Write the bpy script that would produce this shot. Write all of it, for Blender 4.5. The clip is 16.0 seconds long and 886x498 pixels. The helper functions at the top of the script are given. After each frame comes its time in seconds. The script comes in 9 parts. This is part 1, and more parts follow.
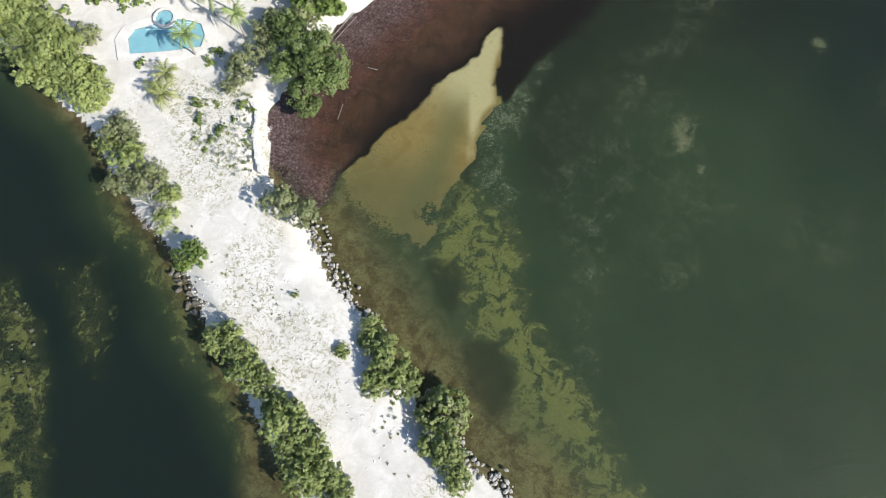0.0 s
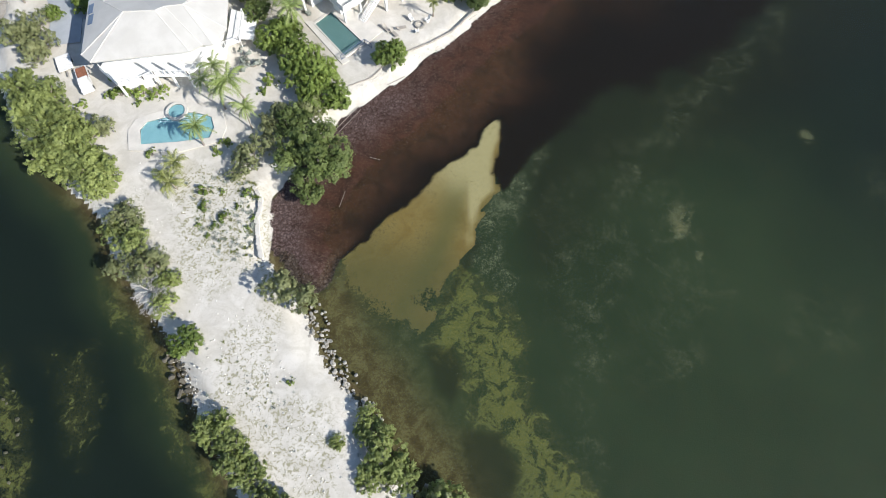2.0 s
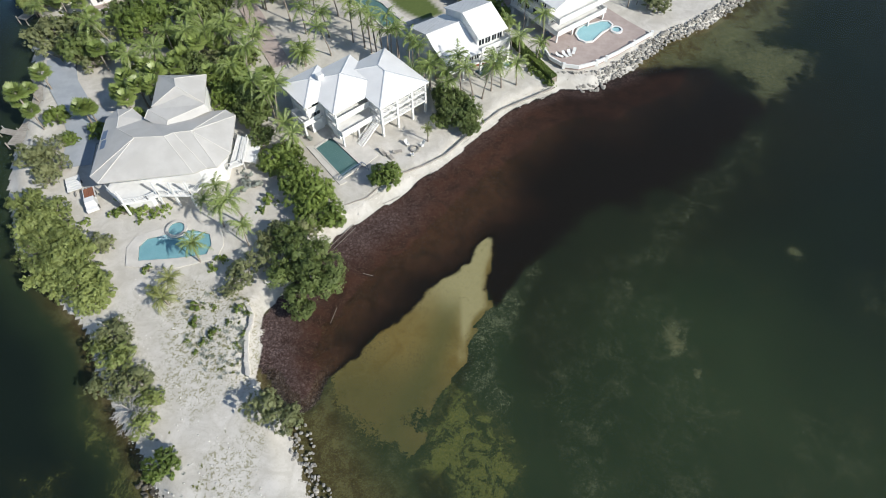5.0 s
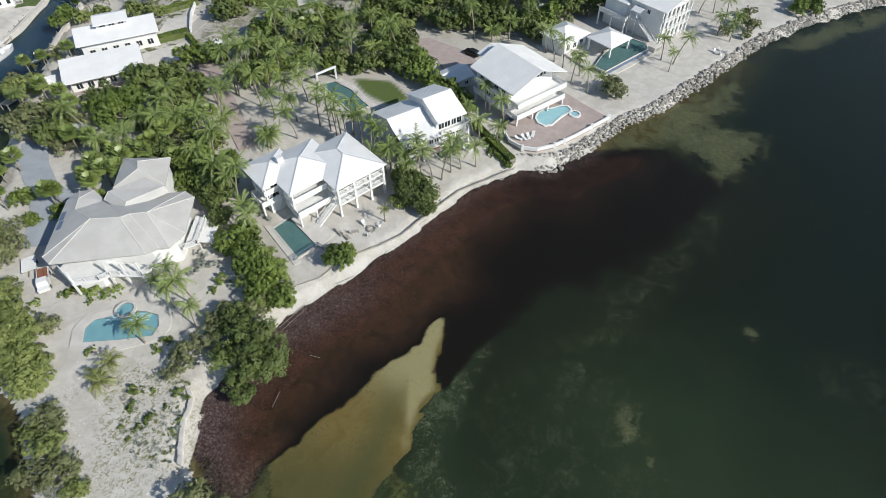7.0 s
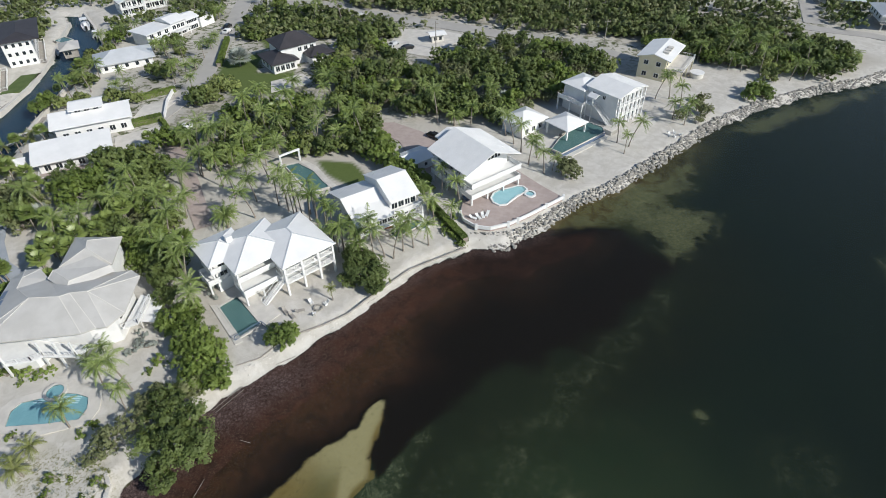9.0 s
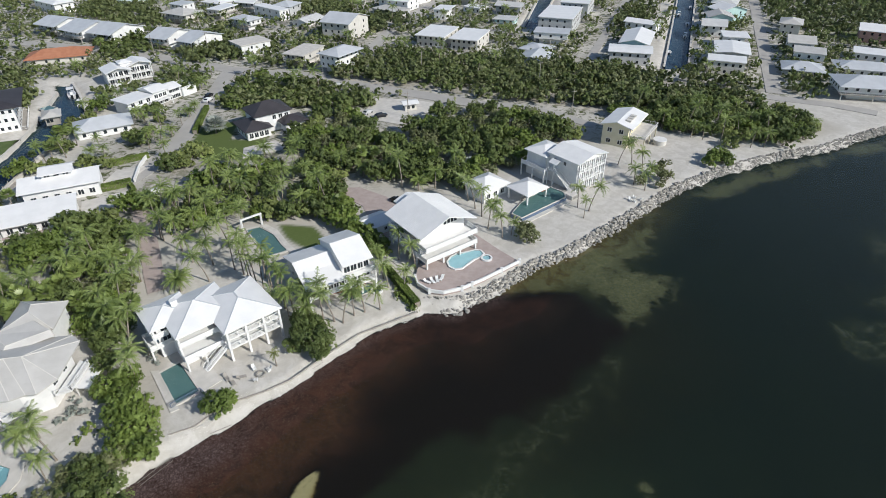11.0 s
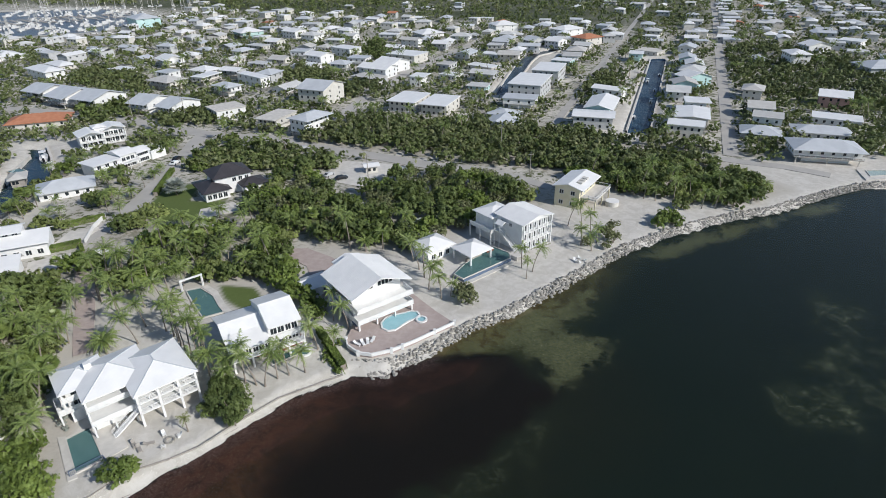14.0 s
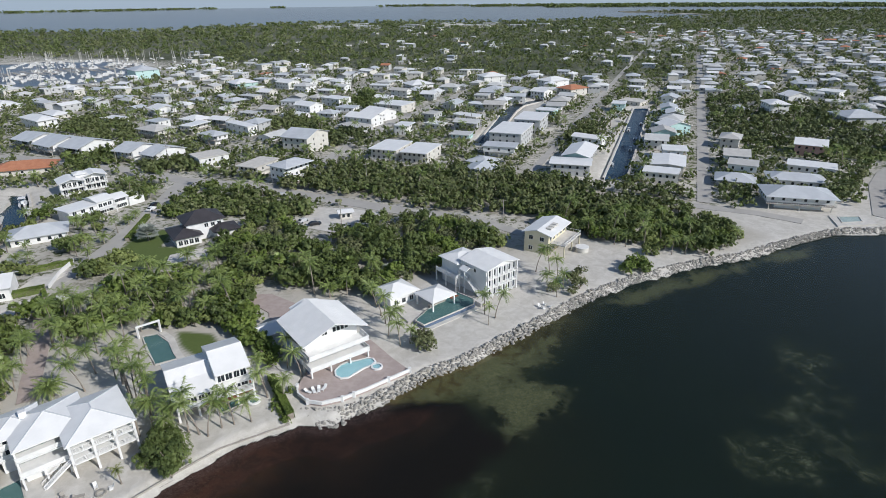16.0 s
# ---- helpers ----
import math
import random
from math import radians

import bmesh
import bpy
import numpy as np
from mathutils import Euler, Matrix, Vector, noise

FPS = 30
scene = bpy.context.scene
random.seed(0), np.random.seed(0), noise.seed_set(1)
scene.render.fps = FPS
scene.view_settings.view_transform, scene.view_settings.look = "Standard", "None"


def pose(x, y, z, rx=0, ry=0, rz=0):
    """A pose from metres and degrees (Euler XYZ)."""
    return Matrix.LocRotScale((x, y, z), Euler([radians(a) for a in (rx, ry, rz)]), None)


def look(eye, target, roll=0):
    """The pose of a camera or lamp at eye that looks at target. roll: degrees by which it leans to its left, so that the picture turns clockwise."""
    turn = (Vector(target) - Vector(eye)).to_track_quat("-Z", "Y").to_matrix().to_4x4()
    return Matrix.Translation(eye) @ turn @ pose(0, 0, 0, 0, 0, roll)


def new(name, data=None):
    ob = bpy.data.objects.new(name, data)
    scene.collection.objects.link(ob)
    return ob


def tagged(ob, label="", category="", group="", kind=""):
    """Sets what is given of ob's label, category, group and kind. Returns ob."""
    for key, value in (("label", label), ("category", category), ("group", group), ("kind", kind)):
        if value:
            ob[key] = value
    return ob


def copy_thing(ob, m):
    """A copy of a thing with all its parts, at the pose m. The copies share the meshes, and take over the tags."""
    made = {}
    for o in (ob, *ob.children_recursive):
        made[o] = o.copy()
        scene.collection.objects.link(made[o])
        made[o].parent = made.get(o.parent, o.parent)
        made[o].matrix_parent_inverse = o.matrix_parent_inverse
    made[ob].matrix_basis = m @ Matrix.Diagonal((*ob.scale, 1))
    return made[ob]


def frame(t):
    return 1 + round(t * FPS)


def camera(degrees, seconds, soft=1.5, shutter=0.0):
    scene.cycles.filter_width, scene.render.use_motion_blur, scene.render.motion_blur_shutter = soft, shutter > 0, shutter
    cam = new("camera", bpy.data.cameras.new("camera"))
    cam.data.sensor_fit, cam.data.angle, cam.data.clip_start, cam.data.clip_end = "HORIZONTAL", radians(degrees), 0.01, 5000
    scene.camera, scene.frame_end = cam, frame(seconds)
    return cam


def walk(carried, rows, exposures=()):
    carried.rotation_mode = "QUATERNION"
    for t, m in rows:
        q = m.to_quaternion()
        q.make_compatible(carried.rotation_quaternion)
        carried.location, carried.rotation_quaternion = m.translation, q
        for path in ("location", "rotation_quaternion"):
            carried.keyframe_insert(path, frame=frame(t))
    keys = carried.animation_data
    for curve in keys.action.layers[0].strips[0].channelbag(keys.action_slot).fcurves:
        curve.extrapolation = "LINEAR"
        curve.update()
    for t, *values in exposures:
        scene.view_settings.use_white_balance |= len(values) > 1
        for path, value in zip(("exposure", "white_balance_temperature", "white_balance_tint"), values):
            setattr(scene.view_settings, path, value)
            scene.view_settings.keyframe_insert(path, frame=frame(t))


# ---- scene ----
cam = camera(74.2, 16.0, soft=0.7)
METRES, EYE, TILT, LEAN, TURN = 56.0, 80.3, -74.3, 0.0, 0.0
ROWS = [
    (0.0, 0.0, 0.0, 0.0, 0.0, 0.0, -0.0),
    (0.5, 0.0013, 0.0015, 0.0001, 0.05, 2.43, -0.04),
    (1.0, 0.0028, 0.0014, 0.0, 0.08, 4.57, -0.08),
    (1.5, 0.0043, 0.003, -0.0006, 0.11, 6.48, -0.09),
    (2.0, 0.0055, 0.0046, 0.001, 0.15, 8.34, -0.11),
    (2.5, 0.0064, 0.0057, 0.0003, 0.17, 10.26, -0.12),
    (3.0, 0.0083, 0.0059, -0.0003, 0.21, 12.16, -0.16),
    (3.5, 0.0093, 0.007, -0.0004, 0.25, 14.05, -0.17),
    (4.0, 0.011, 0.0072, -0.0003, 0.32, 15.91, -0.18),
    (5.25, 0.0505, 0.0074, 0.0100, 0.49, 20.40, -0.23),
    (6.5, 0.1477, 0.0077, 0.0252, 0.65, 24.74, -0.28),
    (7.0, 0.1877, 0.0085, 0.0298, 0.63, 26.63, -0.25),
    (7.5, 0.2307, 0.0116, 0.0325, 0.67, 28.56, -0.21),
    (8.0, 0.2724, 0.0136, 0.0344, 0.61, 30.45, -0.17),
    (8.5, 0.3152, 0.0169, 0.0358, 0.6, 32.37, -0.15),
    (9.0, 0.3593, 0.0202, 0.0378, 0.6, 34.26, -0.14),
    (9.5, 0.4028, 0.0224, 0.0403, 0.57, 36.14, -0.13),
    (10.0, 0.4472, 0.0241, 0.0434, 0.56, 38.01, -0.12),
    (12.5, 0.6731, 0.0226, 0.052, 0.58, 42.65, -0.22),
    (13.0, 0.7189, 0.0235, 0.0542, 0.61, 43.81, -0.22),
    (13.5, 0.7649, 0.0259, 0.0555, 0.64, 45.04, -0.23),
    (14.0, 0.8106, 0.029, 0.0575, 0.67, 46.2, -0.25),
    (14.5, 0.8562, 0.0325, 0.0593, 0.68, 47.38, -0.27),
    (15.0, 0.9013, 0.0361, 0.0613, 0.68, 48.5, -0.29),
    (15.5, 0.946, 0.0403, 0.0635, 0.69, 49.63, -0.31),
    (16.0, 0.9908, 0.044, 0.0657, 0.69, 50.76, -0.33),
]
walk(cam, [(t, pose(0, 0, EYE, TILT, LEAN, TURN) @ pose(METRES * x, METRES * y, METRES * z, 90 + pitch, roll, yaw)) for t, x, y, z, yaw, pitch, roll in ROWS],
     exposures=[(0.0, 0.80, 6400, 10), (1.5, 0.63, 6450, 10), (3.5, 0.34, 6500, 9), (7.0, 0.0, 6400, 8.5), (12.5, -0.12, 6300, 10.5), (16.0, -0.20, 6200, 11)])

# ---- light ----
SUN = Vector((1.20, -0.78, 1.0)).normalized()
world = bpy.data.worlds.new("sky")
scene.world = world
world.use_nodes = True
wn = world.node_tree
sky = wn.nodes.new("ShaderNodeTexSky")
sky.sky_type = "NISHITA"
sky.sun_disc = False
sky.sun_elevation = math.asin(SUN.z)
sky.sun_rotation = math.atan2(SUN.x, SUN.y)
sky.air_density, sky.dust_density, sky.ozone_density = 1.0, 0.25, 1.4
wn.links.new(sky.outputs[0], wn.nodes["Background"].inputs[0])
wn.nodes["Background"].inputs[1].default_value = 0.10
sun = new("sun", bpy.data.lights.new("sun", "SUN"))
sun.data.energy, sun.data.angle, sun.data.color = 4.5, radians(0.6), (1.0, 0.95, 0.87)
sun.matrix_world = look(SUN * 500, (0, 0, 0))

# ---- materials ----
def nodes_of(m):
    m.use_nodes = True
    return m.node_tree.nodes, m.node_tree.links


def noise_node(n, l, scale, detail=4.0, rough=0.6, coord=None, warp=0.0):
    t = n.new("ShaderNodeTexNoise")
    t.inputs["Scale"].default_value = scale
    t.inputs["Detail"].default_value = detail
    t.inputs["Roughness"].default_value = rough
    t.inputs["Distortion"].default_value = warp
    if coord is not None:
        l.new(coord, t.inputs["Vector"])
    return t.outputs["Fac"]


def ramp(n, l, fac, lo, hi):
    r = n.new("ShaderNodeMapRange")
    r.interpolation_type = "SMOOTHSTEP"
    l.new(fac, r.inputs["Value"])
    r.inputs["From Min"].default_value, r.inputs["From Max"].default_value = lo, hi
    return r.outputs["Result"]


def mixc(n, l, fac, a, b):
    m = n.new("ShaderNodeMix")
    m.data_type = "RGBA"
    for sock, val in ((m.inputs[0], fac), (m.inputs[6], a), (m.inputs[7], b)):
        if isinstance(val, (int, float)):
            sock.default_value = val
        elif isinstance(val, tuple):
            sock.default_value = (*val, 1.0)
        else:
            l.new(val, sock)
    return m.outputs[2]


def calc(n, l, op, a, b=0.0):
    m = n.new("ShaderNodeMath")
    m.operation = op
    for sock, val in ((m.inputs[0], a), (m.inputs[1], b)):
        if isinstance(val, (int, float)):
            sock.default_value = val
        else:
            l.new(val, sock)
    return m.outputs[0]


def surf(name, c1, c2, scale=1.0, rough=0.7, fine=12.0, bump=0.15, spread=0.0, metal=0.0):
    """A weathered surface: two colours in broad stains and fine grain. spread: how far single objects differ."""
    m = bpy.data.materials.new(name)
    n, l = nodes_of(m)
    p = n["Principled BSDF"]
    geo = n.new("ShaderNodeTexCoord").outputs["Object"]
    big = ramp(n, l, noise_node(n, l, scale, 3, 0.6, geo), 0.3, 0.72)
    small = noise_node(n, l, fine, 3, 0.7, geo)
    f = calc(n, l, "ADD", calc(n, l, "MULTIPLY", big, 0.6), calc(n, l, "MULTIPLY", small, 0.4))
    col = mixc(n, l, f, c1, c2)
    if spread:
        hsv = n.new("ShaderNodeHueSaturation")
        rnd = n.new("ShaderNodeObjectInfo").outputs["Random"]
        l.new(calc(n, l, "ADD", calc(n, l, "MULTIPLY", rnd, spread), 1 - spread / 2), hsv.inputs["Value"])
        l.new(col, hsv.inputs["Color"])
        col = hsv.outputs["Color"]
    l.new(col, p.inputs["Base Color"])
    p.inputs["Roughness"].default_value = rough
    p.inputs["Metallic"].default_value = metal
    b = n.new("ShaderNodeBump")
    b.inputs["Strength"].default_value, b.inputs["Distance"].default_value = bump, 0.05
    l.new(small, b.inputs["Height"])
    l.new(b.outputs[0], p.inputs["Normal"])
    return m


def leaf_mat(name, dark, light, gloss=0.6, through_light=0.25):
    """Foliage: every leaf has its own shade of green, and some light passes through."""
    m = bpy.data.materials.new(name)
    n, l = nodes_of(m)
    p, out = n["Principled BSDF"], n["Material Output"]
    rnd = n.new("ShaderNodeNewGeometry").outputs["Random Per Island"]
    obj = n.new("ShaderNodeObjectInfo").outputs["Random"]
    geo = n.new("ShaderNodeNewGeometry").outputs["Position"]
    patch = ramp(n, l, noise_node(n, l, 0.28, 2, 0.5, geo), 0.3, 0.7)
    f = calc(n, l, "ADD", calc(n, l, "MULTIPLY", rnd, 0.36), calc(n, l, "ADD", calc(n, l, "MULTIPLY", patch, 0.30), calc(n, l, "MULTIPLY", obj, 0.34)))
    col = mixc(n, l, f, dark, light)
    l.new(col, p.inputs["Base Color"])
    p.inputs["Roughness"].default_value = gloss
    tr = n.new("ShaderNodeBsdfTranslucent")
    l.new(col, tr.inputs["Color"])
    mx = n.new("ShaderNodeMixShader")
    mx.inputs[0].default_value = through_light
    l.new(p.outputs[0], mx.inputs[1])
    l.new(tr.outputs[0], mx.inputs[2])
    l.new(mx.outputs[0], out.inputs["Surface"])
    return m


def water_mat(name, tint, ripple, strength, rough=0.06):
    """Clear tinted water: light passes to the bed, the sky mirrors in the ripples."""
    m = bpy.data.materials.new(name)
    n, l = nodes_of(m)
    n.remove(n["Principled BSDF"])
    out = n["Material Output"]
    geo = n.new("ShaderNodeNewGeometry").outputs["Position"]
    mp = n.new("ShaderNodeMapping")
    mp.inputs["Scale"].default_value = (1.0, 1.7, 1.0)
    mp.inputs["Rotation"].default_value = (0, 0, radians(18))
    l.new(geo, mp.inputs["Vector"])
    h1 = noise_node(n, l, ripple, 3, 0.55, mp.outputs[0])
    h2 = noise_node(n, l, ripple * 0.22, 2, 0.5, mp.outputs[0])
    b = n.new("ShaderNodeBump")
    b.inputs["Strength"].default_value, b.inputs["Distance"].default_value = strength, 0.12
    l.new(calc(n, l, "ADD", h1, calc(n, l, "MULTIPLY", h2, 1.2)), b.inputs["Height"])
    fr = n.new("ShaderNodeLayerWeight")
    fr.inputs["Blend"].default_value = 0.5
    l.new(b.outputs[0], fr.inputs["Normal"])
    gloss = calc(n, l, "ADD", calc(n, l, "MULTIPLY", calc(n, l, "POWER", fr.outputs["Facing"], 5.0), 0.90), 0.012)
    tr = n.new("ShaderNodeBsdfTransparent")
    tr.inputs["Color"].default_value = (*tint, 1)
    gl = n.new("ShaderNodeBsdfGlossy")
    gl.inputs["Roughness"].default_value = rough
    l.new(b.outputs[0], gl.inputs["Normal"])
    mx = n.new("ShaderNodeMixShader")
    l.new(gloss, mx.inputs[0])
    l.new(tr.outputs[0], mx.inputs[1])
    l.new(gl.outputs[0], mx.inputs[2])
    l.new(mx.outputs[0], out.inputs["Surface"])
    return m


def ground_mat():
    """Sand, scrub and lots above the water, sand, weed and wrack below it; the zones come with the sheet."""
    m = bpy.data.materials.new("ground_and_seabed")
    n, l = nodes_of(m)
    p = n["Principled BSDF"]
    pos = n.new("ShaderNodeNewGeometry").outputs["Position"]

    def zone(k):
        a = n.new("ShaderNodeAttribute")
        a.attribute_name = k
        return a.outputs["Fac"]

    n1 = noise_node(n, l, 0.05, 4, 0.6, pos)
    n2 = noise_node(n, l, 0.35, 5, 0.65, pos, 0.8)
    n3 = noise_node(n, l, 1.6, 4, 0.7, pos, 1.0)
    n4 = noise_node(n, l, 7.0, 3, 0.7, pos, 1.0)
    cells = n.new("ShaderNodeTexVoronoi")
    cells.feature = "DISTANCE_TO_EDGE"
    cells.inputs["Scale"].default_value = 1.5
    l.new(pos, cells.inputs["Vector"])
    joint = ramp(n, l, cells.outputs["Distance"], 0.02, 0.20)
    # dry land
    sand = mixc(n, l, ramp(n, l, n2, 0.3, 0.7), (0.50, 0.475, 0.425), (0.62, 0.595, 0.55))
    sand = mixc(n, l, calc(n, l, "MULTIPLY", ramp(n, l, calc(n, l, "ADD", calc(n, l, "MULTIPLY", n4, 0.6), calc(n, l, "MULTIPLY", n3, 0.4)), 0.5, 0.68), 0.42), sand, (0.40, 0.365, 0.305))
    lot = mixc(n, l, ramp(n, l, n1, 0.35, 0.65), (0.38, 0.36, 0.32), (0.54, 0.515, 0.465))
    lot = mixc(n, l, ramp(n, l, n2, 0.46, 0.62), lot, (0.085, 0.10, 0.04))
    land = mixc(n, l, zone("town"), sand, lot)
    tuft = calc(n, l, "MULTIPLY", ramp(n, l, calc(n, l, "ADD", n3, calc(n, l, "MULTIPLY", n4, 0.35)), 0.66, 0.80), zone("scrub"))
    land = mixc(n, l, tuft, land, mixc(n, l, n4, (0.17, 0.16, 0.08), (0.30, 0.29, 0.17)))
    grass = mixc(n, l, n3, (0.075, 0.108, 0.032), (0.135, 0.172, 0.058))
    litter = mixc(n, l, n3, (0.28, 0.25, 0.205), (0.54, 0.505, 0.445))
    land = mixc(n, l, calc(n, l, "MULTIPLY", zone("litter"), ramp(n, l, n2, 0.25, 0.6)), land, litter)
    land = mixc(n, l, zone("lawn"), land, grass)
    land = mixc(n, l, zone("wood"), land, mixc(n, l, n2, (0.022, 0.034, 0.011), (0.055, 0.075, 0.026)))
    # sea bed
    n5 = noise_node(n, l, 3.4, 4, 0.75, pos, 1.2)
    bed = mixc(n, l, ramp(n, l, n1, 0.3, 0.7), (0.0175, 0.0320, 0.0175), (0.0275, 0.0450, 0.0240))
    bed = mixc(n, l, calc(n, l, "MULTIPLY", ramp(n, l, calc(n, l, "ADD", calc(n, l, "MULTIPLY", n5, 0.6), calc(n, l, "MULTIPLY", n4, 0.4)), 0.44, 0.62), 0.7), bed, (0.034, 0.044, 0.024))
    bed = mixc(n, l, calc(n, l, "MULTIPLY", ramp(n, l, n2, 0.42, 0.72), 0.45), bed, (0.030, 0.038, 0.021))
    bed = mixc(n, l, calc(n, l, "MULTIPLY", zone("deep"), 0.80), bed, (0.0035, 0.0085, 0.0095))
    bed = mixc(n, l, zone("dusk"), bed, mixc(n, l, n2, (0.0100, 0.0112, 0.0075), (0.0180, 0.0205, 0.0135)))
    bed = mixc(n, l, calc(n, l, "MULTIPLY", zone("rubble"), 0.32), bed, (0.036, 0.045, 0.026))
    crumb = calc(n, l, "ADD", calc(n, l, "ADD", calc(n, l, "MULTIPLY", n5, 0.6), calc(n, l, "MULTIPLY", n4, 0.4)), calc(n, l, "MULTIPLY", n2, 0.45))
    fleck = calc(n, l, "MULTIPLY", ramp(n, l, crumb, 0.735, 0.82), ramp(n, l, calc(n, l, "ADD", zone("rubble"), calc(n, l, "MULTIPLY", n3, 0.5)), 0.42, 1.0))
    bed = mixc(n, l, calc(n, l, "MULTIPLY", fleck, 0.8), bed, (0.165, 0.175, 0.115))
    halo = calc(n, l, "MULTIPLY", ramp(n, l, zone("olive"), 0.0, 0.5), ramp(n, l, crumb, 0.62, 0.80))
    bed = mixc(n, l, calc(n, l, "MULTIPLY", halo, 0.5), bed, (0.085, 0.085, 0.035))
    ragged = calc(n, l, "ADD", calc(n, l, "ADD", calc(n, l, "MULTIPLY", n2, 0.75), calc(n, l, "MULTIPLY", n3, 0.35)), calc(n, l, "MULTIPLY", zone("olive"), 0.14))
    ol = calc(n, l, "MULTIPLY", ramp(n, l, zone("olive"), 0.02, 0.2), ramp(n, l, ragged, 0.63, 0.72))
    weed_top = mixc(n, l, ramp(n, l, n5, 0.3, 0.7), (0.078, 0.088, 0.026), (0.170, 0.165, 0.055))
    weed_top = mixc(n, l, calc(n, l, "MULTIPLY", ramp(n, l, n3, 0.42, 0.66), 0.55), weed_top, (0.100, 0.118, 0.052))
    bed = mixc(n, l, calc(n, l, "MULTIPLY", ol, 0.86), bed, weed_top)
    silt = mixc(n, l, ramp(n, l, calc(n, l, "ADD", calc(n, l, "MULTIPLY", n2, 0.6), calc(n, l, "MULTIPLY", n5, 0.4)), 0.3, 0.7), (0.046, 0.034, 0.016), (0.108, 0.088, 0.039))
    silt = mixc(n, l, calc(n, l, "MULTIPLY", ramp(n, l, crumb, 0.70, 0.80), 0.7), silt, (0.135, 0.125, 0.062))
    veil = mixc(n, l, ramp(n, l, calc(n, l, "ADD", calc(n, l, "MULTIPLY", n2, 0.5), calc(n, l, "MULTIPLY", n3, 0.5)), 0.32, 0.68), (0.044, 0.052, 0.024), (0.088, 0.094, 0.046))
    silt = mixc(n, l, zone("veil"), silt, veil)
    bed = mixc(n, l, zone("silt"), bed, silt)
    bed = mixc(n, l, calc(n, l, "MULTIPLY", ramp(n, l, calc(n, l, "ADD", zone("hole"), calc(n, l, "MULTIPLY", calc(n, l, "SUBTRACT", n3, 0.5), 0.7)), 0.1, 0.9), 0.62), bed, (0.0185, 0.0210, 0.0125))
    shoal = mixc(n, l, ramp(n, l, n3, 0.3, 0.7), (0.066, 0.072, 0.040), (0.140, 0.138, 0.082))
    bed = mixc(n, l, calc(n, l, "MULTIPLY", zone("shoal"), ramp(n, l, calc(n, l, "ADD", n2, calc(n, l, "MULTIPLY", zone("shoal"), 0.3)), 0.48, 0.66)), bed, shoal)
    gold = mixc(n, l, ramp(n, l, calc(n, l, "ADD", calc(n, l, "MULTIPLY", n2, 0.6), calc(n, l, "MULTIPLY", n5, 0.4)), 0.3, 0.7), (0.170, 0.112, 0.036), (0.265, 0.195, 0.082))
    gold = mixc(n, l, calc(n, l, "MULTIPLY", zone("murk"), 0.6), gold, (0.085, 0.098, 0.044))
    gold = mixc(n, l, calc(n, l, "MULTIPLY", zone("south"), 0.75), gold, mixc(n, l, n2, (0.070, 0.068, 0.030), (0.118, 0.116, 0.054)))
    pale = mixc(n, l, ramp(n, l, zone("pale"), 0.40, 1.0), gold, mixc(n, l, n3, (0.34, 0.280, 0.155), (0.44, 0.375, 0.225)))
    pale = mixc(n, l, calc(n, l, "MULTIPLY", ramp(n, l, calc(n, l, "SUBTRACT", crumb, calc(n, l, "MULTIPLY", zone("pale"), 0.06)), 0.765, 0.80), 0.6), pale, (0.085, 0.062, 0.026))
    bed = mixc(n, l, ramp(n, l, calc(n, l, "ADD", zone("patch"), calc(n, l, "MULTIPLY", calc(n, l, "SUBTRACT", calc(n, l, "ADD", calc(n, l, "MULTIPLY", n5, 0.4), calc(n, l, "MULTIPLY", n3, 0.6)), 0.5), 1.5)), 0.44, 0.54), bed, pale)
    # blue sky mirrored in the canals, put into their bed colour
    bed = mixc(n, l, zone("canal"), bed, (0.016, 0.050, 0.105))
    # floating and stranded weed
    red = mixc(n, l, ramp(n, l, n2, 0.25, 0.75), (0.026, 0.0145, 0.0112), (0.062, 0.0275, 0.0175))
    sarg = mixc(n, l, ramp(n, l, zone("weed"), 0.40, 1.0), (0.0095, 0.0070, 0.0064), red)
    sarg = mixc(n, l, calc(n, l, "MULTIPLY", ramp(n, l, calc(n, l, "ADD", calc(n, l, "MULTIPLY", n5, 0.6), calc(n, l, "MULTIPLY", n4, 0.4)), 0.52, 0.63), calc(n, l, "MULTIPLY", ramp(n, l, zone("weed"), 0.55, 1.0), 0.8)), sarg, (0.125, 0.086, 0.055))
    sarg = mixc(n, l, calc(n, l, "MULTIPLY", ramp(n, l, calc(n, l, "SUBTRACT", 1.0, n5), 0.56, 0.66), 0.6), sarg, (0.012, 0.008, 0.007))
    dry = mixc(n, l, ramp(n, l, n5, 0.38, 0.62), (0.056, 0.038, 0.036), (0.165, 0.122, 0.115))
    dry = mixc(n, l, calc(n, l, "MULTIPLY", calc(n, l, "SUBTRACT", 1.0, joint), 0.55), dry, (0.018, 0.012, 0.012))
    dry = mixc(n, l, ramp(n, l, n4, 0.62, 0.74), dry, (0.19, 0.155, 0.148))
    sarg = mixc(n, l, calc(n, l, "MULTIPLY", zone("dried"), ramp(n, l, calc(n, l, "ADD", calc(n, l, "MULTIPLY", n2, 0.35), calc(n, l, "MULTIPLY", n5, 0.65)), 0.36, 0.56)), sarg, dry)
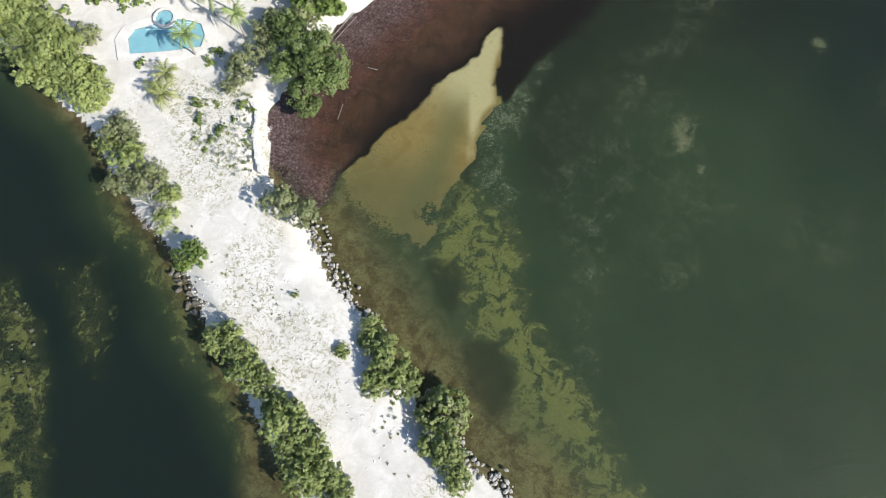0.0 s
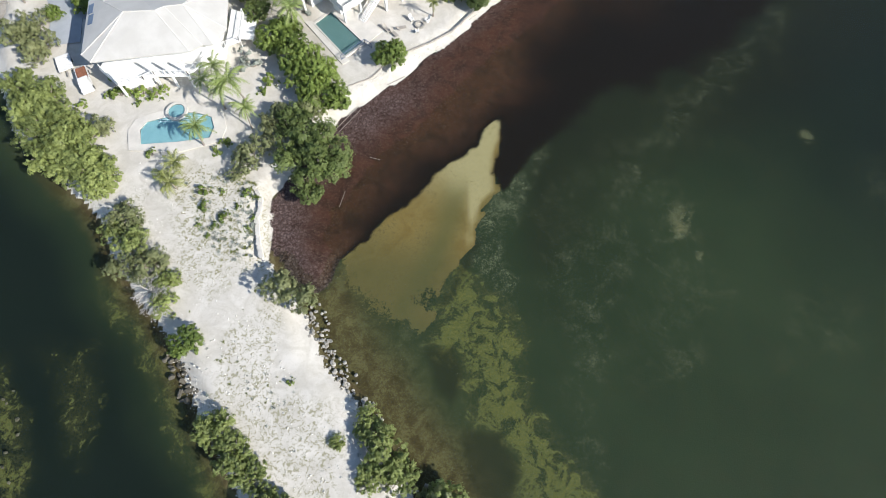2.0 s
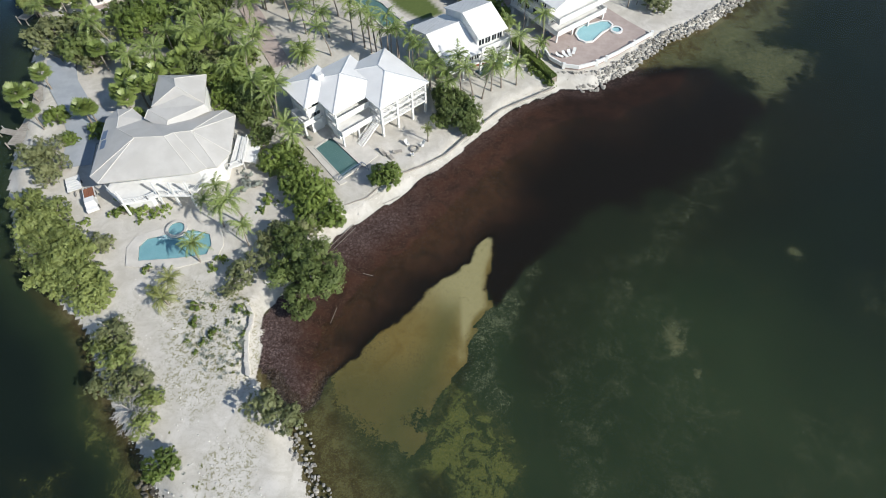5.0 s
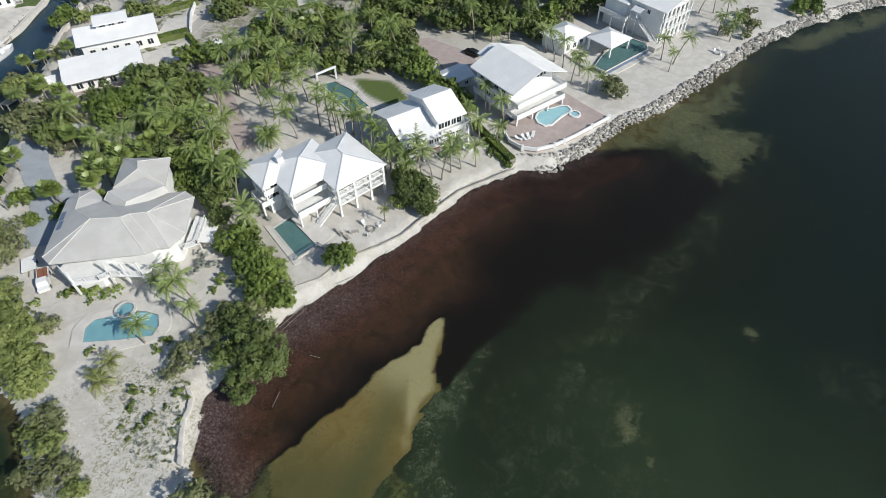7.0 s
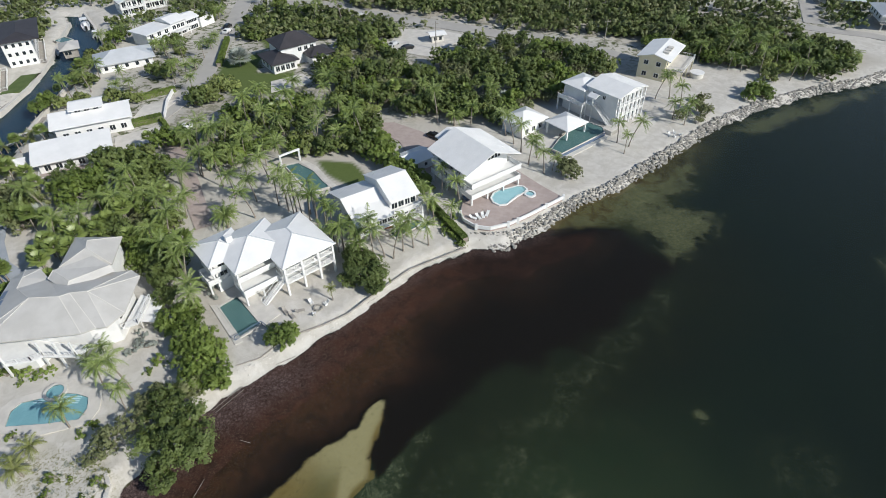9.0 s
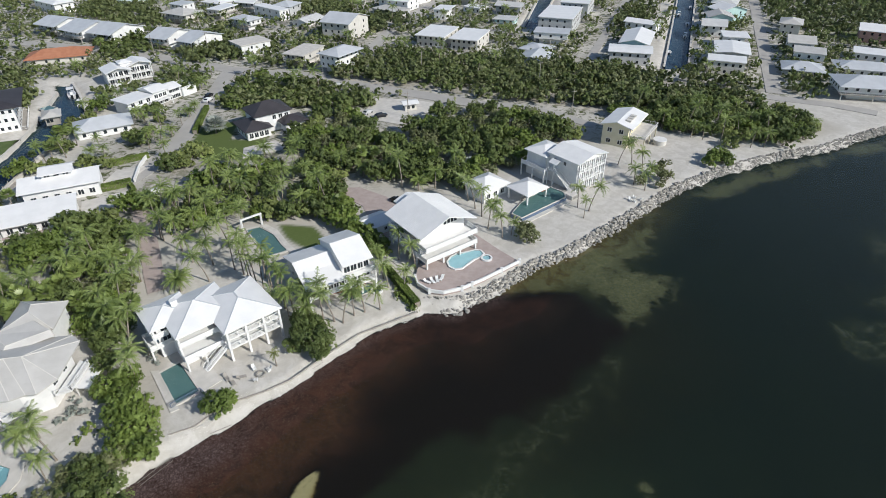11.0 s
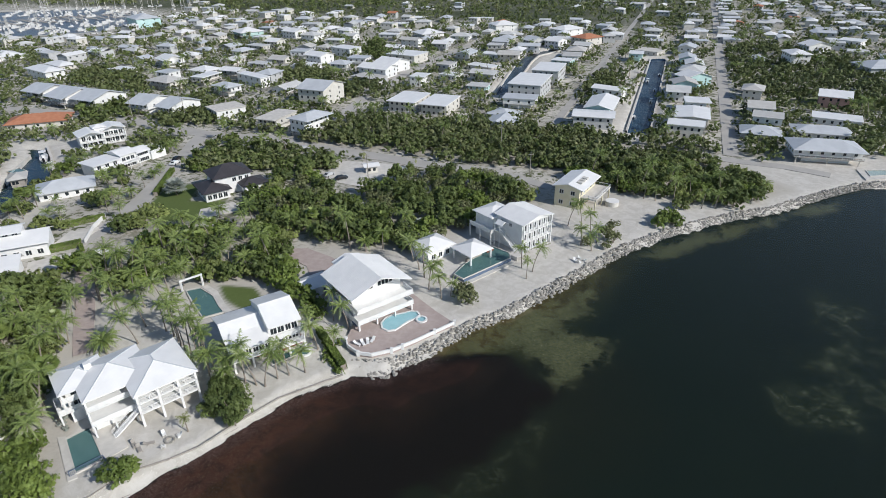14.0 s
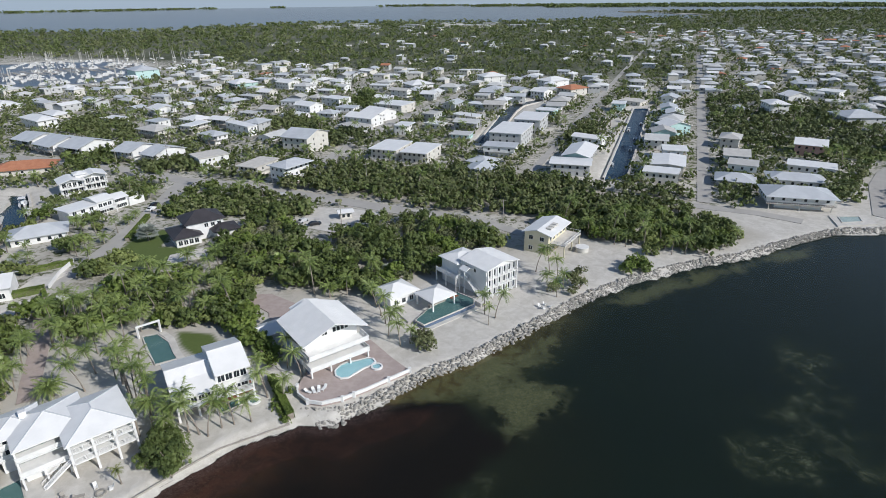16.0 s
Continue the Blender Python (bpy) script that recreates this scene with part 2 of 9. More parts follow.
    bed = mixc(n, l, ramp(n, l, calc(n, l, "ADD", zone("weed"), calc(n, l, "MULTIPLY", calc(n, l, "SUBTRACT", calc(n, l, "ADD", calc(n, l, "MULTIPLY", n5, 0.4), calc(n, l, "MULTIPLY", n3, 0.6)), 0.5), 0.6)), 0.06, 0.34), bed, sarg)
    edge = calc(n, l, "ADD", zone("dry"), calc(n, l, "MULTIPLY", calc(n, l, "SUBTRACT", calc(n, l, "ADD", calc(n, l, "MULTIPLY", n5, 0.6), calc(n, l, "MULTIPLY", n3, 0.4)), 0.5), 1.6))
    col = mixc(n, l, ramp(n, l, edge, 0.42, 0.58), bed, land)
    l.new(col, p.inputs["Base Color"])
    p.inputs["Roughness"].default_value = 0.95
    p.inputs["Specular IOR Level"].default_value = 0.15
    b = n.new("ShaderNodeBump")
    b.inputs["Strength"].default_value, b.inputs["Distance"].default_value = 0.4, 0.07
    l.new(calc(n, l, "ADD", n3, calc(n, l, "ADD", n4, calc(n, l, "MULTIPLY", calc(n, l, "MULTIPLY", n5, zone("weed")), 2.5))), b.inputs["Height"])
    l.new(b.outputs[0], p.inputs["Normal"])
    return m


GROUND = ground_mat()
SEA = water_mat("sea_water", (0.86, 0.895, 0.83), 1.1, 0.4, 0.38)
BAY = water_mat("calm_bay_water", (0.86, 0.895, 0.83), 0.25, 0.02, 0.20)
POOL = water_mat("pool_water", (0.82, 0.93, 0.94), 2.5, 0.10, 0.03)
WHITE = surf("white_painted_timber", (0.70, 0.70, 0.69), (0.84, 0.84, 0.82), 0.4, 0.55, 9, 0.05)
METAL_ROOF = surf("white_standing_seam_metal", (0.74, 0.74, 0.73), (0.86, 0.855, 0.84), 0.25, 0.38, 5, 0.04)
WORN_ROOF = surf("dulled_white_metal_roof", (0.50, 0.50, 0.49), (0.66, 0.66, 0.64), 0.25, 0.5, 5, 0.06)
GREY_ROOF = surf("grey_metal_roof", (0.48, 0.50, 0.52), (0.60, 0.62, 0.64), 0.25, 0.4, 5, 0.04)
ROOF_CAP = surf("pale_weathered_ridge_metal", (0.58, 0.56, 0.52), (0.68, 0.66, 0.62), 0.4, 0.6, 8, 0.05)
BEIGE_ROOF = surf("weathered_beige_metal_roof", (0.47, 0.455, 0.425), (0.58, 0.565, 0.535), 0.3, 0.5, 5, 0.06)
DARK_ROOF = surf("charcoal_tiles", (0.035, 0.032, 0.036), (0.06, 0.055, 0.06), 0.4, 0.6, 6, 0.2)
RED_ROOF = surf("terracotta_tiles", (0.38, 0.15, 0.08), (0.50, 0.23, 0.13), 0.4, 0.8, 6, 0.2)
CONCRETE = surf("pale_concrete", (0.50, 0.48, 0.44), (0.66, 0.63, 0.58), 0.5, 0.85, 10, 0.15)
# drive concrete with the blue-grey of shade put into its colour
SHADED_CONCRETE = surf("bluish_grey_concrete", (0.30, 0.33, 0.37), (0.40, 0.43, 0.47), 0.4, 0.85, 10, 0.15)
PAVER = surf("pinkish_brick_pavers", (0.36, 0.295, 0.27), (0.47, 0.395, 0.365), 0.6, 0.85, 9, 0.25)
ASPHALT = surf("sun_bleached_road", (0.36, 0.345, 0.32), (0.46, 0.44, 0.41), 0.15, 0.9, 6, 0.2)
WOOD = surf("weathered_grey_timber", (0.26, 0.24, 0.21), (0.42, 0.39, 0.35), 0.8, 0.85, 14, 0.3)
DRIFT = surf("dark_driftwood", (0.13, 0.115, 0.10), (0.30, 0.27, 0.24), 0.8, 0.9, 14, 0.4)
RED_WOOD = surf("red_brown_timber", (0.22, 0.09, 0.05), (0.34, 0.15, 0.09), 0.8, 0.7, 14, 0.2)
YELLOW_WALL = surf("pale_yellow_stucco", (0.66, 0.60, 0.42), (0.74, 0.69, 0.52), 0.5, 0.8, 10, 0.1)
GREY_WALL = surf("pale_grey_siding", (0.42, 0.43, 0.43), (0.55, 0.56, 0.56), 0.5, 0.75, 10, 0.1)
AQUA_WALL = surf("pale_aqua_siding", (0.42, 0.62, 0.60), (0.55, 0.72, 0.70), 0.5, 0.75, 10, 0.1)
CREAM_WALL = surf("cream_stucco", (0.56, 0.54, 0.49), (0.68, 0.66, 0.61), 0.5, 0.8, 10, 0.1)
GLASS = surf("dark_window_glass", (0.015, 0.02, 0.025), (0.035, 0.045, 0.05), 0.7, 0.08, 6, 0.0)
SHADE_CLOTH = surf("blue_grey_panel", (0.09, 0.13, 0.20), (0.14, 0.19, 0.28), 0.7, 0.3, 6, 0.0)
ROCK = surf("limestone_boulder", (0.24, 0.23, 0.205), (0.44, 0.42, 0.38), 0.9, 0.95, 6, 0.6, 0.4)
DARK_ROCK = surf("wet_limestone_boulder", (0.06, 0.055, 0.042), (0.17, 0.155, 0.125), 0.9, 0.9, 6, 0.6, 0.5)
PALE_BARK = surf("bleached_dead_wood", (0.34, 0.32, 0.30), (0.52, 0.50, 0.47), 2.0, 0.9, 16, 0.3)
BARK = surf("grey_bark", (0.20, 0.17, 0.14), (0.36, 0.32, 0.27), 2.0, 0.95, 18, 0.6)
TILE_POOL = surf("turquoise_pool_plaster", (0.25, 0.41, 0.45), (0.32, 0.49, 0.53), 0.6, 0.6, 8, 0.0)
TEAL_POOL = surf("dark_teal_pool_plaster", (0.115, 0.185, 0.175), (0.150, 0.225, 0.212), 0.6, 0.6, 8, 0.0)
PALE_POOL = surf("pale_blue_pool_plaster", (0.42, 0.59, 0.63), (0.50, 0.66, 0.70), 0.6, 0.6, 8, 0.0)
LEAF = leaf_mat("broad_green_leaves", (0.070, 0.100, 0.026), (0.390, 0.450, 0.150), 0.6, 0.32)
LEAF_BRIGHT = leaf_mat("sea_grape_leaves", (0.060, 0.100, 0.018), (0.300, 0.390, 0.090), 0.6, 0.32)
LEAF_DARK = leaf_mat("deep_green_leaves", (0.044, 0.072, 0.018), (0.205, 0.260, 0.075))
LEAF_WOOD = leaf_mat("woodland_leaves", (0.072, 0.098, 0.036), (0.245, 0.285, 0.110))
LEAF_GREY = leaf_mat("silvery_buttonwood_leaves", (0.105, 0.128, 0.050), (0.31, 0.33, 0.155))
LEAF_SILVER = leaf_mat("silver_palm_leaves", (0.22, 0.25, 0.22), (0.42, 0.45, 0.40))
PALM_LEAF = leaf_mat("palm_fronds", (0.095, 0.148, 0.034), (0.37, 0.45, 0.145), 0.4, 0.3)
PALM_DRY = leaf_mat("yellowing_palm_fronds", (0.12, 0.15, 0.035), (0.32, 0.34, 0.11), 0.5, 0.3)

# ---- mesh helpers ----
class Sheet:
    """Collects faces for one mesh."""

    def __init__(self):
        self.v, self.f = [], []

    def add(self, verts, faces):
        k = len(self.v)
        self.v.extend(tuple(p) for p in verts)
        self.f.extend(tuple(i + k for i in f) for f in faces)
        return self

    def box(self, x0, x1, y0, y1, z0, z1):
        v = [(x, y, z) for z in (z0, z1) for x, y in ((x0, y0), (x1, y0), (x1, y1), (x0, y1))]
        return self.add(v, [(3, 2, 1, 0), (4, 5, 6, 7), (0, 1, 5, 4), (1, 2, 6, 5), (2, 3, 7, 6), (3, 0, 4, 7)])

    def prism(self, poly, z0, z1):
        n = len(poly)
        v = [(x, y, z0) for x, y in poly] + [(x, y, z1) for x, y in poly]
        return self.add(v, [tuple(range(n))[::-1], tuple(range(n, 2 * n))] + [(i, (i + 1) % n, n + (i + 1) % n, n + i) for i in range(n)])

    def beam(self, a, b, w, h=None):
        """A straight bar from a to b."""
        a, b, h = Vector(a), Vector(b), h or w
        d = (b - a).normalized()
        s = d.cross(Vector((0, 0, 1)))
        s = s.normalized() if s.length > 1e-4 else Vector((1, 0, 0))
        u = s.cross(d)
        c = [(-1, -1), (1, -1), (1, 1), (-1, 1)]
        v = [p + s * i * w / 2 + u * j * h / 2 for p in (a, b) for i, j in c]
        return self.add(v, [(3, 2, 1, 0), (4, 5, 6, 7), (0, 1, 5, 4), (1, 2, 6, 5), (2, 3, 7, 6), (3, 0, 4, 7)])

    def tube(self, pts, radii, n=6):
        k = len(self.v)
        for p, r in zip(pts, radii):
            for i in range(n):
                a = 2 * math.pi * i / n
                self.v.append((p[0] + r * math.cos(a), p[1] + r * math.sin(a), p[2]))
        for j in range(len(pts) - 1):
            for i in range(n):
                a, b = k + j * n + i, k + j * n + (i + 1) % n
                self.f.append((a, b, b + n, a + n))
        self.f.append(tuple(k + (len(pts) - 1) * n + i for i in range(n)))
        return self

    def mesh(self, name, material, smooth=False):
        me = bpy.data.meshes.new(name)
        me.from_pydata([tuple(p) for p in self.v], [], self.f)
        me.materials.append(material)
        if smooth:
            me.polygons.foreach_set("use_smooth", [True] * len(me.polygons))
        me.update()
        return me


def part(name, sheet, material, parent, label="", smooth=False):
    ob = new(name, sheet.mesh(name, material, smooth) if isinstance(sheet, Sheet) else sheet)
    ob.parent = parent
    if label:
        ob["label"] = label
    return ob


def thing(name, label, category, x, y, z, turn=0.0, group="", kind=""):
    ob = new(name)
    ob.matrix_world = pose(x, y, z, 0, 0, turn)
    return tagged(ob, label, category, group, kind)


def solid(name, sheet, material, label, category="", group="", kind="", smooth=False):
    return tagged(new(name, sheet.mesh(name, material, smooth)), label, category, group, kind)


# smooth value noise for whole arrays
RNG = np.random.RandomState(7)
LATTICE = RNG.rand(256, 256)


def vnoise(x, y):
    xi, yi = np.floor(x).astype(int), np.floor(y).astype(int)
    fx, fy = x - xi, y - yi
    fx, fy = fx * fx * (3 - 2 * fx), fy * fy * (3 - 2 * fy)
    g = lambda i, j: LATTICE[(xi + i) % 256, (yi + j) % 256]
    return (g(0, 0) * (1 - fx) + g(1, 0) * fx) * (1 - fy) + (g(0, 1) * (1 - fx) + g(1, 1) * fx) * fy


def fbm(x, y, size, octaves=4):
    s, a, t = 0.0, 0.5, 0.0
    for k in range(octaves):
        s = s + a * vnoise(x / size * 2 ** k + 17.3 * k, y / size * 2 ** k + 5.1 * k)
        t += a
        a *= 0.5
    return s / t * 2 - 1


def away(poly, x, y, closed=True):
    """Distance to a line of points; for a closed one it is positive inside."""
    d = np.full(x.shape, 1e9)
    inside = np.zeros(x.shape, bool)
    n = len(poly)
    for i in range(n if closed else n - 1):
        (ax, ay), (bx, by) = poly[i], poly[(i + 1) % n]
        dx, dy = bx - ax, by - ay
        t = np.clip(((x - ax) * dx + (y - ay) * dy) / (dx * dx + dy * dy + 1e-9), 0, 1)
        d = np.minimum(d, np.hypot(x - ax - t * dx, y - ay - t * dy))
        if closed and ay != by:
            inside ^= ((ay > y) != (by > y)) & (x < (bx - ax) * (y - ay) / (by - ay) + ax)
    return np.where(inside, d, -d) if closed else d


def step(d, lo, hi):
    t = np.clip((d - lo) / (hi - lo), 0, 1)
    return t * t * (3 - 2 * t)

# ---- ground, sea bed and water ----
SHORE_EAST = [(40, -75), (22, -30), (8.7, -10.2), (3.3, -6.8), (-2.2, 0.2), (-7.2, 6.8), (-11.2, 12.9), (-14.6, 17.3), (-18, 22.7), (-19.4, 26),
              (-26.2, 33.9), (-27.5, 44), (-21.5, 53), (-18, 58), (-13.9, 62.3), (-8.3, 66.9), (-4, 72.2), (2.6, 76.9), (8, 84.2), (14.9, 91.1),
              (24.9, 97.2), (32, 97), (43.6, 106), (49.8, 112), (58.6, 117), (72.6, 129), (84.3, 139.5), (92, 147), (108, 157.5), (129, 168),
              (150, 175), (170, 186), (191, 195.4), (208, 196), (260, 205), (420, 240), (900, 350), (4800, 900)]
SHORE_NORTH = [(4800, 3060), (2070, 2610), (1350, 2655), (900, 2860), (760, 2880), (775, 2780), (955, 2380), (975, 2230), (850, 2015), (630, 2100), (490, 2000), (175, 1855), (-118, 1945), (-362, 1910),
               (-450, 1855), (-607, 1690), (-675, 1550), (-965, 1585), (-1090, 1565), (-4800, 1350)]
SHORE_WEST = [(-4800, -400), (-600, -400), (-110, -150), (-66, -30), (-67, -10), (-69, 0), (-71, 6), (-76, 16), (-88, 35), (-100, 55), (-108, 80), (-113, 110), (-113, 140), (-111, 158),
              (-112, 176), (-116, 196), (-123, 217), (-128, 234), (-136, 246), (-128, 246), (-117, 231), (-104.7, 212), (-101, 185), (-98, 158), (-96, 145), (-94, 127),
              (-91, 116), (-86, 102), (-82, 92), (-82, 85), (-80, 75), (-76, 66), (-70, 56.5), (-62, 49), (-55.5, 44), (-52, 40), (-48.5, 33.5), (-45, 29),
              (-41, 25.5), (-38.5, 21.5), (-35, 15.5), (-32, 11.5), (-28.5, 6.5), (-25.8, 2), (-22.3, -3.5), (-19.8, -8), (-14, -18), (0, -45), (20, -85)]
LAND = SHORE_EAST + SHORE_NORTH + SHORE_WEST
CANAL_1 = [(125.3, 262), (135.7, 261), (200.6, 436), (189.8, 438)]
CANAL_2 = [(71, 335), (79, 333), (104, 430), (112, 452), (136, 478), (130, 488), (104, 462), (96, 440)]
MARINA = [(-520, 660), (-380, 580), (-300, 600), (-285, 640), (-330, 760), (-410, 830), (-520, 800)]
WEED_OUTER = [(-27, 38), (-20, 30.5), (-17, 29), (-15.5, 34), (-9, 40.5), (-4, 45), (0.5, 50.4), (5.5, 55), (7.2, 58), (9.4, 60.4), (9.2, 56), (8.2, 50), (9.4, 46.4), (12.4, 49), (15.6, 54), (22, 60), (31, 65.5), (44, 71), (55, 80), (66, 93), (58.7, 105.5), (43, 103.5),
              (33, 100), (20, 102), (-5, 85), (-30, 60)]
PALE_PATCH = [(9.6, 60.6), (6.2, 58), (5.2, 54.6), (0.2, 50.6), (-4, 45.6), (-7.6, 41.8), (-14.2, 36.2), (-15.4, 30), (-12, 25), (-5.5, 23), (-1.5, 26.4), (1, 32.5), (3.7, 38), (5.4, 44.7), (7.2, 46.6), (7.3, 54.6)]
OLIVE = [(1.7, 34), (9.1, 29), (10, 25), (11.1, 21), (11.3, 12.7), (15.3, 7.5), (20, 2), (26, -10), (26, -40), (14, -40), (8.8, -8), (7.6, 0.3), (10.5, 4), (8.3, 8.5), (4.6, 10.3), (3.0, 14), (3.0, 19), (-1.5, 21.5), (0.3, 28)]
HOLES = [[(-2.4, 21), (1.3, 21), (2.9, 16), (1.3, 12), (-1.2, 16)], [(2.7, 9.8), (7.4, 9.3), (10.1, 5.2), (9, 1.1), (6.4, -2), (3.6, 3.5)], [(0, 27), (2.6, 29), (4.6, 34), (6, 39), (4.6, 38), (2, 33)]]
BAR = [(43, 103), (52, 111.5), (64, 119), (84, 137), (84.5, 131), (78, 122), (70, 114.5), (68, 112.5), (74, 113.5), (81.5, 111.5), (78, 103), (72.5, 96.5), (67, 94.5), (60, 106.3), (50, 103)]
BAR_2 = [(95, 147), (108, 146), (122, 156), (150, 170), (175, 181), (178, 187), (150, 174), (129, 167), (108, 156)]
RUBBLE_A = [(15.5, 53), (10.6, 45.5), (7.3, 40.2), (7.0, 35), (9.2, 30)]
RUBBLE_B = [(62, 84), (40.1, 63), (30.7, 50.6), (23.4, 35.3), (20.6, 19.6), (19, 2)]
RUBBLE_C = [(139, 123), (137, 112), (126, 101), (131, 90), (112, 88)]


def lines(*runs):
    out = [runs[0][0]]
    for a, b, s in runs:
        out += list(np.linspace(a, b, max(2, int(abs(b - a) / s) + 1))[1:])
    return np.array(out)


gx = lines((-4800, -1500, 300), (-1500, -500, 60), (-500, -200, 15), (-200, -150, 3), (-150, -85, 1.4), (-85, 95, 0.85), (95, 215, 2), (215, 520, 10), (520, 1500, 60), (1500, 4800, 300))
gy = lines((-700, -120, 80), (-120, -20, 6), (-20, 150, 0.85), (150, 320, 2), (320, 560, 4), (560, 900, 15), (900, 2500, 50), (2500, 4900, 240))
GX, GY = np.meshgrid(gx, gy)
shore = away(LAND, GX, GY) + 0.9 * fbm(GX, GY, 9, 3) + 0.4 * fbm(GX, GY, 2.2, 2)
for canal in (CANAL_1, CANAL_2, MARINA):
    shore = np.minimum(shore, -away(canal, GX, GY))
weed_in = away(WEED_OUTER, GX, GY) + 0.9 * fbm(GX, GY, 7, 4) + 0.7 * fbm(GX, GY, 1.9, 3)
shore = shore + 0.5 * step(weed_in, -3, 0)
beach = np.minimum(shore, 4.0) / 4.0
height = np.where(shore > 0, 0.15 + 1.35 * step(shore, -0.3, 3.2), np.maximum(-2.6, 0.15 + shore * 0.16))
height = np.where(shore > 0, height + 0.12 * fbm(GX, GY, 6, 3) * step(shore, 1, 4), height)
mat_zone = step(weed_in, -0.5, 2.0) * step(shore + 3 * fbm(GX, GY, 12, 3), -15, -7)
height = np.where(shore < 0, np.maximum(height, -0.9 + 1.0 * mat_zone + (0.10 * fbm(GX, GY, 1.7, 3) + 0.02) * mat_zone), height)

POOL_BEACH = [(-48.9, 56.1), (-48.2, 53.3), (-42.3, 53.8), (-37.4, 54.6), (-37.0, 56.6), (-37.8, 58.7), (-40.0, 59.4), (-42.2, 59.6), (-46.2, 58.3), (-48.1, 57.7)]
POOL_LAP = [(-22.7, 78.6), (-16.9, 71.4), (-14.0, 74.4), (-20.1, 81.4)]
POOL_REAR = [(-20.8, 128.0), (-16.5, 122.0), (-12.3, 116.4), (-8.5, 118.6), (-12.0, 124.5), (-17.9, 129.3)]
POOL_SMALL = [(7.5, 100.9), (8.8, 99.2), (14.2, 103.7), (13.1, 105.4)]
for basin in (POOL_BEACH, POOL_LAP, POOL_REAR, POOL_SMALL):
    height = np.where(away(basin, GX, GY) > -0.1, 1.0, height)


def sheet_mesh(name, X, Y, Z, material, zones=()):
    h, w = X.shape
    me = bpy.data.meshes.new(name)
    co = np.stack([X, Y, Z], -1).reshape(-1, 3)
    i = np.arange(h * w).reshape(h, w)
    quads = np.stack([i[:-1, :-1], i[:-1, 1:], i[1:, 1:], i[1:, :-1]], -1).reshape(-1, 4)
    me.vertices.add(len(co))
    me.vertices.foreach_set("co", co.ravel())
    me.loops.add(quads.size)
    me.loops.foreach_set("vertex_index", quads.ravel())
    me.polygons.add(len(quads))
    me.polygons.foreach_set("loop_start", np.arange(0, quads.size, 4))
    me.polygons.foreach_set("use_smooth", np.ones(len(quads), bool))
    for key, values in zones:
        me.attributes.new(key, "FLOAT", "POINT").data.foreach_set("value", np.ascontiguousarray(values, dtype=np.float32).ravel())
    me.materials.append(material)
    me.update(calc_edges=True)
    return me


wob = fbm(GX, GY, 5, 4)
fine = fbm(GX, GY, 1.6, 3)
# the sand thins out towards its southern end and is whitest along its eastern edge
pale_d = away(PALE_PATCH, GX, GY) + 0.6 * wob + 0.5 * fine
white = np.maximum(step(GY + 0.35 * GX + 2.5 * wob, 40, 57), 0.9 * step(GX + 0.5 * wob, 3.0, 4.6) * step(GY, 34, 38))
pale = step(pale_d, -2.4, 0.2) * (0.16 + 0.26 * step(GY + 0.4 * GX + 5 * wob, 18, 46) + 0.6 * white)
pale = np.maximum(pale, 0.30 * step(pale_d, -5, 0) * step(GY, 30, 26) * step(fbm(GX, GY, 3, 3), -0.2, 0.3))
south = step(GY, 40, 27)
patch = (1 - south) * step(pale_d, -1.6, 1.6) + south * 0.72 * step(pale_d, -4, 6)
east = away([(7.4, 54.6), (7.2, 46.6), (5.4, 44.7), (3.7, 38), (1, 32.5), (-1.5, 26.4)], GX, GY, False)
murk = np.exp(-((np.abs(east) - 3.6 - 1.2 * wob) / 2.2) ** 2) * step(GY, 54, 48)
shoal = np.maximum(step(away(BAR, GX, GY) + 5.0 * wob + 2.2 * fine, -2.5, 5.0), 0.8 * step(away(BAR_2, GX, GY) + 3.5 * wob + 1.5 * fine, -2.0, 4.0))
spots = sum(np.exp(-(((GX - a) ** 2 + (GY - b) ** 2) / r ** 2)) for a, b, r in ((60, 56.7, 1.0), (37.3, 41.8, 1.8), (36.6, 39.4, 1.3), (38.8, 35.5, 0.6), (40.6, 33.0, 0.5)))
deep = step(GX + 0.8 * GY + 12 * fbm(GX, GY, 40, 3), 78, 120)
deep = np.maximum(deep, 1.05 * step(shore, -2, -10) * (GX < -25) * (GY < 140))
silt = np.clip(step(shore, -17, -2) * step(weed_in, 1.0, -1.5) * step(GX - 0.3 * GY, 60, 20), 0, 1) * step(GX, -28, -24) + step(shore, -3.6, -1.0) * step(GX, -20, -30) * step(GY, 60, 40)
silt = np.maximum(silt, step(shore, -9, -2) * step(GY - 0.6 * GX, 70, 60) * step(GX, 25, 45) * 0.6)
olive = step(away(OLIVE, GX, GY) + 1.8 * wob, -2.2, 3.0)
olive = np.maximum(olive, 0.8 * step(shore + 2 * wob, -18, -11) * step(GX, -44, -52) * step(GY, 26, 8) * (GX < -20))
olive = np.maximum(olive, 0.9 * step(shore + 0.8 * wob, -6.5, -1.5) * step(shore, -0.2, -0.8) * (GX < -12) * step(GY, 36, 26))
rubble_glint = np.maximum(np.maximum(step(-away(RUBBLE_A, GX, GY, False) + 2.5 * wob, -5.0, 0.0), 0.40 * step(-away(RUBBLE_B, GX, GY, False) + 6 * wob, -9.5, 1.0)), 0.6 * step(-away(RUBBLE_C, GX, GY, False) + 7 * wob + 3 * fine, -9, 0))
# broad extra flecks lighten the southern bed in place of sun glint
rubble_glint = np.maximum(rubble_glint, 0.35 * step(fbm(GX, GY, 25, 3), 0.05, 0.5) * step(GY, 75, 45) * (GX > -8))
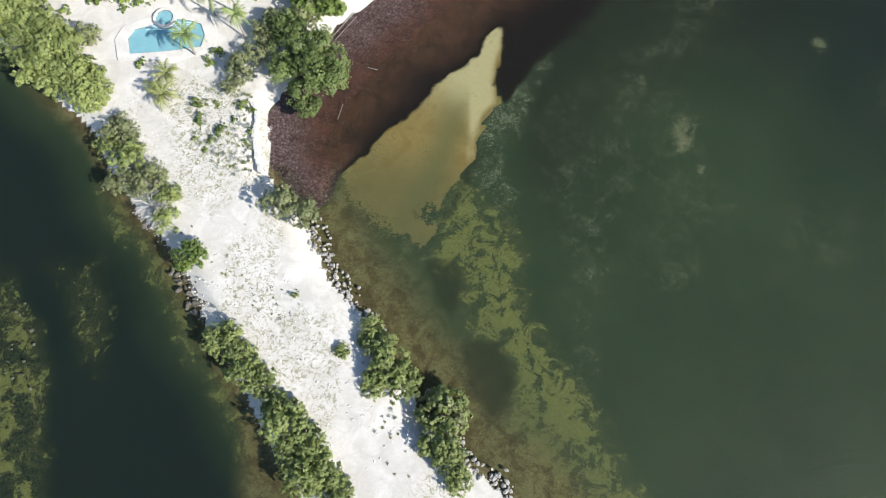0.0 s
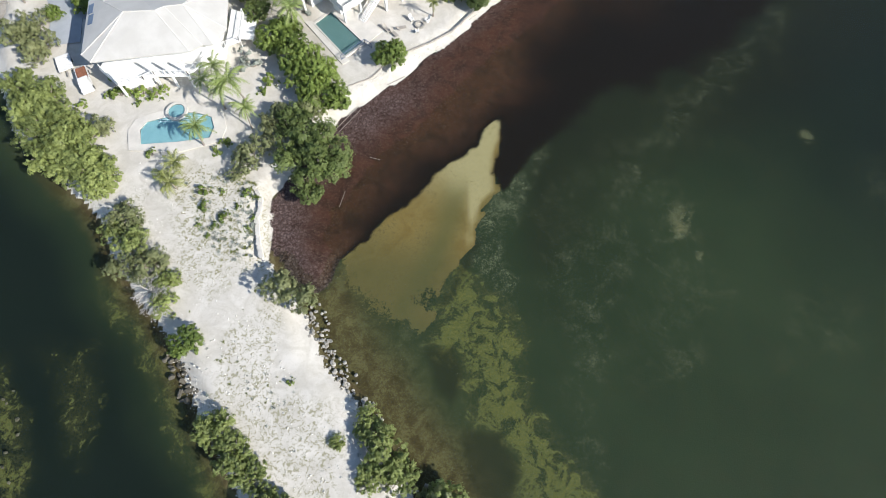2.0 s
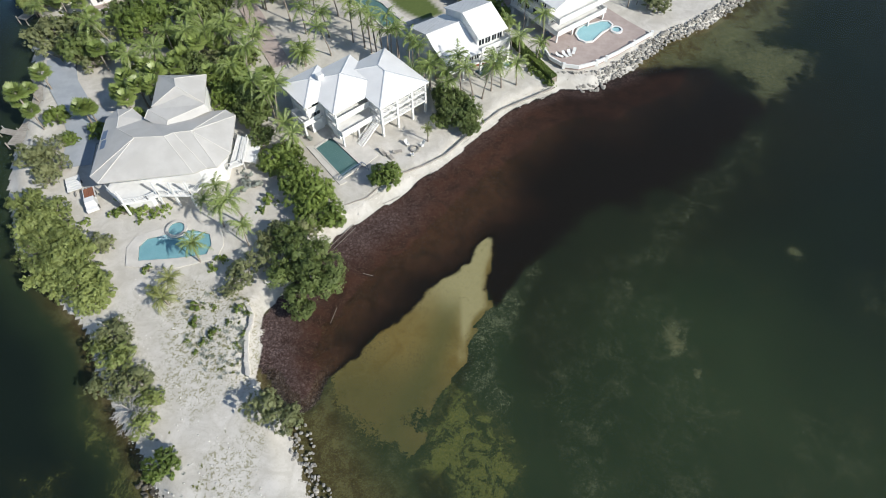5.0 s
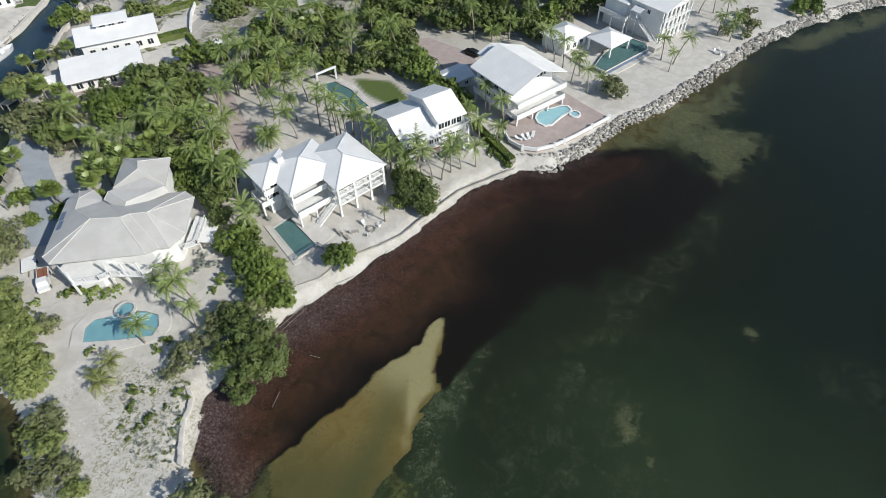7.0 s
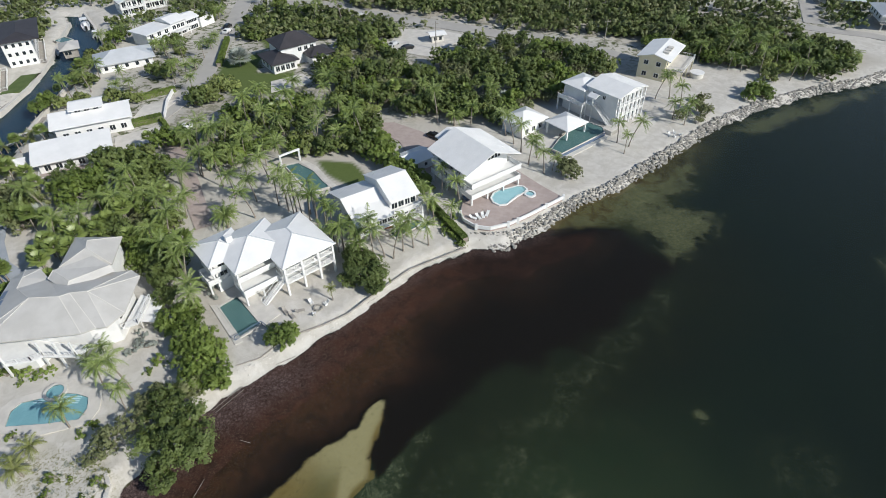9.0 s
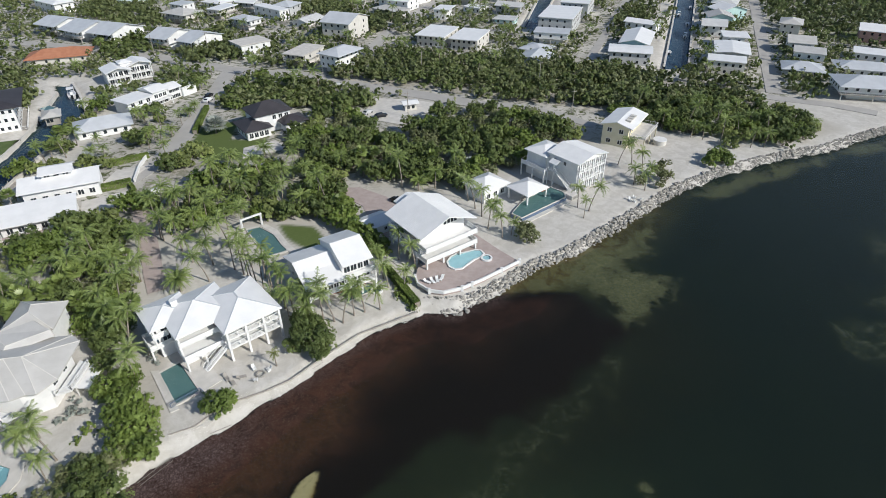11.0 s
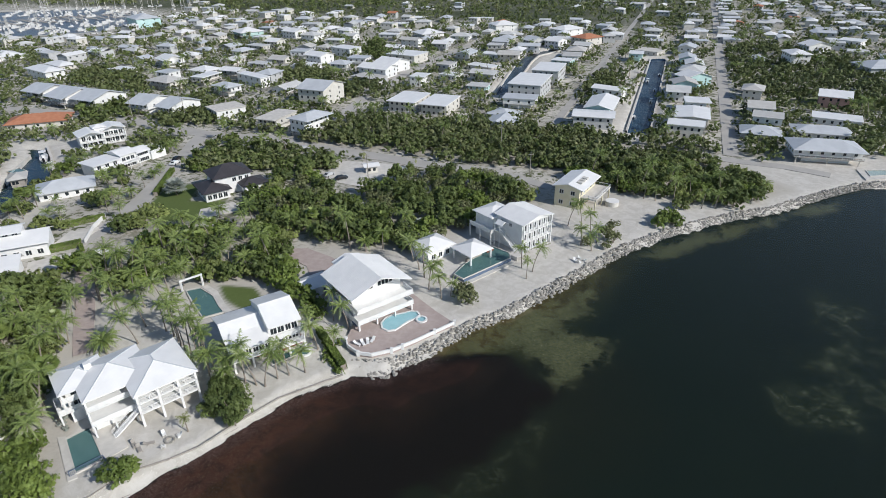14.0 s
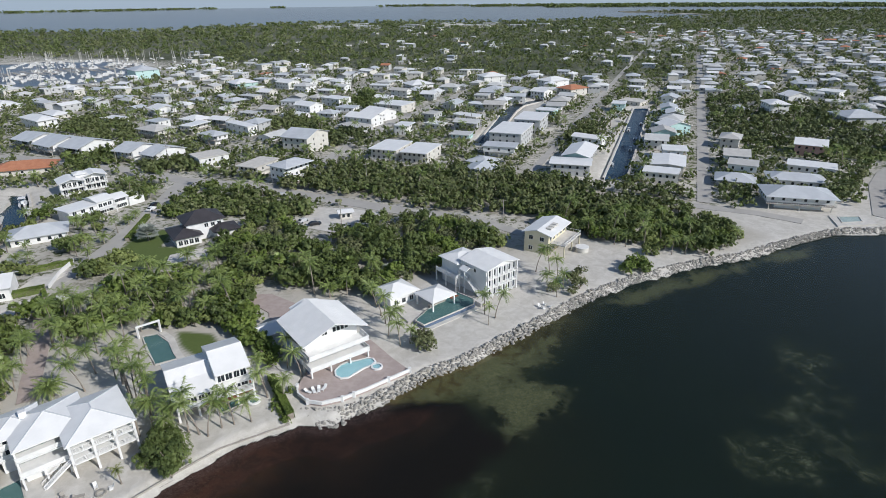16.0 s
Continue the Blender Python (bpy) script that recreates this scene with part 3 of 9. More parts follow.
rubble_glint = np.maximum(rubble_glint, 1.4 * np.clip(spots * (1.1 + 0.9 * fine + 0.4 * wob), 0, 1))
outer = step(GX + 0.2 * GY, 20, 36)
weed = ((1 - outer) * step(weed_in, -0.6, 0.8) + outer * step(weed_in + 2.5 * wob, -4.0, 4.0)) * (0.38 + 0.62 * step(shore + 6 * fbm(GX, GY, 16, 3), -20, -7) * (1 - 0.6 * step(GX, 8, 30))) * step(shore + 0.5 * wob + 0.3 * fine, 0.35, -0.1)
dried = np.maximum(step(shore + 2.5 * wob, -9, -2) * step(GY, 74, 58), 0.4 * step(shore + 1.5 * wob, -3.5, -0.5))
dryland = step(shore, -0.1, 0.35)
town = step(GY - 0.45 * GX, 132, 165) * step(shore, 8, 20)
spit = step(away([(-22, -12), (8, -12), (-30, 45), (-52, 42)], GX, GY), -4, 0)
scrub = np.maximum(step(away([(-38, 50), (-31, 47), (-29, 36), (-33, 27), (-39, 36), (-43, 47)], GX, GY), -1.5, 1.5), 0.05 * spit + 0.75 * spit * step(fbm(GX, GY, 9, 3), 0.05, 0.35))
LAWNS = [[(-14, 131), (-4, 130), (1, 122), (-4, 119), (-10, 124)], [(-46, 186), (-30, 186), (-28, 168), (-46, 168), (-52, 178)], [(-56, 226), (-52, 246), (-26, 238), (-20, 224), (-44, 206)], [(-56, 196), (-44, 203), (-42, 182), (-54, 178)]]
lawn = np.max([step(away(p, GX, GY) + 0.5 * wob, -0.5, 0.6) for p in LAWNS], 0)
lawn = np.maximum(lawn, step(away([(228, 300), (330, 268), (330, 300), (240, 330)], GX, GY), -2, 2))
UU, VV = 0.933 * GX - 0.36 * GY, 0.36 * GX + 0.933 * GY
wood = step(shore, 3, 12) * np.maximum(np.maximum(step(UU, -40, -80) * step(VV, 670, 720), step(UU, 80, 40) * step(VV, 610, 660) * step(VV, 1040, 980)), step(VV, 1320, 1400)) * (0.75 + 0.25 * fbm(GX, GY, 60, 2))
# where the bed carries the painted sky reflection
canal_sky = np.max([step(away(p, GX, GY), -1.5, 0.5) for p in (CANAL_1, CANAL_2, MARINA)], 0)
canal_sky = np.maximum(canal_sky, step(shore, 0, -2) * (GX < -85) * step(GY, 110, 150))
GROVE = [(-96, 118), (-84, 130), (-62, 134), (-58, 160), (-45, 166), (-20, 175), (10, 200), (60, 200), (88, 196), (82, 182), (60, 168), (34, 150), (10, 136), (6, 124), (-8, 112), (-30, 108), (-36, 92), (-66, 96), (-80, 102)]
litter = 0.45 * step(away(GROVE, GX, GY) + 3 * wob, -2, 3) + 0.8 * step(away([(-33, 84), (-24, 70), (-17, 66), (-24, 86), (-30, 96)], GX, GY), -1, 1.5)
litter = np.maximum(litter, 0.8 * step(away([(-19, 244), (-22, 292), (82, 262), (150, 236), (165, 190), (136, 178), (77, 212), (33, 229)], GX, GY), -2, 3))
hole = np.max([step(away(q, GX, GY) + 1.0 * wob + 0.5 * fine, -1.2, 1.6) for q in HOLES], 0)
veil = step(shore + 2.0 * wob, -5.0, -11.0) * (GX > -25)
dusk = 0.75 * step(weed_in + 5 * wob, -26, -3) * step(GX, 9, 16)
shoal = np.maximum(shoal, np.clip(0.95 * spots * (0.9 + 1.2 * fine), 0, 1))
zones = [("dusk", dusk), ("hole", hole), ("veil", veil), ("south", step(GY + 0.25 * GX + 2.5 * wob, 40, 29)), ("dry", dryland), ("town", town), ("scrub", scrub), ("lawn", lawn), ("litter", litter), ("rubble", rubble_glint), ("olive", olive), ("silt", np.clip(silt, 0, 1)), ("pale", pale), ("shoal", shoal), ("deep", deep), ("weed", weed), ("dried", dried), ("wood", np.clip(wood, 0, 1)), ("canal", canal_sky), ("patch", np.maximum(patch, 0.9 * step(pale, 0.2, 0.3))), ("murk", murk)]
ground = tagged(new("ground", sheet_mesh("ground", GX, GY, height, GROUND, zones)), "white coral sand spit running into scrub and a weedy sea bed", "ground", kind="structure")
sea_x, sea_y = np.meshgrid(np.linspace(-4900, 4900, 5), np.linspace(-800, 1300, 5))
sea = tagged(new("water", sheet_mesh("water", sea_x, sea_y, sea_x * 0, SEA)), "clear dark green sea water with light ripples", "water", kind="structure")
bay_x, bay_y = np.meshgrid(np.linspace(-4900, 4900, 5), np.linspace(1300, 4950, 5))
bay = tagged(new("water", sheet_mesh("water", bay_x, bay_y, bay_x * 0, BAY)), "calm pale blue bay water behind the town", "water", kind="structure")


def far_haze():
    """A plain glowing band added beyond the last islands: painted haze for the far bay."""
    m = bpy.data.materials.new("far_haze")
    n, l = nodes_of(m)
    n.remove(n["Principled BSDF"])
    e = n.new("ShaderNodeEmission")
    # glows by itself, and tall enough to brighten the bay's reflection
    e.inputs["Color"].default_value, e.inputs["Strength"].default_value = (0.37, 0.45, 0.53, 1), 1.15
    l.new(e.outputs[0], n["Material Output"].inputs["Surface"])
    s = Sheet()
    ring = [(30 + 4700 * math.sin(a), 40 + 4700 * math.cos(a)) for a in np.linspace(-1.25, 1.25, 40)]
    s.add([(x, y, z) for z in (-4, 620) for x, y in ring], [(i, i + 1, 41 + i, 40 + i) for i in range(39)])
    return solid("backdrop", s, m, "glowing pale blue-grey backdrop painted as haze over the far bay", "backdrop", kind="structure")


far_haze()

# ---- plants ----
def blades(points, normals, size, rng, long=1.5):
    """Pointed leaves at the points, facing roughly along the normals: three corners each."""
    n = len(points)
    t = rng.randn(n, 3)
    t -= normals * (t * normals).sum(1, keepdims=True)
    t /= np.linalg.norm(t, axis=1, keepdims=True) + 1e-9
    s = np.cross(normals, t)
    size = np.asarray(size).reshape(-1, 1) * (0.65 + 0.7 * rng.rand(n, 1))
    v = np.stack([points - t * size * 0.4 + s * size * 0.5, points + t * size * long * 0.6, points - t * size * 0.4 - s * size * 0.5], 1)
    return v.reshape(-1, 3)


def leaf_mesh(name, v, material, corners=4):
    """A mesh of loose leaves with that many corners each."""
    me = bpy.data.meshes.new(name)
    n = len(v) // corners
    me.vertices.add(len(v))
    me.vertices.foreach_set("co", np.ascontiguousarray(v, dtype=np.float32).ravel())
    me.loops.add(len(v))
    me.loops.foreach_set("vertex_index", np.arange(len(v)))
    me.polygons.add(n)
    me.polygons.foreach_set("loop_start", np.arange(0, len(v), corners))
    me.materials.append(material)
    me.update(calc_edges=True)
    return me


def crown_leaves(rng, r, h, base, lobes, count, size, lump=1.0, tufts=0):
    """Leaves over a heap of lobes, gathered in tufts: an uneven crown with dark gaps."""
    a = rng.rand(lobes) * 2 * math.pi
    q = np.sqrt(rng.rand(lobes)) * r * 0.74
    c = np.stack([q * np.cos(a), q * np.sin(a), base + h * (0.20 + 0.52 * rng.rand(lobes)) * (1.12 - 0.5 * (q / r) ** 2)], 1)
    lr = r * (0.24 + 0.22 * rng.rand(lobes)) * lump
    tufts = tufts or max(8, count // 14)
    k = rng.choice(lobes, tufts, p=lr ** 2 / (lr ** 2).sum())
    d = rng.randn(tufts, 3)
    d[:, 2] = np.abs(d[:, 2]) - 0.4
    d /= np.linalg.norm(d, axis=1, keepdims=True)
    flat_z = np.array([1, 1, h / r * 0.5 + 0.3])
    tc = c[k] + d * (lr[k] * (0.66 + 0.40 * rng.rand(tufts)))[:, None] * flat_z
    tr = 0.085 * r * (0.7 + 0.9 * rng.rand(tufts)) * max(0.75, lump) + 0.35 * size
    j = rng.randint(0, tufts, count)
    e = rng.randn(count, 3)
    e /= np.linalg.norm(e, axis=1, keepdims=True)
    e = e * 0.8 + d[j] * 0.5
    p = tc[j] + e * (tr[j] * (0.45 + 0.6 * rng.rand(count)))[:, None]
    nrm = d[j] * 0.7 + e * 0.7 + rng.randn(count, 3) * 0.3
    nrm[:, 2] += 0.45
    nrm /= np.linalg.norm(nrm, axis=1, keepdims=True)
    return blades(p, nrm, np.full(count, size), rng), c


def broad_tree(name, label, seed, r, h, material, count=1500, size=0.42, lobes=11, bare=0.25, lump=1.0):
    """A many-stemmed tree or large shrub at the origin; it is copied to its places."""
    rng = np.random.RandomState(seed)
    ob = thing(name, label, "tree", 0, 0, 0)
    v, c = crown_leaves(rng, r, h * (1 - bare), h * bare, lobes, count, size, lump)
    part("crown", leaf_mesh("crown", v, material, 3), None, ob)
    s = Sheet()
    s.tube([(0, 0, -0.3), (0.05 * r, 0, h * bare), (0.05 * r, 0.04 * r, h * (bare + 0.25))], [0.07 * r, 0.055 * r, 0.03 * r], 7)
    for p in c[:7]:
        s.beam((0.03 * r, 0, h * bare * 0.7), tuple(p), 0.035 * r)
    part("trunk", s, BARK, ob, "grey branching trunk")
    return ob


def frond(rng, length, az, lift, droop, leaflet, pairs=15):
    """One feather frond: an arching rib with narrow leaflets hanging on both sides, three corners each."""
    out = []
    d = np.array([math.cos(az), math.sin(az)])
    s = np.array([-d[1], d[0], 0])
    swing = rng.uniform(-0.25, 0.25)
    pts = []
    for i in range(pairs + 1):
        u = i / pairs
        pts.append(np.array([*(d * length * (u - 0.12 * u * u * droop)), lift * length * u - droop * length * 0.66 * u ** 2.1]) + s * swing * length * u * u)
    for i in range(1, pairs + 1):
        u = i / pairs
        fwd = pts[i] - pts[i - 1]
        fwd /= np.linalg.norm(fwd)
        w = leaflet * (0.5 + 0.9 * math.sin(math.pi * min(1, u * 0.85 + 0.15))) * rng.uniform(0.8, 1.2)
        for side in (-1, 1):
            tip = pts[i] + side * s * w * rng.uniform(0.55, 0.9) + fwd * w * 0.75 + np.array([0, 0, -w * rng.uniform(0.25, 0.75)])
            wide = fwd * length / pairs * 0.40
            out += [pts[i] - wide, pts[i] + wide, tip]
    wid = s * 0.05
    for i in range(0, pairs, 3):
        out += [pts[i] - wid, pts[i] + wid, pts[min(i + 4, pairs)]]
    return out


def palm(name, label, seed, height, length, n=18, lean=0.6, material=None, leaflet=0.62, thick=1.0):
    rng = np.random.RandomState(seed)
    ob = thing(name, label, "palm", 0, 0, 0)
    a = rng.rand() * 6.28
    pts = [(lean * (k / 6) ** 1.6 * math.cos(a), lean * (k / 6) ** 1.6 * math.sin(a), -0.3 + (height + 0.3) * k / 6) for k in range(7)]
    part("trunk", Sheet().tube(pts, [thick * q for q in (0.26, 0.19, 0.16, 0.15, 0.14, 0.13, 0.15)], 7), BARK, ob, "slender grey palm trunk", True)
    v = []
    for i in range(n):
        ring = i / n
        v += frond(rng, length * (0.75 + 0.4 * rng.rand()), i * 2.4 + rng.rand() * 0.7, 1.05 - 1.35 * ring + 0.25 * rng.rand(), 0.6 + 0.55 * rng.rand(), leaflet * (0.85 + 0.3 * rng.rand()))
    v = np.array(v) + np.array(pts[-1])
    part("crown", leaf_mesh("crown", v, material or PALM_LEAF, 3), None, ob)
    return ob


def fan_palm(name, label, seed, height, radius, n=26, material=None):
    """A palm with round, split leaves on stalks."""
    rng = np.random.RandomState(seed)
    ob = thing(name, label, "palm", 0, 0, 0)
    part("trunk", Sheet().tube([(0, 0, -0.3), (0.05, 0.03, height * 0.5), (0.08, 0.02, height)], [0.2, 0.15, 0.16], 7), BARK, ob, "stout grey palm trunk", True)
    v = []
    for i in range(n):
        az, up = i * 2.4 + rng.rand() * 0.5, 1.15 - 1.5 * i / n
        d = np.array([math.cos(az) * math.cos(up), math.sin(az) * math.cos(up), math.sin(up)])
        c = np.array([0.08, 0.02, height]) + d * radius * (0.45 + 0.15 * rng.rand())
        s = np.cross(d, [0, 0, 1.0])
        s /= np.linalg.norm(s) + 1e-6
        for k in range(11):
            b = (k - 5) / 5 * 1.9
            q = d * math.cos(b) + s * math.sin(b)
            q[2] -= 0.12 + 0.2 * abs(b) / 2
            w = np.cross(q, np.cross(d, s))
            tip = c + q * radius * 0.55 * (0.85 + 0.3 * rng.rand())
            v += [c - w * 0.02, c + q * radius * 0.28 + w * 0.17, tip, c + q * radius * 0.28 - w * 0.17]
        b0 = np.array([0.08, 0.02, height])
        v += [b0 - s * 0.02, b0 + s * 0.02, c + s * 0.02, c - s * 0.02]
    part("crown", leaf_mesh("crown", np.array(v), material or PALM_LEAF), None, ob)
    return ob


PLACED = {}
FINE = {}


def plant(proto, x, y, scale=1.0, z=1.4, label="", squash=1.0):
    """Sets the first of a kind at its place, and copies of it after that."""
    if y < 104 and proto.name in FINE:
        proto = FINE[proto.name]
    turn = math.degrees((x * 12.9898 + y * 78.233) % 6.283)
    m = pose(x, y, z, 0, 0, turn)
    if proto.name not in PLACED:
        PLACED[proto.name] = True
        ob = proto
        ob.matrix_basis = m
    else:
        ob = copy_thing(proto, m)
    ob.scale = (scale, scale, scale * squash)
    if label:
        ob["label"] = label
    return ob


MANGROVE = [broad_tree("mangrove_tree", "rounded green mangrove tree rooted along the rocky bank", 10 + k, 3.6, 4.4, LEAF, 2600, 0.36, 17, 0.06, 0.85) for k in range(3)]
GRAPE = [broad_tree("sea_grape_tree", "bright green sea grape tree with dense broad leaves", 20 + k, 3.8, 5.4, LEAF_BRIGHT, 2600, 0.40, 16, 0.1, 0.85) for k in range(3)]
DARK_TREE = [broad_tree("hardwood_tree", "dark green hardwood tree with a dense crown", 30 + k, 4.3, 6.8, LEAF_DARK, 2700, 0.42, 19, 0.12, 0.85) for k in range(3)]
BUTTONWOOD = [broad_tree("buttonwood_tree", "grey-green buttonwood tree with a thin open crown", 40 + k, 3.2, 4.6, LEAF_GREY, 2200, 0.27, 16, 0.12, 0.8) for k in range(2)]
COCO = [palm("coconut_palm", "coconut palm with arching green fronds", 50 + k, 6.0 + 1.0 * k, 3.1, 21, 0.5 + 0.6 * k) for k in range(4)]
COCO_DRY = [palm("coconut_palm", "young coconut palm with yellowing fronds", 60, 2.2, 2.3, 17, 0.2, PALM_DRY)]
DATE = [palm("date_palm", "stout date palm with a full round crown", 65, 3.6, 3.2, 38, 0.1, PALM_LEAF, 0.5, 1.5)]
SLIM = [palm("royal_palm", "tall slim palm with a pale trunk beside a house", 90 + k, 8.0 + 1.1 * k, 2.3, 13, 0.5, PALM_LEAF, 0.6, 0.9) for k in range(2)]
FAN = [fan_palm("thatch_palm", "thatch palm with round fan leaves", 70 + k, 4.0 + 1.5 * k, 2.0) for k in range(2)]
SILVER = [fan_palm("silver_palm", "silvery blue fan palm with stiff leaves", 75, 2.2, 2.6, 30, LEAF_SILVER)]
MANGROVE_GREY = [broad_tree("mangrove_tree", "grey-green mangrove tree with bare twigs on the bank", 80 + k, 3.6, 4.0, LEAF_GREY if k else LEAF, 2600, 0.30, 16, 0.06, 0.8) for k in range(2)]
SHRUB = [broad_tree("shrub", "low bright green garden shrub on white sand", 84 + k, 1.2, 1.3, LEAF_BRIGHT, 520, 0.19, 9, 0.02, 0.8) for k in range(2)]
SILVER_SHRUB = [broad_tree("shrub", "silvery grey-leaved garden shrub", 86, 1.3, 1.7, LEAF_SILVER, 560, 0.19, 8, 0.04, 0.8)]
GREAT_TREE = broad_tree("sea_almond_tree", "large dark green tree with one dense broad crown on the beach", 95, 6.9, 7.6, LEAF_DARK, 19000, 0.25, 62, 0.04, 0.5)
GREAT_BRIGHT = broad_tree("gumbo_limbo_tree", "large light green spreading tree among palms", 97, 7.2, 9.0, LEAF_BRIGHT, 12000, 0.33, 44, 0.15, 0.55)
COCO_SMALL = [palm("coconut_palm", "slender young coconut palm on open sand", 88, 4.6, 1.7, 14, 0.3, PALM_DRY)]

# the trees that stand nearest have finer leaves
for kind, r, h, mat, count, size, lobes, bare in ((MANGROVE, 3.6, 4.4, LEAF, 5600, 0.225, 30, 0.05), (GRAPE, 3.8, 5.4, LEAF_BRIGHT, 5600, 0.26, 28, 0.08), (DARK_TREE, 4.3, 6.8, LEAF_DARK, 6600, 0.26, 32, 0.10), (BUTTONWOOD, 3.2, 4.6, LEAF_GREY, 4200, 0.175, 24, 0.10), (MANGROVE_GREY, 3.6, 4.0, LEAF_GREY, 5200, 0.20, 26, 0.05)):
    for k, ob in enumerate(kind[:2]):
        fine_tree = broad_tree(ob.name.split(".")[0], ob["label"], 130 + 7 * k + lobes, r, h, LEAF if kind is MANGROVE_GREY and k == 0 else mat, count, size, lobes, bare, 0.66)
        FINE[ob.name] = fine_tree
    for ob in kind[2:]:
        FINE[ob.name] = FINE[kind[0].name]

# ---- building helpers ----
def hip_roof(s, x0, x1, y0, y1, z, slope, thick=0.22):
    """Hipped roof over a rectangle, its ridge along the longer side."""
    w, d = x1 - x0, y1 - y0
    k = min(w, d) / 2
    top = z + k * slope
    if w >= d:
        a, b = (x0 + k, (y0 + y1) / 2), (x1 - k, (y0 + y1) / 2)
    else:
        a, b = ((x0 + x1) / 2, y0 + k), ((x0 + x1) / 2, y1 - k)
    v = [(x0, y0, z), (x1, y0, z), (x1, y1, z), (x0, y1, z), (*a, top), (*b, top)] + [(x, y, z - thick) for x, y in ((x0, y0), (x1, y0), (x1, y1), (x0, y1))]
    if w >= d:
        f = [(0, 1, 5, 4), (1, 2, 5), (2, 3, 4, 5), (3, 0, 4)]
    else:
        f = [(0, 1, 4), (1, 2, 5, 4), (2, 3, 5), (3, 0, 4, 5)]
    return s.add(v, f + [(6, 7, 1, 0), (7, 8, 2, 1), (8, 9, 3, 2), (9, 6, 0, 3), (9, 8, 7, 6)])


def gable_roof(s, x0, x1, y0, y1, z, top, along="x", thick=0.22, ridge=0.5):
    """Gabled roof slab; ridge: where across the span the ridge lies."""
    if along == "x":
        m = y0 + (y1 - y0) * ridge
        ring = [(x0, y0, z), (x1, y0, z), (x1, m, top), (x1, y1, z), (x0, y1, z), (x0, m, top)]
        f = [(0, 1, 2, 5), (5, 2, 3, 4)]
    else:
        m = x0 + (x1 - x0) * ridge
        ring = [(x0, y0, z), (m, y0, top), (x1, y0, z), (x1, y1, z), (m, y1, top), (x0, y1, z)]
        f = [(0, 1, 4, 5), (1, 2, 3, 4)]
    v = ring + [(x, y, q - thick) for x, y, q in ring]
    f += [tuple(i + 6 for i in q[::-1]) for q in f]
    return s.add(v, f + [(i, 6 + i, 6 + (i + 1) % 6, (i + 1) % 6) for i in range(6)])


def gables(parent, mat, x0, x1, y0, y1, z, top, along="x", ridge=0.5):
    """The two wall triangles under a gabled roof."""
    f = [(0, 1, 2), (5, 4, 3), (0, 3, 4, 1), (1, 4, 5, 2), (2, 5, 3, 0)]
    if along == "x":
        m = y0 + (y1 - y0) * ridge
        for x in (x0, x1):
            part("gable", Sheet().add([(x, y0, z), (x, y1, z), (x, m, top), (x + 0.1, y0, z), (x + 0.1, y1, z), (x + 0.1, m, top)], f), mat, parent)
    else:
        m = x0 + (x1 - x0) * ridge
        for y in (y0, y1):
            part("gable", Sheet().add([(x0, y, z), (x1, y, z), (m, y, top), (x0, y + 0.1, z), (x1, y + 0.1, z), (m, y + 0.1, top)], f), mat, parent)


def seams(s, x0, x1, y0, y1, z, top, along="x", gap=0.6, ridge=0.5):
    """Raised seams that run down both planes of a gabled roof."""
    n = int(((x1 - x0) if along == "x" else (y1 - y0)) / gap)
    for i in range(1, n):
        if along == "x":
            x, m = x0 + (x1 - x0) * i / n, y0 + (y1 - y0) * ridge
            s.beam((x, y0, z + 0.02), (x, m, top + 0.02), 0.04, 0.03).beam((x, y1, z + 0.02), (x, m, top + 0.02), 0.04, 0.03)
        else:
            y, m = y0 + (y1 - y0) * i / n, x0 + (x1 - x0) * ridge
            s.beam((x0, y, z + 0.01), (m, y, top + 0.01), 0.03, 0.025).beam((x1, y, z + 0.01), (m, y, top + 0.01), 0.03, 0.025)
    return s


def window(parent, face, at, plane, z, w=1.2, h=1.3, bars=1, name="window", frame_mat=None):
    """A framed window on the outside of a wall. face: f, b (y planes), l, r (x planes)."""
    out = -1 if face in "fl" else 1
    f, g = Sheet(), Sheet()

    def put(s, a0, a1, z0, z1, d0, d1):
        p, q = sorted((plane + out * d0, plane + out * d1))
        s.box(a0, a1, p, q, z0, z1) if face in "fb" else s.box(p, q, a0, a1, z0, z1)

    t = 0.08
    put(f, at - w / 2 - t, at + w / 2 + t, z - t, z, -0.02, 0.07)
    put(f, at - w / 2 - t, at + w / 2 + t, z + h, z + h + t, -0.02, 0.07)
    for k in range(bars + 2):
        c = at - w / 2 + w * k / (bars + 1)
        put(f, c - t / 2, c + t / 2, z, z + h, -0.02, 0.07)
    put(g, at - w / 2, at + w / 2, z, z + h, -0.02, 0.03)
    ob = part(name, f, frame_mat or WHITE, parent)
    part("pane", g, GLASS, ob, "dark glass")
    return ob


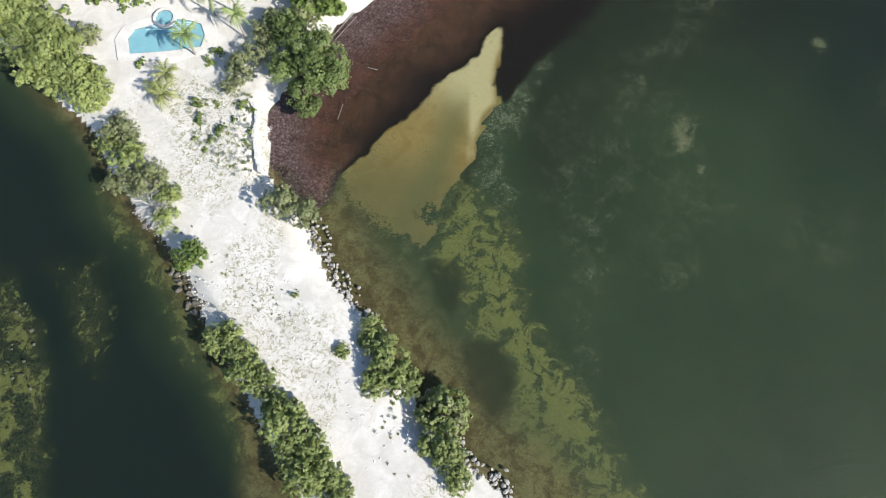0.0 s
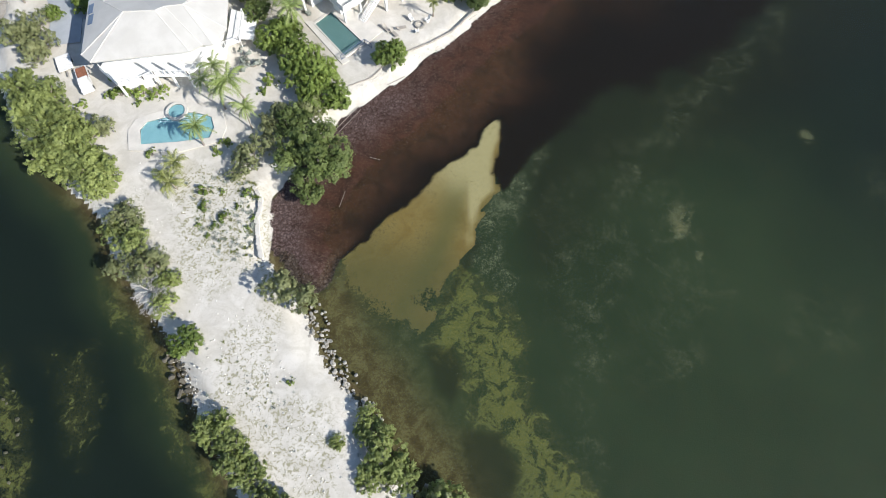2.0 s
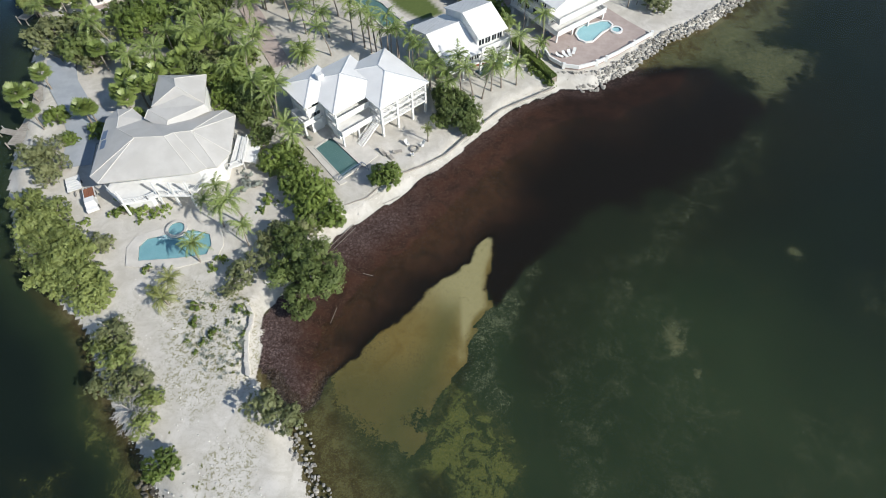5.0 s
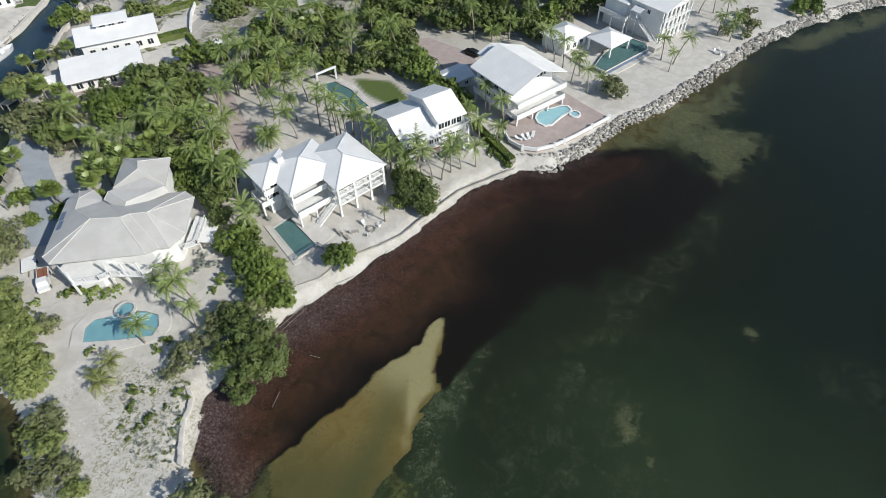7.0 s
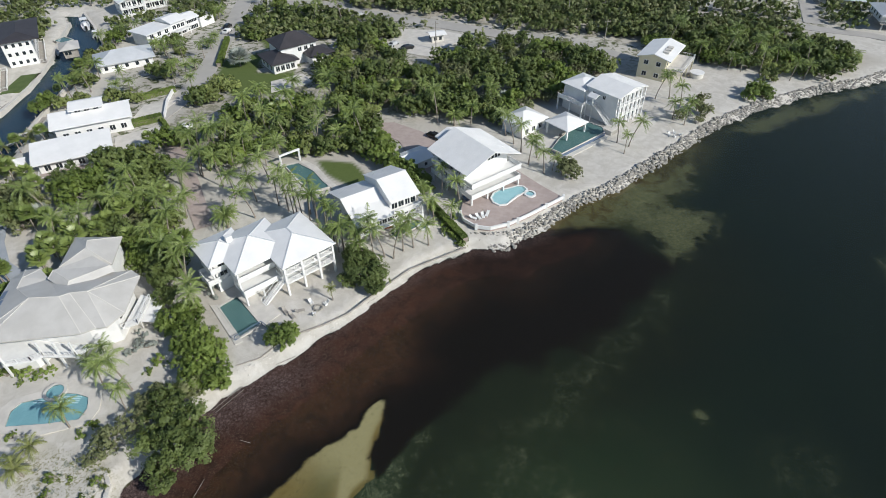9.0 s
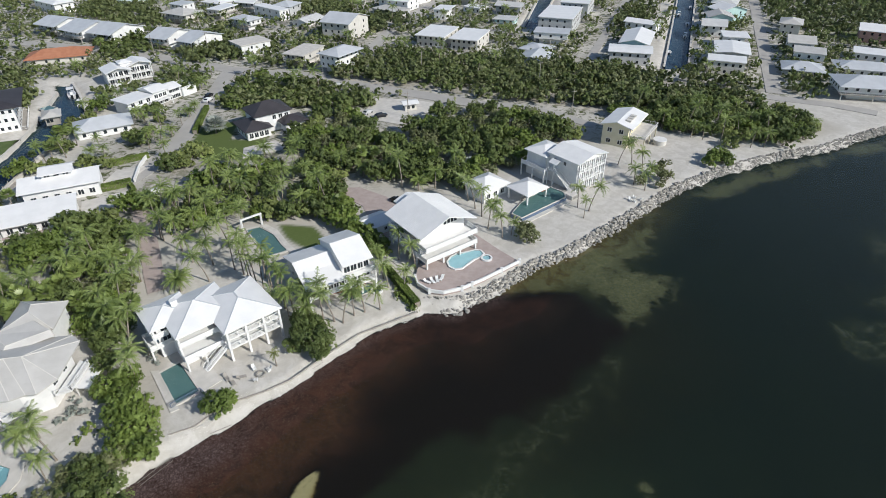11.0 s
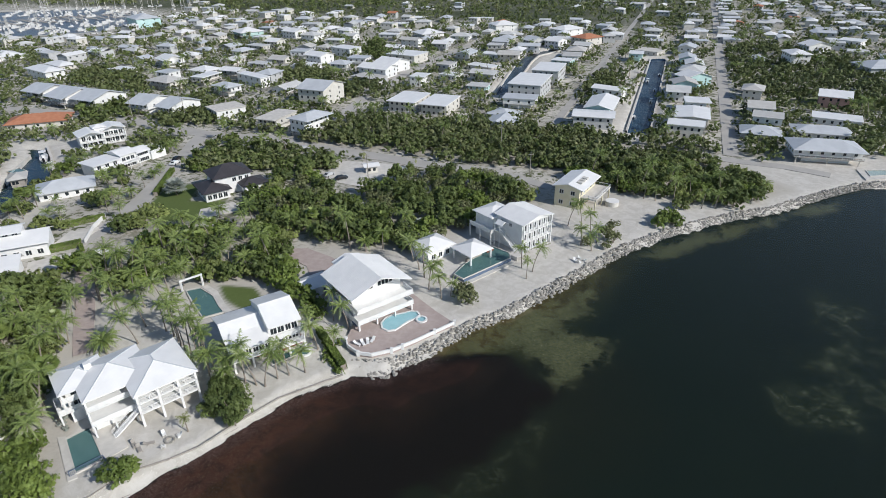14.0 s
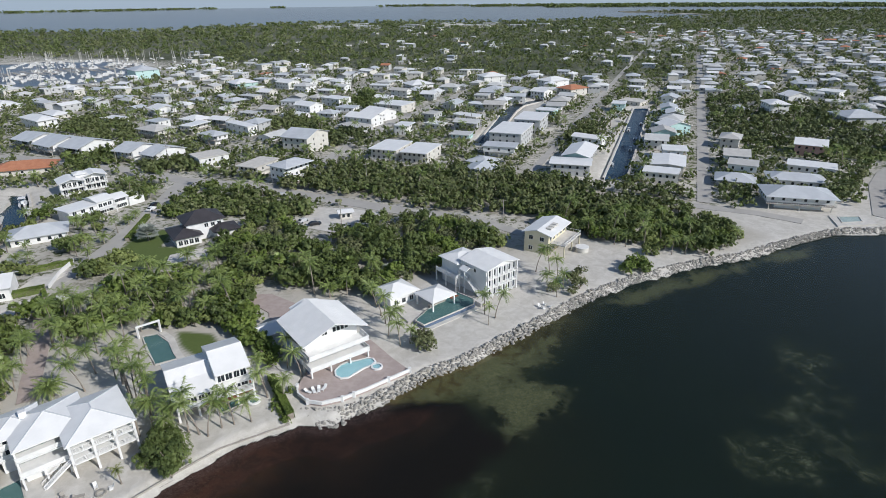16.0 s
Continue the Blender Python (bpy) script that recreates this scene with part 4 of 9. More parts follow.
def railing(parent, pts, z, h=1.0, solid_boards=False, gap=0.35, mat=None, name="railing"):
    """Posts, a hand rail and balusters, or boards, along a line of points."""
    s = Sheet()
    for a, b in zip(pts[:-1], pts[1:]):
        n = max(1, int(math.dist(a, b) / 1.8))
        for i in range(n + 1):
            x, y = a[0] + (b[0] - a[0]) * i / n, a[1] + (b[1] - a[1]) * i / n
            s.box(x - 0.05, x + 0.05, y - 0.05, y + 0.05, z, z + h)
        s.beam((*a, z + h), (*b, z + h), 0.12, 0.07).beam((*a, z + 0.12), (*b, z + 0.12), 0.06)
        if solid_boards:
            for k in range(3):
                s.beam((*a, z + 0.22 + 0.28 * k), (*b, z + 0.22 + 0.28 * k), 0.04, 0.25)
        else:
            n = max(2, int(math.dist(a, b) / gap))
            for i in range(1, n):
                x, y = a[0] + (b[0] - a[0]) * i / n, a[1] + (b[1] - a[1]) * i / n
                s.beam((x, y, z + 0.1), (x, y, z + h), 0.035)
    return part(name, s, mat or WHITE, parent)


def stairs(parent, a, b, width, rail=True, mat=None):
    """A straight flight from a up to b."""
    a, b = Vector(a), Vector(b)
    n = max(3, round((b.z - a.z) / 0.18))
    d = Vector((b.x - a.x, b.y - a.y, 0)) / n
    side = Vector((-d.y, d.x, 0)).normalized() * width / 2
    s = Sheet()
    for i in range(n):
        p = a + d * (i + 0.5)
        z = a.z + (b.z - a.z) * (i + 1) / n
        s.beam(p - side + Vector((0, 0, z - a.z)), p + side + Vector((0, 0, z - a.z)), d.length * 1.05, 0.05)
    for q in (-side, side):
        s.beam(a + q, b + q, 0.06, 0.28)
    st = part("staircase", s, mat or WHITE, parent)
    if rail:
        r = Sheet()
        for q in (-side, side):
            r.beam(a + q + Vector((0, 0, 0.95)), b + q + Vector((0, 0, 0.95)), 0.08)
            for i in range(0, n + 1, 2):
                p = a + (b - a) * i / n + q
                r.beam(p, p + Vector((0, 0, 0.95)), 0.04)
        part("handrail", r, mat or WHITE, st)
    return st


def posts(parent, pts, z0, z1, w=0.35, mat=None, name="post"):
    for x, y in pts:
        part(name, Sheet().box(x - w / 2, x + w / 2, y - w / 2, y + w / 2, z0, z1), mat or WHITE, parent)


def slab(parent, name, x0, x1, y0, y1, z0, z1, mat, label=""):
    return part(name, Sheet().box(x0, x1, y0, y1, z0, z1), mat, parent, label)


def window_row(parent, face, a0, a1, plane, z, n, w, h, bars=1):
    for i in range(n):
        window(parent, face, a0 + (a1 - a0) * (i + 0.5) / n, plane, z, w, h, bars)


def plain_house(label, x, y, turn, w, d, storeys=2, roof="hip", wall=None, top=None, stilts=True, slope=0.35, windows=4, z=1.4, group="houses of the town", porch=False, name="house"):
    """A smaller house: stilts or a ground floor, walls with windows, a roof with eaves."""
    wall, top = wall or WHITE, top or METAL_ROOF
    ob = thing(name, label, "house", x, y, z, turn, group)
    low = 2.6 if stilts else 0.0
    h = low + 2.8 * (storeys - (1 if stilts else 0))
    if stilts:
        slab(ob, "ground_floor", -w * 0.34, w * 0.34, -d * 0.3, d * 0.36, -0.2, low, wall)
        posts(ob, [(i * w * 0.45, j * d * 0.45) for i in (-1, 0, 1) for j in (-1, 1)], -0.2, low, 0.35, CONCRETE)
    front = -d / 2 + (1.8 if porch else 0)
    slab(ob, "wall", -w / 2 + 0.3, w / 2 - 0.3, front + 0.3, d / 2 - 0.3, low if stilts else -0.2, h, wall)
    if porch:
        slab(ob, "deck", -w / 2 + 0.1, w / 2 - 0.1, -d / 2, front + 0.3, low - 0.2 if stilts else 0.1, low + 0.02 if stilts else 0.3, WOOD)
        railing(ob, [(-w / 2 + 0.15, front), (-w / 2 + 0.15, -d / 2 + 0.05), (w / 2 - 0.15, -d / 2 + 0.05), (w / 2 - 0.15, front)], low if stilts else 0.3, 1.0, gap=0.6)
    s = Sheet()
    if roof == "hip":
        hip_roof(s, -w / 2 - 0.7, w / 2 + 0.7, -d / 2 - 0.7, d / 2 + 0.7, h + 0.15, slope)
    elif roof == "gable":
        gable_roof(s, -w / 2 - 0.6, w / 2 + 0.6, -d / 2 - 0.6, d / 2 + 0.6, h + 0.15, h + 0.2 + d / 2 * slope)
        gables(ob, wall, -w / 2 + 0.3, w / 2 - 0.4, -d / 2 + 0.3, d / 2 - 0.3, h, h + (d / 2 - 0.3) * slope)
    else:
        s.box(-w / 2 - 0.2, w / 2 + 0.2, -d / 2 - 0.2, d / 2 + 0.2, h, h + 0.35)
    part("roof", s, top, ob)
    zs = [low + 0.9 + 2.8 * k for k in range(storeys - (1 if stilts else 0))] or [0.9]
    for q in zs:
        for i in range(windows):
            c = -w / 2 + 0.6 + (w - 1.2) * (i + 0.5) / windows
            part("window", Sheet().box(c - 0.5, c + 0.5, front + 0.26, front + 0.32, q, q + 1.15), GLASS, ob)
        for i in range(max(2, windows - 2)):
            c = -d / 2 + 2.2 + (d - 2.8) * (i + 0.5) / max(2, windows - 2)
            part("window", Sheet().box(-w / 2 + 0.26, -w / 2 + 0.32, c - 0.45, c + 0.45, q, q + 1.1), GLASS, ob)
            part("window", Sheet().box(w / 2 - 0.32, w / 2 - 0.26, c - 0.45, c + 0.45, q, q + 1.1), GLASS, ob)
    return ob


def pool(name, label, poly, z, water_z, plaster, coping=0.35, rim=None, depth=0.12):
    """A sunk basin with a coping, and its water as a part. poly: its outline, counter-clockwise."""
    ob = thing(name, label, "swimming pool", 0, 0, 0)
    c = Vector((sum(p[0] for p in poly) / len(poly), sum(p[1] for p in poly) / len(poly)))
    n = len(poly)
    wide = []
    for p in poly:
        d = Vector(p) - c
        wide.append(tuple(Vector(p) + d.normalized() * coping))
    s = Sheet()
    s.add([(x, y, water_z - depth) for x, y in poly] + [(x, y, z) for x, y in poly], [tuple(range(n))] + [(i, n + i, n + (i + 1) % n, (i + 1) % n) for i in range(n)])
    part("basin", s, plaster, ob)
    s = Sheet()
    s.add([(x, y, z + 0.06) for x, y in poly] + [(x, y, z + 0.06) for x, y in wide] + [(x, y, z - 0.3) for x, y in wide] + [(x, y, z - 0.3) for x, y in poly],
          [(i, (i + 1) % n, n + (i + 1) % n, n + i)[::-1] for i in range(n)] + [(n + i, n + (i + 1) % n, 2 * n + (i + 1) % n, 2 * n + i)[::-1] for i in range(n)] + [(i, 3 * n + i, 3 * n + (i + 1) % n, (i + 1) % n) for i in range(n)])
    part("coping", s, rim or CONCRETE, ob)
    part("pool_water", Sheet().add([(x, y, water_z) for x, y in poly], [tuple(range(n))]), POOL, ob, "clear blue pool water")
    return ob


def ribbon(pts, width, z, thick=0.25):
    """A strip of paving along a line."""
    p = [Vector(q) for q in pts]
    s = Sheet()
    L, R = [], []
    for i in range(len(p)):
        d = (p[min(i + 1, len(p) - 1)] - p[max(i - 1, 0)]).normalized()
        nrm = Vector((-d.y, d.x))
        L.append(p[i] + nrm * width / 2)
        R.append(p[i] - nrm * width / 2)
    n = len(p)
    v = [(*q, z) for q in L] + [(*q, z) for q in R] + [(*q, z - thick) for q in L] + [(*q, z - thick) for q in R]
    f = []
    for i in range(n - 1):
        f += [(n + i, n + i + 1, i + 1, i), (i, i + 1, 2 * n + i + 1, 2 * n + i), (n + i + 1, n + i, 3 * n + i, 3 * n + i + 1)]
    return s.add(v, f)

# ---- the houses along the shore ----
def beige_house():
    """The low house with the weathered roof of many hips, and its rear wing."""
    ob = thing("house", "low white house under a weathered beige hipped metal roof", "house", 0, 0, 1.3, 0, "shore houses")
    eave = [(-57.5, 66.0), (-55.7, 64.5), (-40.4, 66.8), (-38.5, 68.0), (-36.8, 68.2), (-35.2, 71.5), (-36.3, 80.8), (-38.4, 82.3), (-47.0, 80.9), (-52.5, 80.0), (-55.6, 82.7), (-58.3, 82.5), (-59.5, 79.9)]
    z, top = 6.5, 9.1
    n = len(eave)
    crest = [(-51.0, 72.5, top), (-46.0, 72.8, top), (-44.6, 73.6, top + 0.05), (-41.8, 74.1, top), (-55.7, 76.1, z + 1.3), (-56.4, 79.1, z + 1.2)]
    v = [(x, y, z) for x, y in eave] + [(x, y, z - 0.25) for x, y in eave] + crest
    A, B, C, D, E, F = range(2 * n, 2 * n + 6)
    f = [(0, 1, A), (1, 2, B, A), (2, 3, C, B), (3, 4, D, C), (4, 5, D), (5, 6, D), (6, 7, D), (7, 8, C, D), (8, 9, A, B, C), (9, 10, F, E), (9, E, A), (10, 11, F), (11, 12, F), (12, 0, A, E), (12, E, F)]
    f += [(i, n + i, n + (i + 1) % n, (i + 1) % n) for i in range(n)] + [tuple(range(n, 2 * n))[::-1]]
    part("roof", Sheet().add(v, f), BEIGE_ROOF, ob)
    for i, j in ((0, A), (1, A), (2, B), (3, C), (4, D), (5, D), (6, D), (7, D), (10, F), (11, F), (E, A), (E, F), (A, B), (B, C), (C, D)):
        p, q = Vector(v[i]), Vector(v[j])
        part("hip_cap", Sheet().beam(p + Vector((0, 0, 0.02)), q + Vector((0, 0, 0.02)), 0.13, 0.09), ROOF_CAP, ob, "pale ridge cap")
    # the raised middle roof with its sloped skirt
    up = [(-51.3, 80.4), (-47.0, 77.6), (-41.5, 81.8), (-45.8, 83.9)]
    low = [(-51.9, 79.0), (-47.1, 76.0), (-40.7, 81.0), (-45.4, 84.6)]
    v = [(*p, z + 1.75) for p in up] + [(*p, z + 0.9) for p in low] + [(*p, z + 0.2) for p in up]
    v[3] = (up[3][0], up[3][1], z + 2.1)
    part("raised_roof", Sheet().add(v, [(0, 1, 2, 3)] + [(4 + i, 4 + (i + 1) % 4, (i + 1) % 4, i) for i in range(4)] + [(8 + i, 8 + (i + 1) % 4, 4 + (i + 1) % 4, 4 + i) for i in range(4)]), BEIGE_ROOF, ob)
    for i, j in ((0, 1), (1, 2), (1, 5), (0, 4)):
        part("hip_cap", Sheet().beam(Vector(v[i]) + Vector((0, 0, 0.02)), Vector(v[j]) + Vector((0, 0, 0.02)), 0.12, 0.08), ROOF_CAP, ob, "pale ridge cap")
    # the rear wing, a plain hipped block
    ring = [(-51.9, 82.6), (-42.4, 83.4), (-44.0, 91.6), (-53.2, 91.4)]
    tops = [(-47.6, 85.8, z + 2.5), (-48.4, 88.0, z + 2.5)]
    v = [(x, y, z + 0.5) for x, y in ring] + [(x, y, z + 0.25) for x, y in ring] + tops
    part("wing_roof", Sheet().add(v, [(0, 1, 8), (1, 2, 9, 8), (2, 3, 9), (3, 0, 8, 9)] + [(i, 4 + i, 4 + (i + 1) % 4, (i + 1) % 4) for i in range(4)] + [(7, 6, 5, 4)]), BEIGE_ROOF, ob)
    for i, j in ((0, 8), (1, 8), (2, 9), (3, 9), (8, 9)):
        part("hip_cap", Sheet().beam(Vector(v[i]) + Vector((0, 0, 0.02)), Vector(v[j]) + Vector((0, 0, 0.02)), 0.13, 0.08), ROOF_CAP, ob, "pale ridge cap")
    part("wing_wall", Sheet().prism([(-51.2, 83.2), (-43.2, 84.0), (-44.6, 90.9), (-52.4, 90.7)], -0.2, z + 0.3), WHITE, ob)
    body = [(-55.6, 69.6), (-53.0, 68.6), (-47.6, 67.9), (-40.6, 68.8), (-37.2, 71.0), (-37.6, 79.0), (-39.0, 80.4), (-56.6, 80.2), (-57.6, 78.6)]
    part("wall", Sheet().prism(body, -0.2, z - 0.2), WHITE, ob)
    deck = [(-56.4, 66.0), (-52.5, 62.6), (-48.5, 63.6), (-47.0, 64.6), (-41.4, 64.6), (-40.0, 66.8), (-47.6, 67.9), (-55.6, 69.6)]
    part("deck", Sheet().prism(deck, 3.0, 3.25), WHITE, ob, "white timber deck")
    part("deck_base", Sheet().prism([(-55.6, 66.6), (-52.5, 64.0), (-48.8, 64.8), (-47.6, 67.9), (-55.0, 69.0)], -0.2, 3.0), WHITE, ob)
    railing(ob, [(-56.2, 66.2), (-52.5, 62.8), (-48.5, 63.8), (-47.0, 64.8), (-41.5, 64.8), (-40.2, 66.6)], 3.25, 1.0, gap=0.5)
    posts(ob, [(-52.4, 62.9), (-47.1, 64.9), (-44.3, 64.9), (-41.6, 64.9)], -0.2, z - 0.2, 0.3)
    for x in (-54.0, -51.5, -49.3):
        window(ob, "f", x, 68.7, 3.9, 1.3, 1.6)
    window(ob, "r", 73.0, -37.25, 3.8, 1.2, 1.4)
    window(ob, "r", 76.2, -37.4, 3.8, 1.2, 1.4)
    side = [(-36.4, 70.8), (-34.2, 72.0), (-34.4, 78.4), (-36.6, 79.2)]
    part("side_deck", Sheet().prism(side, 3.0, 3.25), WHITE, ob)
    railing(ob, [(-36.4, 70.9), (-34.3, 72.1), (-34.5, 78.3)], 3.25, 1.0, gap=0.5)
    lift = Vector((eave[12][0] - eave[0][0], eave[12][1] - eave[0][1], 0)).cross(Vector(crest[0]) - Vector((*eave[0], z))).normalized()
    if lift.z < 0:
        lift.negate()
    for p in ((-57.9, 75.4), (-57.3, 73.0)):
        at = lambda dx, dy, h: (p[0] + dx, p[1] + dy, z + h - (lift.x * (p[0] + dx - eave[0][0]) + lift.y * (p[1] + dy - eave[0][1])) / lift.z)
        ring = [at(dx, dy, h) for h in (0.04, 0.14) for dx, dy in ((-0.45, -1.05), (0.45, -0.95), (0.2, 1.05), (-0.7, 0.95))]
        part("solar_panel", Sheet().add(ring, [(3, 2, 1, 0), (4, 5, 6, 7), (0, 1, 5, 4), (1, 2, 6, 5), (2, 3, 7, 6), (3, 0, 4, 7)]), SHADE_CLOTH, ob, "dark blue roof panel")
    shed = thing("shed", "small white lean-to roof on posts beside a house", "shed", -33.6, 76.6, 1.3)
    part("roof", Sheet().add([(-1.4, -3.2, 2.3), (1.2, -3.2, 2.1), (1.2, 3.2, 2.1), (-1.4, 3.2, 2.3), (-1.4, -3.2, 2.2), (1.2, -3.2, 2.0), (1.2, 3.2, 2.0), (-1.4, 3.2, 2.2)], [(0, 1, 2, 3), (7, 6, 5, 4), (0, 4, 5, 1), (1, 5, 6, 2), (2, 6, 7, 3), (3, 7, 4, 0)]), METAL_ROOF, shed)
    posts(shed, [(-1.2, -3.0), (1.0, -3.0), (1.0, 3.0), (-1.2, 3.0)], -0.2, 2.1, 0.15)
    return ob


beige_house()


def stair_house():
    """The large white house on piers with three hipped wings, decks and an outer stair."""
    ob = thing("house", "large white three-storey house on piers with hipped metal roofs", "house", -14, 88, 1.5, 41, "shore houses")
    z = 7.3
    for x0, x1, y0, y1 in ((-1.6, 9.9, -7.6, 6.0), (-8.7, 3.5, -3.2, 8.8), (-11.6, -3.0, 1.6, 10.3)):
        part("roof", hip_roof(Sheet(), x0, x1, y0, y1, z, 0.36), METAL_ROOF, ob)
    for (x0, x1, y0, y1) in ((-1.6, 9.9, -7.6, 6.0), (-8.7, 3.5, -3.2, 8.8), (-11.6, -3.0, 1.6, 10.3)):
        w, d = x1 - x0, y1 - y0
        k = min(w, d) / 2
        t = z + k * 0.36 + 0.02
        ends = [((x0 + k, (y0 + y1) / 2), (x1 - k, (y0 + y1) / 2))] if w >= d else [(((x0 + x1) / 2, y0 + k), ((x0 + x1) / 2, y1 - k))]
        a, b = ends[0]
        s = Sheet().beam((*a, t), (*b, t), 0.22, 0.1)
        for q in ((x0, y0), (x1, y0), (x1, y1), (x0, y1)):
            e = min((a, b), key=lambda e: math.dist(e, q))
            s.beam((*q, z + 0.02), (*e, t), 0.2, 0.1)
        part("ridge_cap", s, GREY_ROOF, ob, "grey metal ridge and hip flashing")
    slab(ob, "wall", 0.2, 8.6, -3.2, 5.2, 3.0, z - 0.1, WHITE)
    slab(ob, "wall", -7.4, 2.5, -0.4, 8.0, -0.2, z - 0.1, WHITE)
    slab(ob, "wall", -10.4, -3.5, 2.8, 9.4, -0.2, z - 0.1, WHITE)
    # boarded decks in steps, the lower ones deeper
    for q, out in ((2.75, 4.9), (5.0, 3.5)):
        slab(ob, "deck", -8.6, 0.0, -out, -0.35, q, q + 0.22, WHITE)
        railing(ob, [(-8.5, -0.4), (-8.5, 0.05 - out), (-1.25, 0.05 - out)], q + 0.22, 1.0, True)
        side = -9.0 - 0.7 * out
        slab(ob, "deck", side, -8.6, 1.9, 6.5, q, q + 0.22, WHITE)
        railing(ob, [(-8.7, 1.95), (side + 0.1, 1.95), (side + 0.1, 6.4), (-8.7, 6.4)], q + 0.22, 1.0, True)
    slab(ob, "wall", -7.9, -2.8, -2.6, -0.4, -0.2, 2.75, WHITE)
    slab(ob, "wall", -10.6, -8.0, 2.4, 6.0, -0.2, 2.75, WHITE)
    posts(ob, [(-8.3, -4.6), (-4.9, -4.7), (-1.5, -4.7), (-12.2, 2.1), (-12.2, 6.2)], -0.2, 2.75, 0.3)
    slab(ob, "deck", -1.2, 9.5, -7.2, -3.15, 2.75, 3.0, WHITE)
    railing(ob, [(-1.1, -3.2), (-1.1, -7.1), (9.4, -7.1), (9.4, -3.2)], 3.0, 1.0, gap=0.5)
    slab(ob, "deck", -1.2, 9.5, -7.2, -3.15, 5.0, 5.2, WHITE)
    railing(ob, [(-1.1, -3.2), (-1.1, -7.1), (9.4, -7.1), (9.4, -3.2)], 5.2, 1.0, gap=0.5)
    posts(ob, [(-1.0, -7.0), (2.6, -7.0), (6.1, -7.0), (9.3, -7.0), (9.3, -0.5), (9.3, 4.6)], -0.2, z - 0.2, 0.4)
    posts(ob, [(-8.3, -3.2), (-11.0, 2.0)], 2.9, z - 0.2, 0.3)
    posts(ob, [(0.6, -3.0), (4.4, -3.0), (8.2, -3.0), (0.6, 1.0), (8.2, 1.0)], -0.2, 3.0, 0.4)
    stairs(ob, (-6.0, -6.1, 0.0), (-1.2, -5.7, 3.0), 1.3)
    for q in (3.4, 5.6):
        window_row(ob, "f", 0.6, 8.4, -3.2, q, 4, 1.5, 1.5)
        window_row(ob, "f", -7.0, -0.2, -0.4, q, 3, 1.4, 1.3)
        window_row(ob, "l", 3.2, 9.0, -10.4, q, 3, 1.2, 1.2)
        window_row(ob, "f", -10.2, -7.6, 2.8, q, 1, 1.4, 1.2)
    window_row(ob, "f", -7.0, -3.0, -0.4, 0.7, 2, 1.3, 1.3)
    window_row(ob, "l", 3.2, 9.0, -10.4, 0.7, 2, 1.2, 1.2)
    part("chimney", Sheet().box(-6.2, -5.0, 4.6, 5.6, z, z + 2.3), WHITE, ob)
    return ob


stair_house()


def profile(x0, x1, line):
    """A solid of one cross-section, (y, z) points in order, from x0 to x1."""
    n = len(line)
    v = [(x0, y, z) for y, z in line] + [(x1, y, z) for y, z in line]
    return Sheet().add(v, [(i, (i + 1) % n, n + (i + 1) % n, n + i) for i in range(n)] + [tuple(range(n))[::-1], tuple(range(n, 2 * n))])


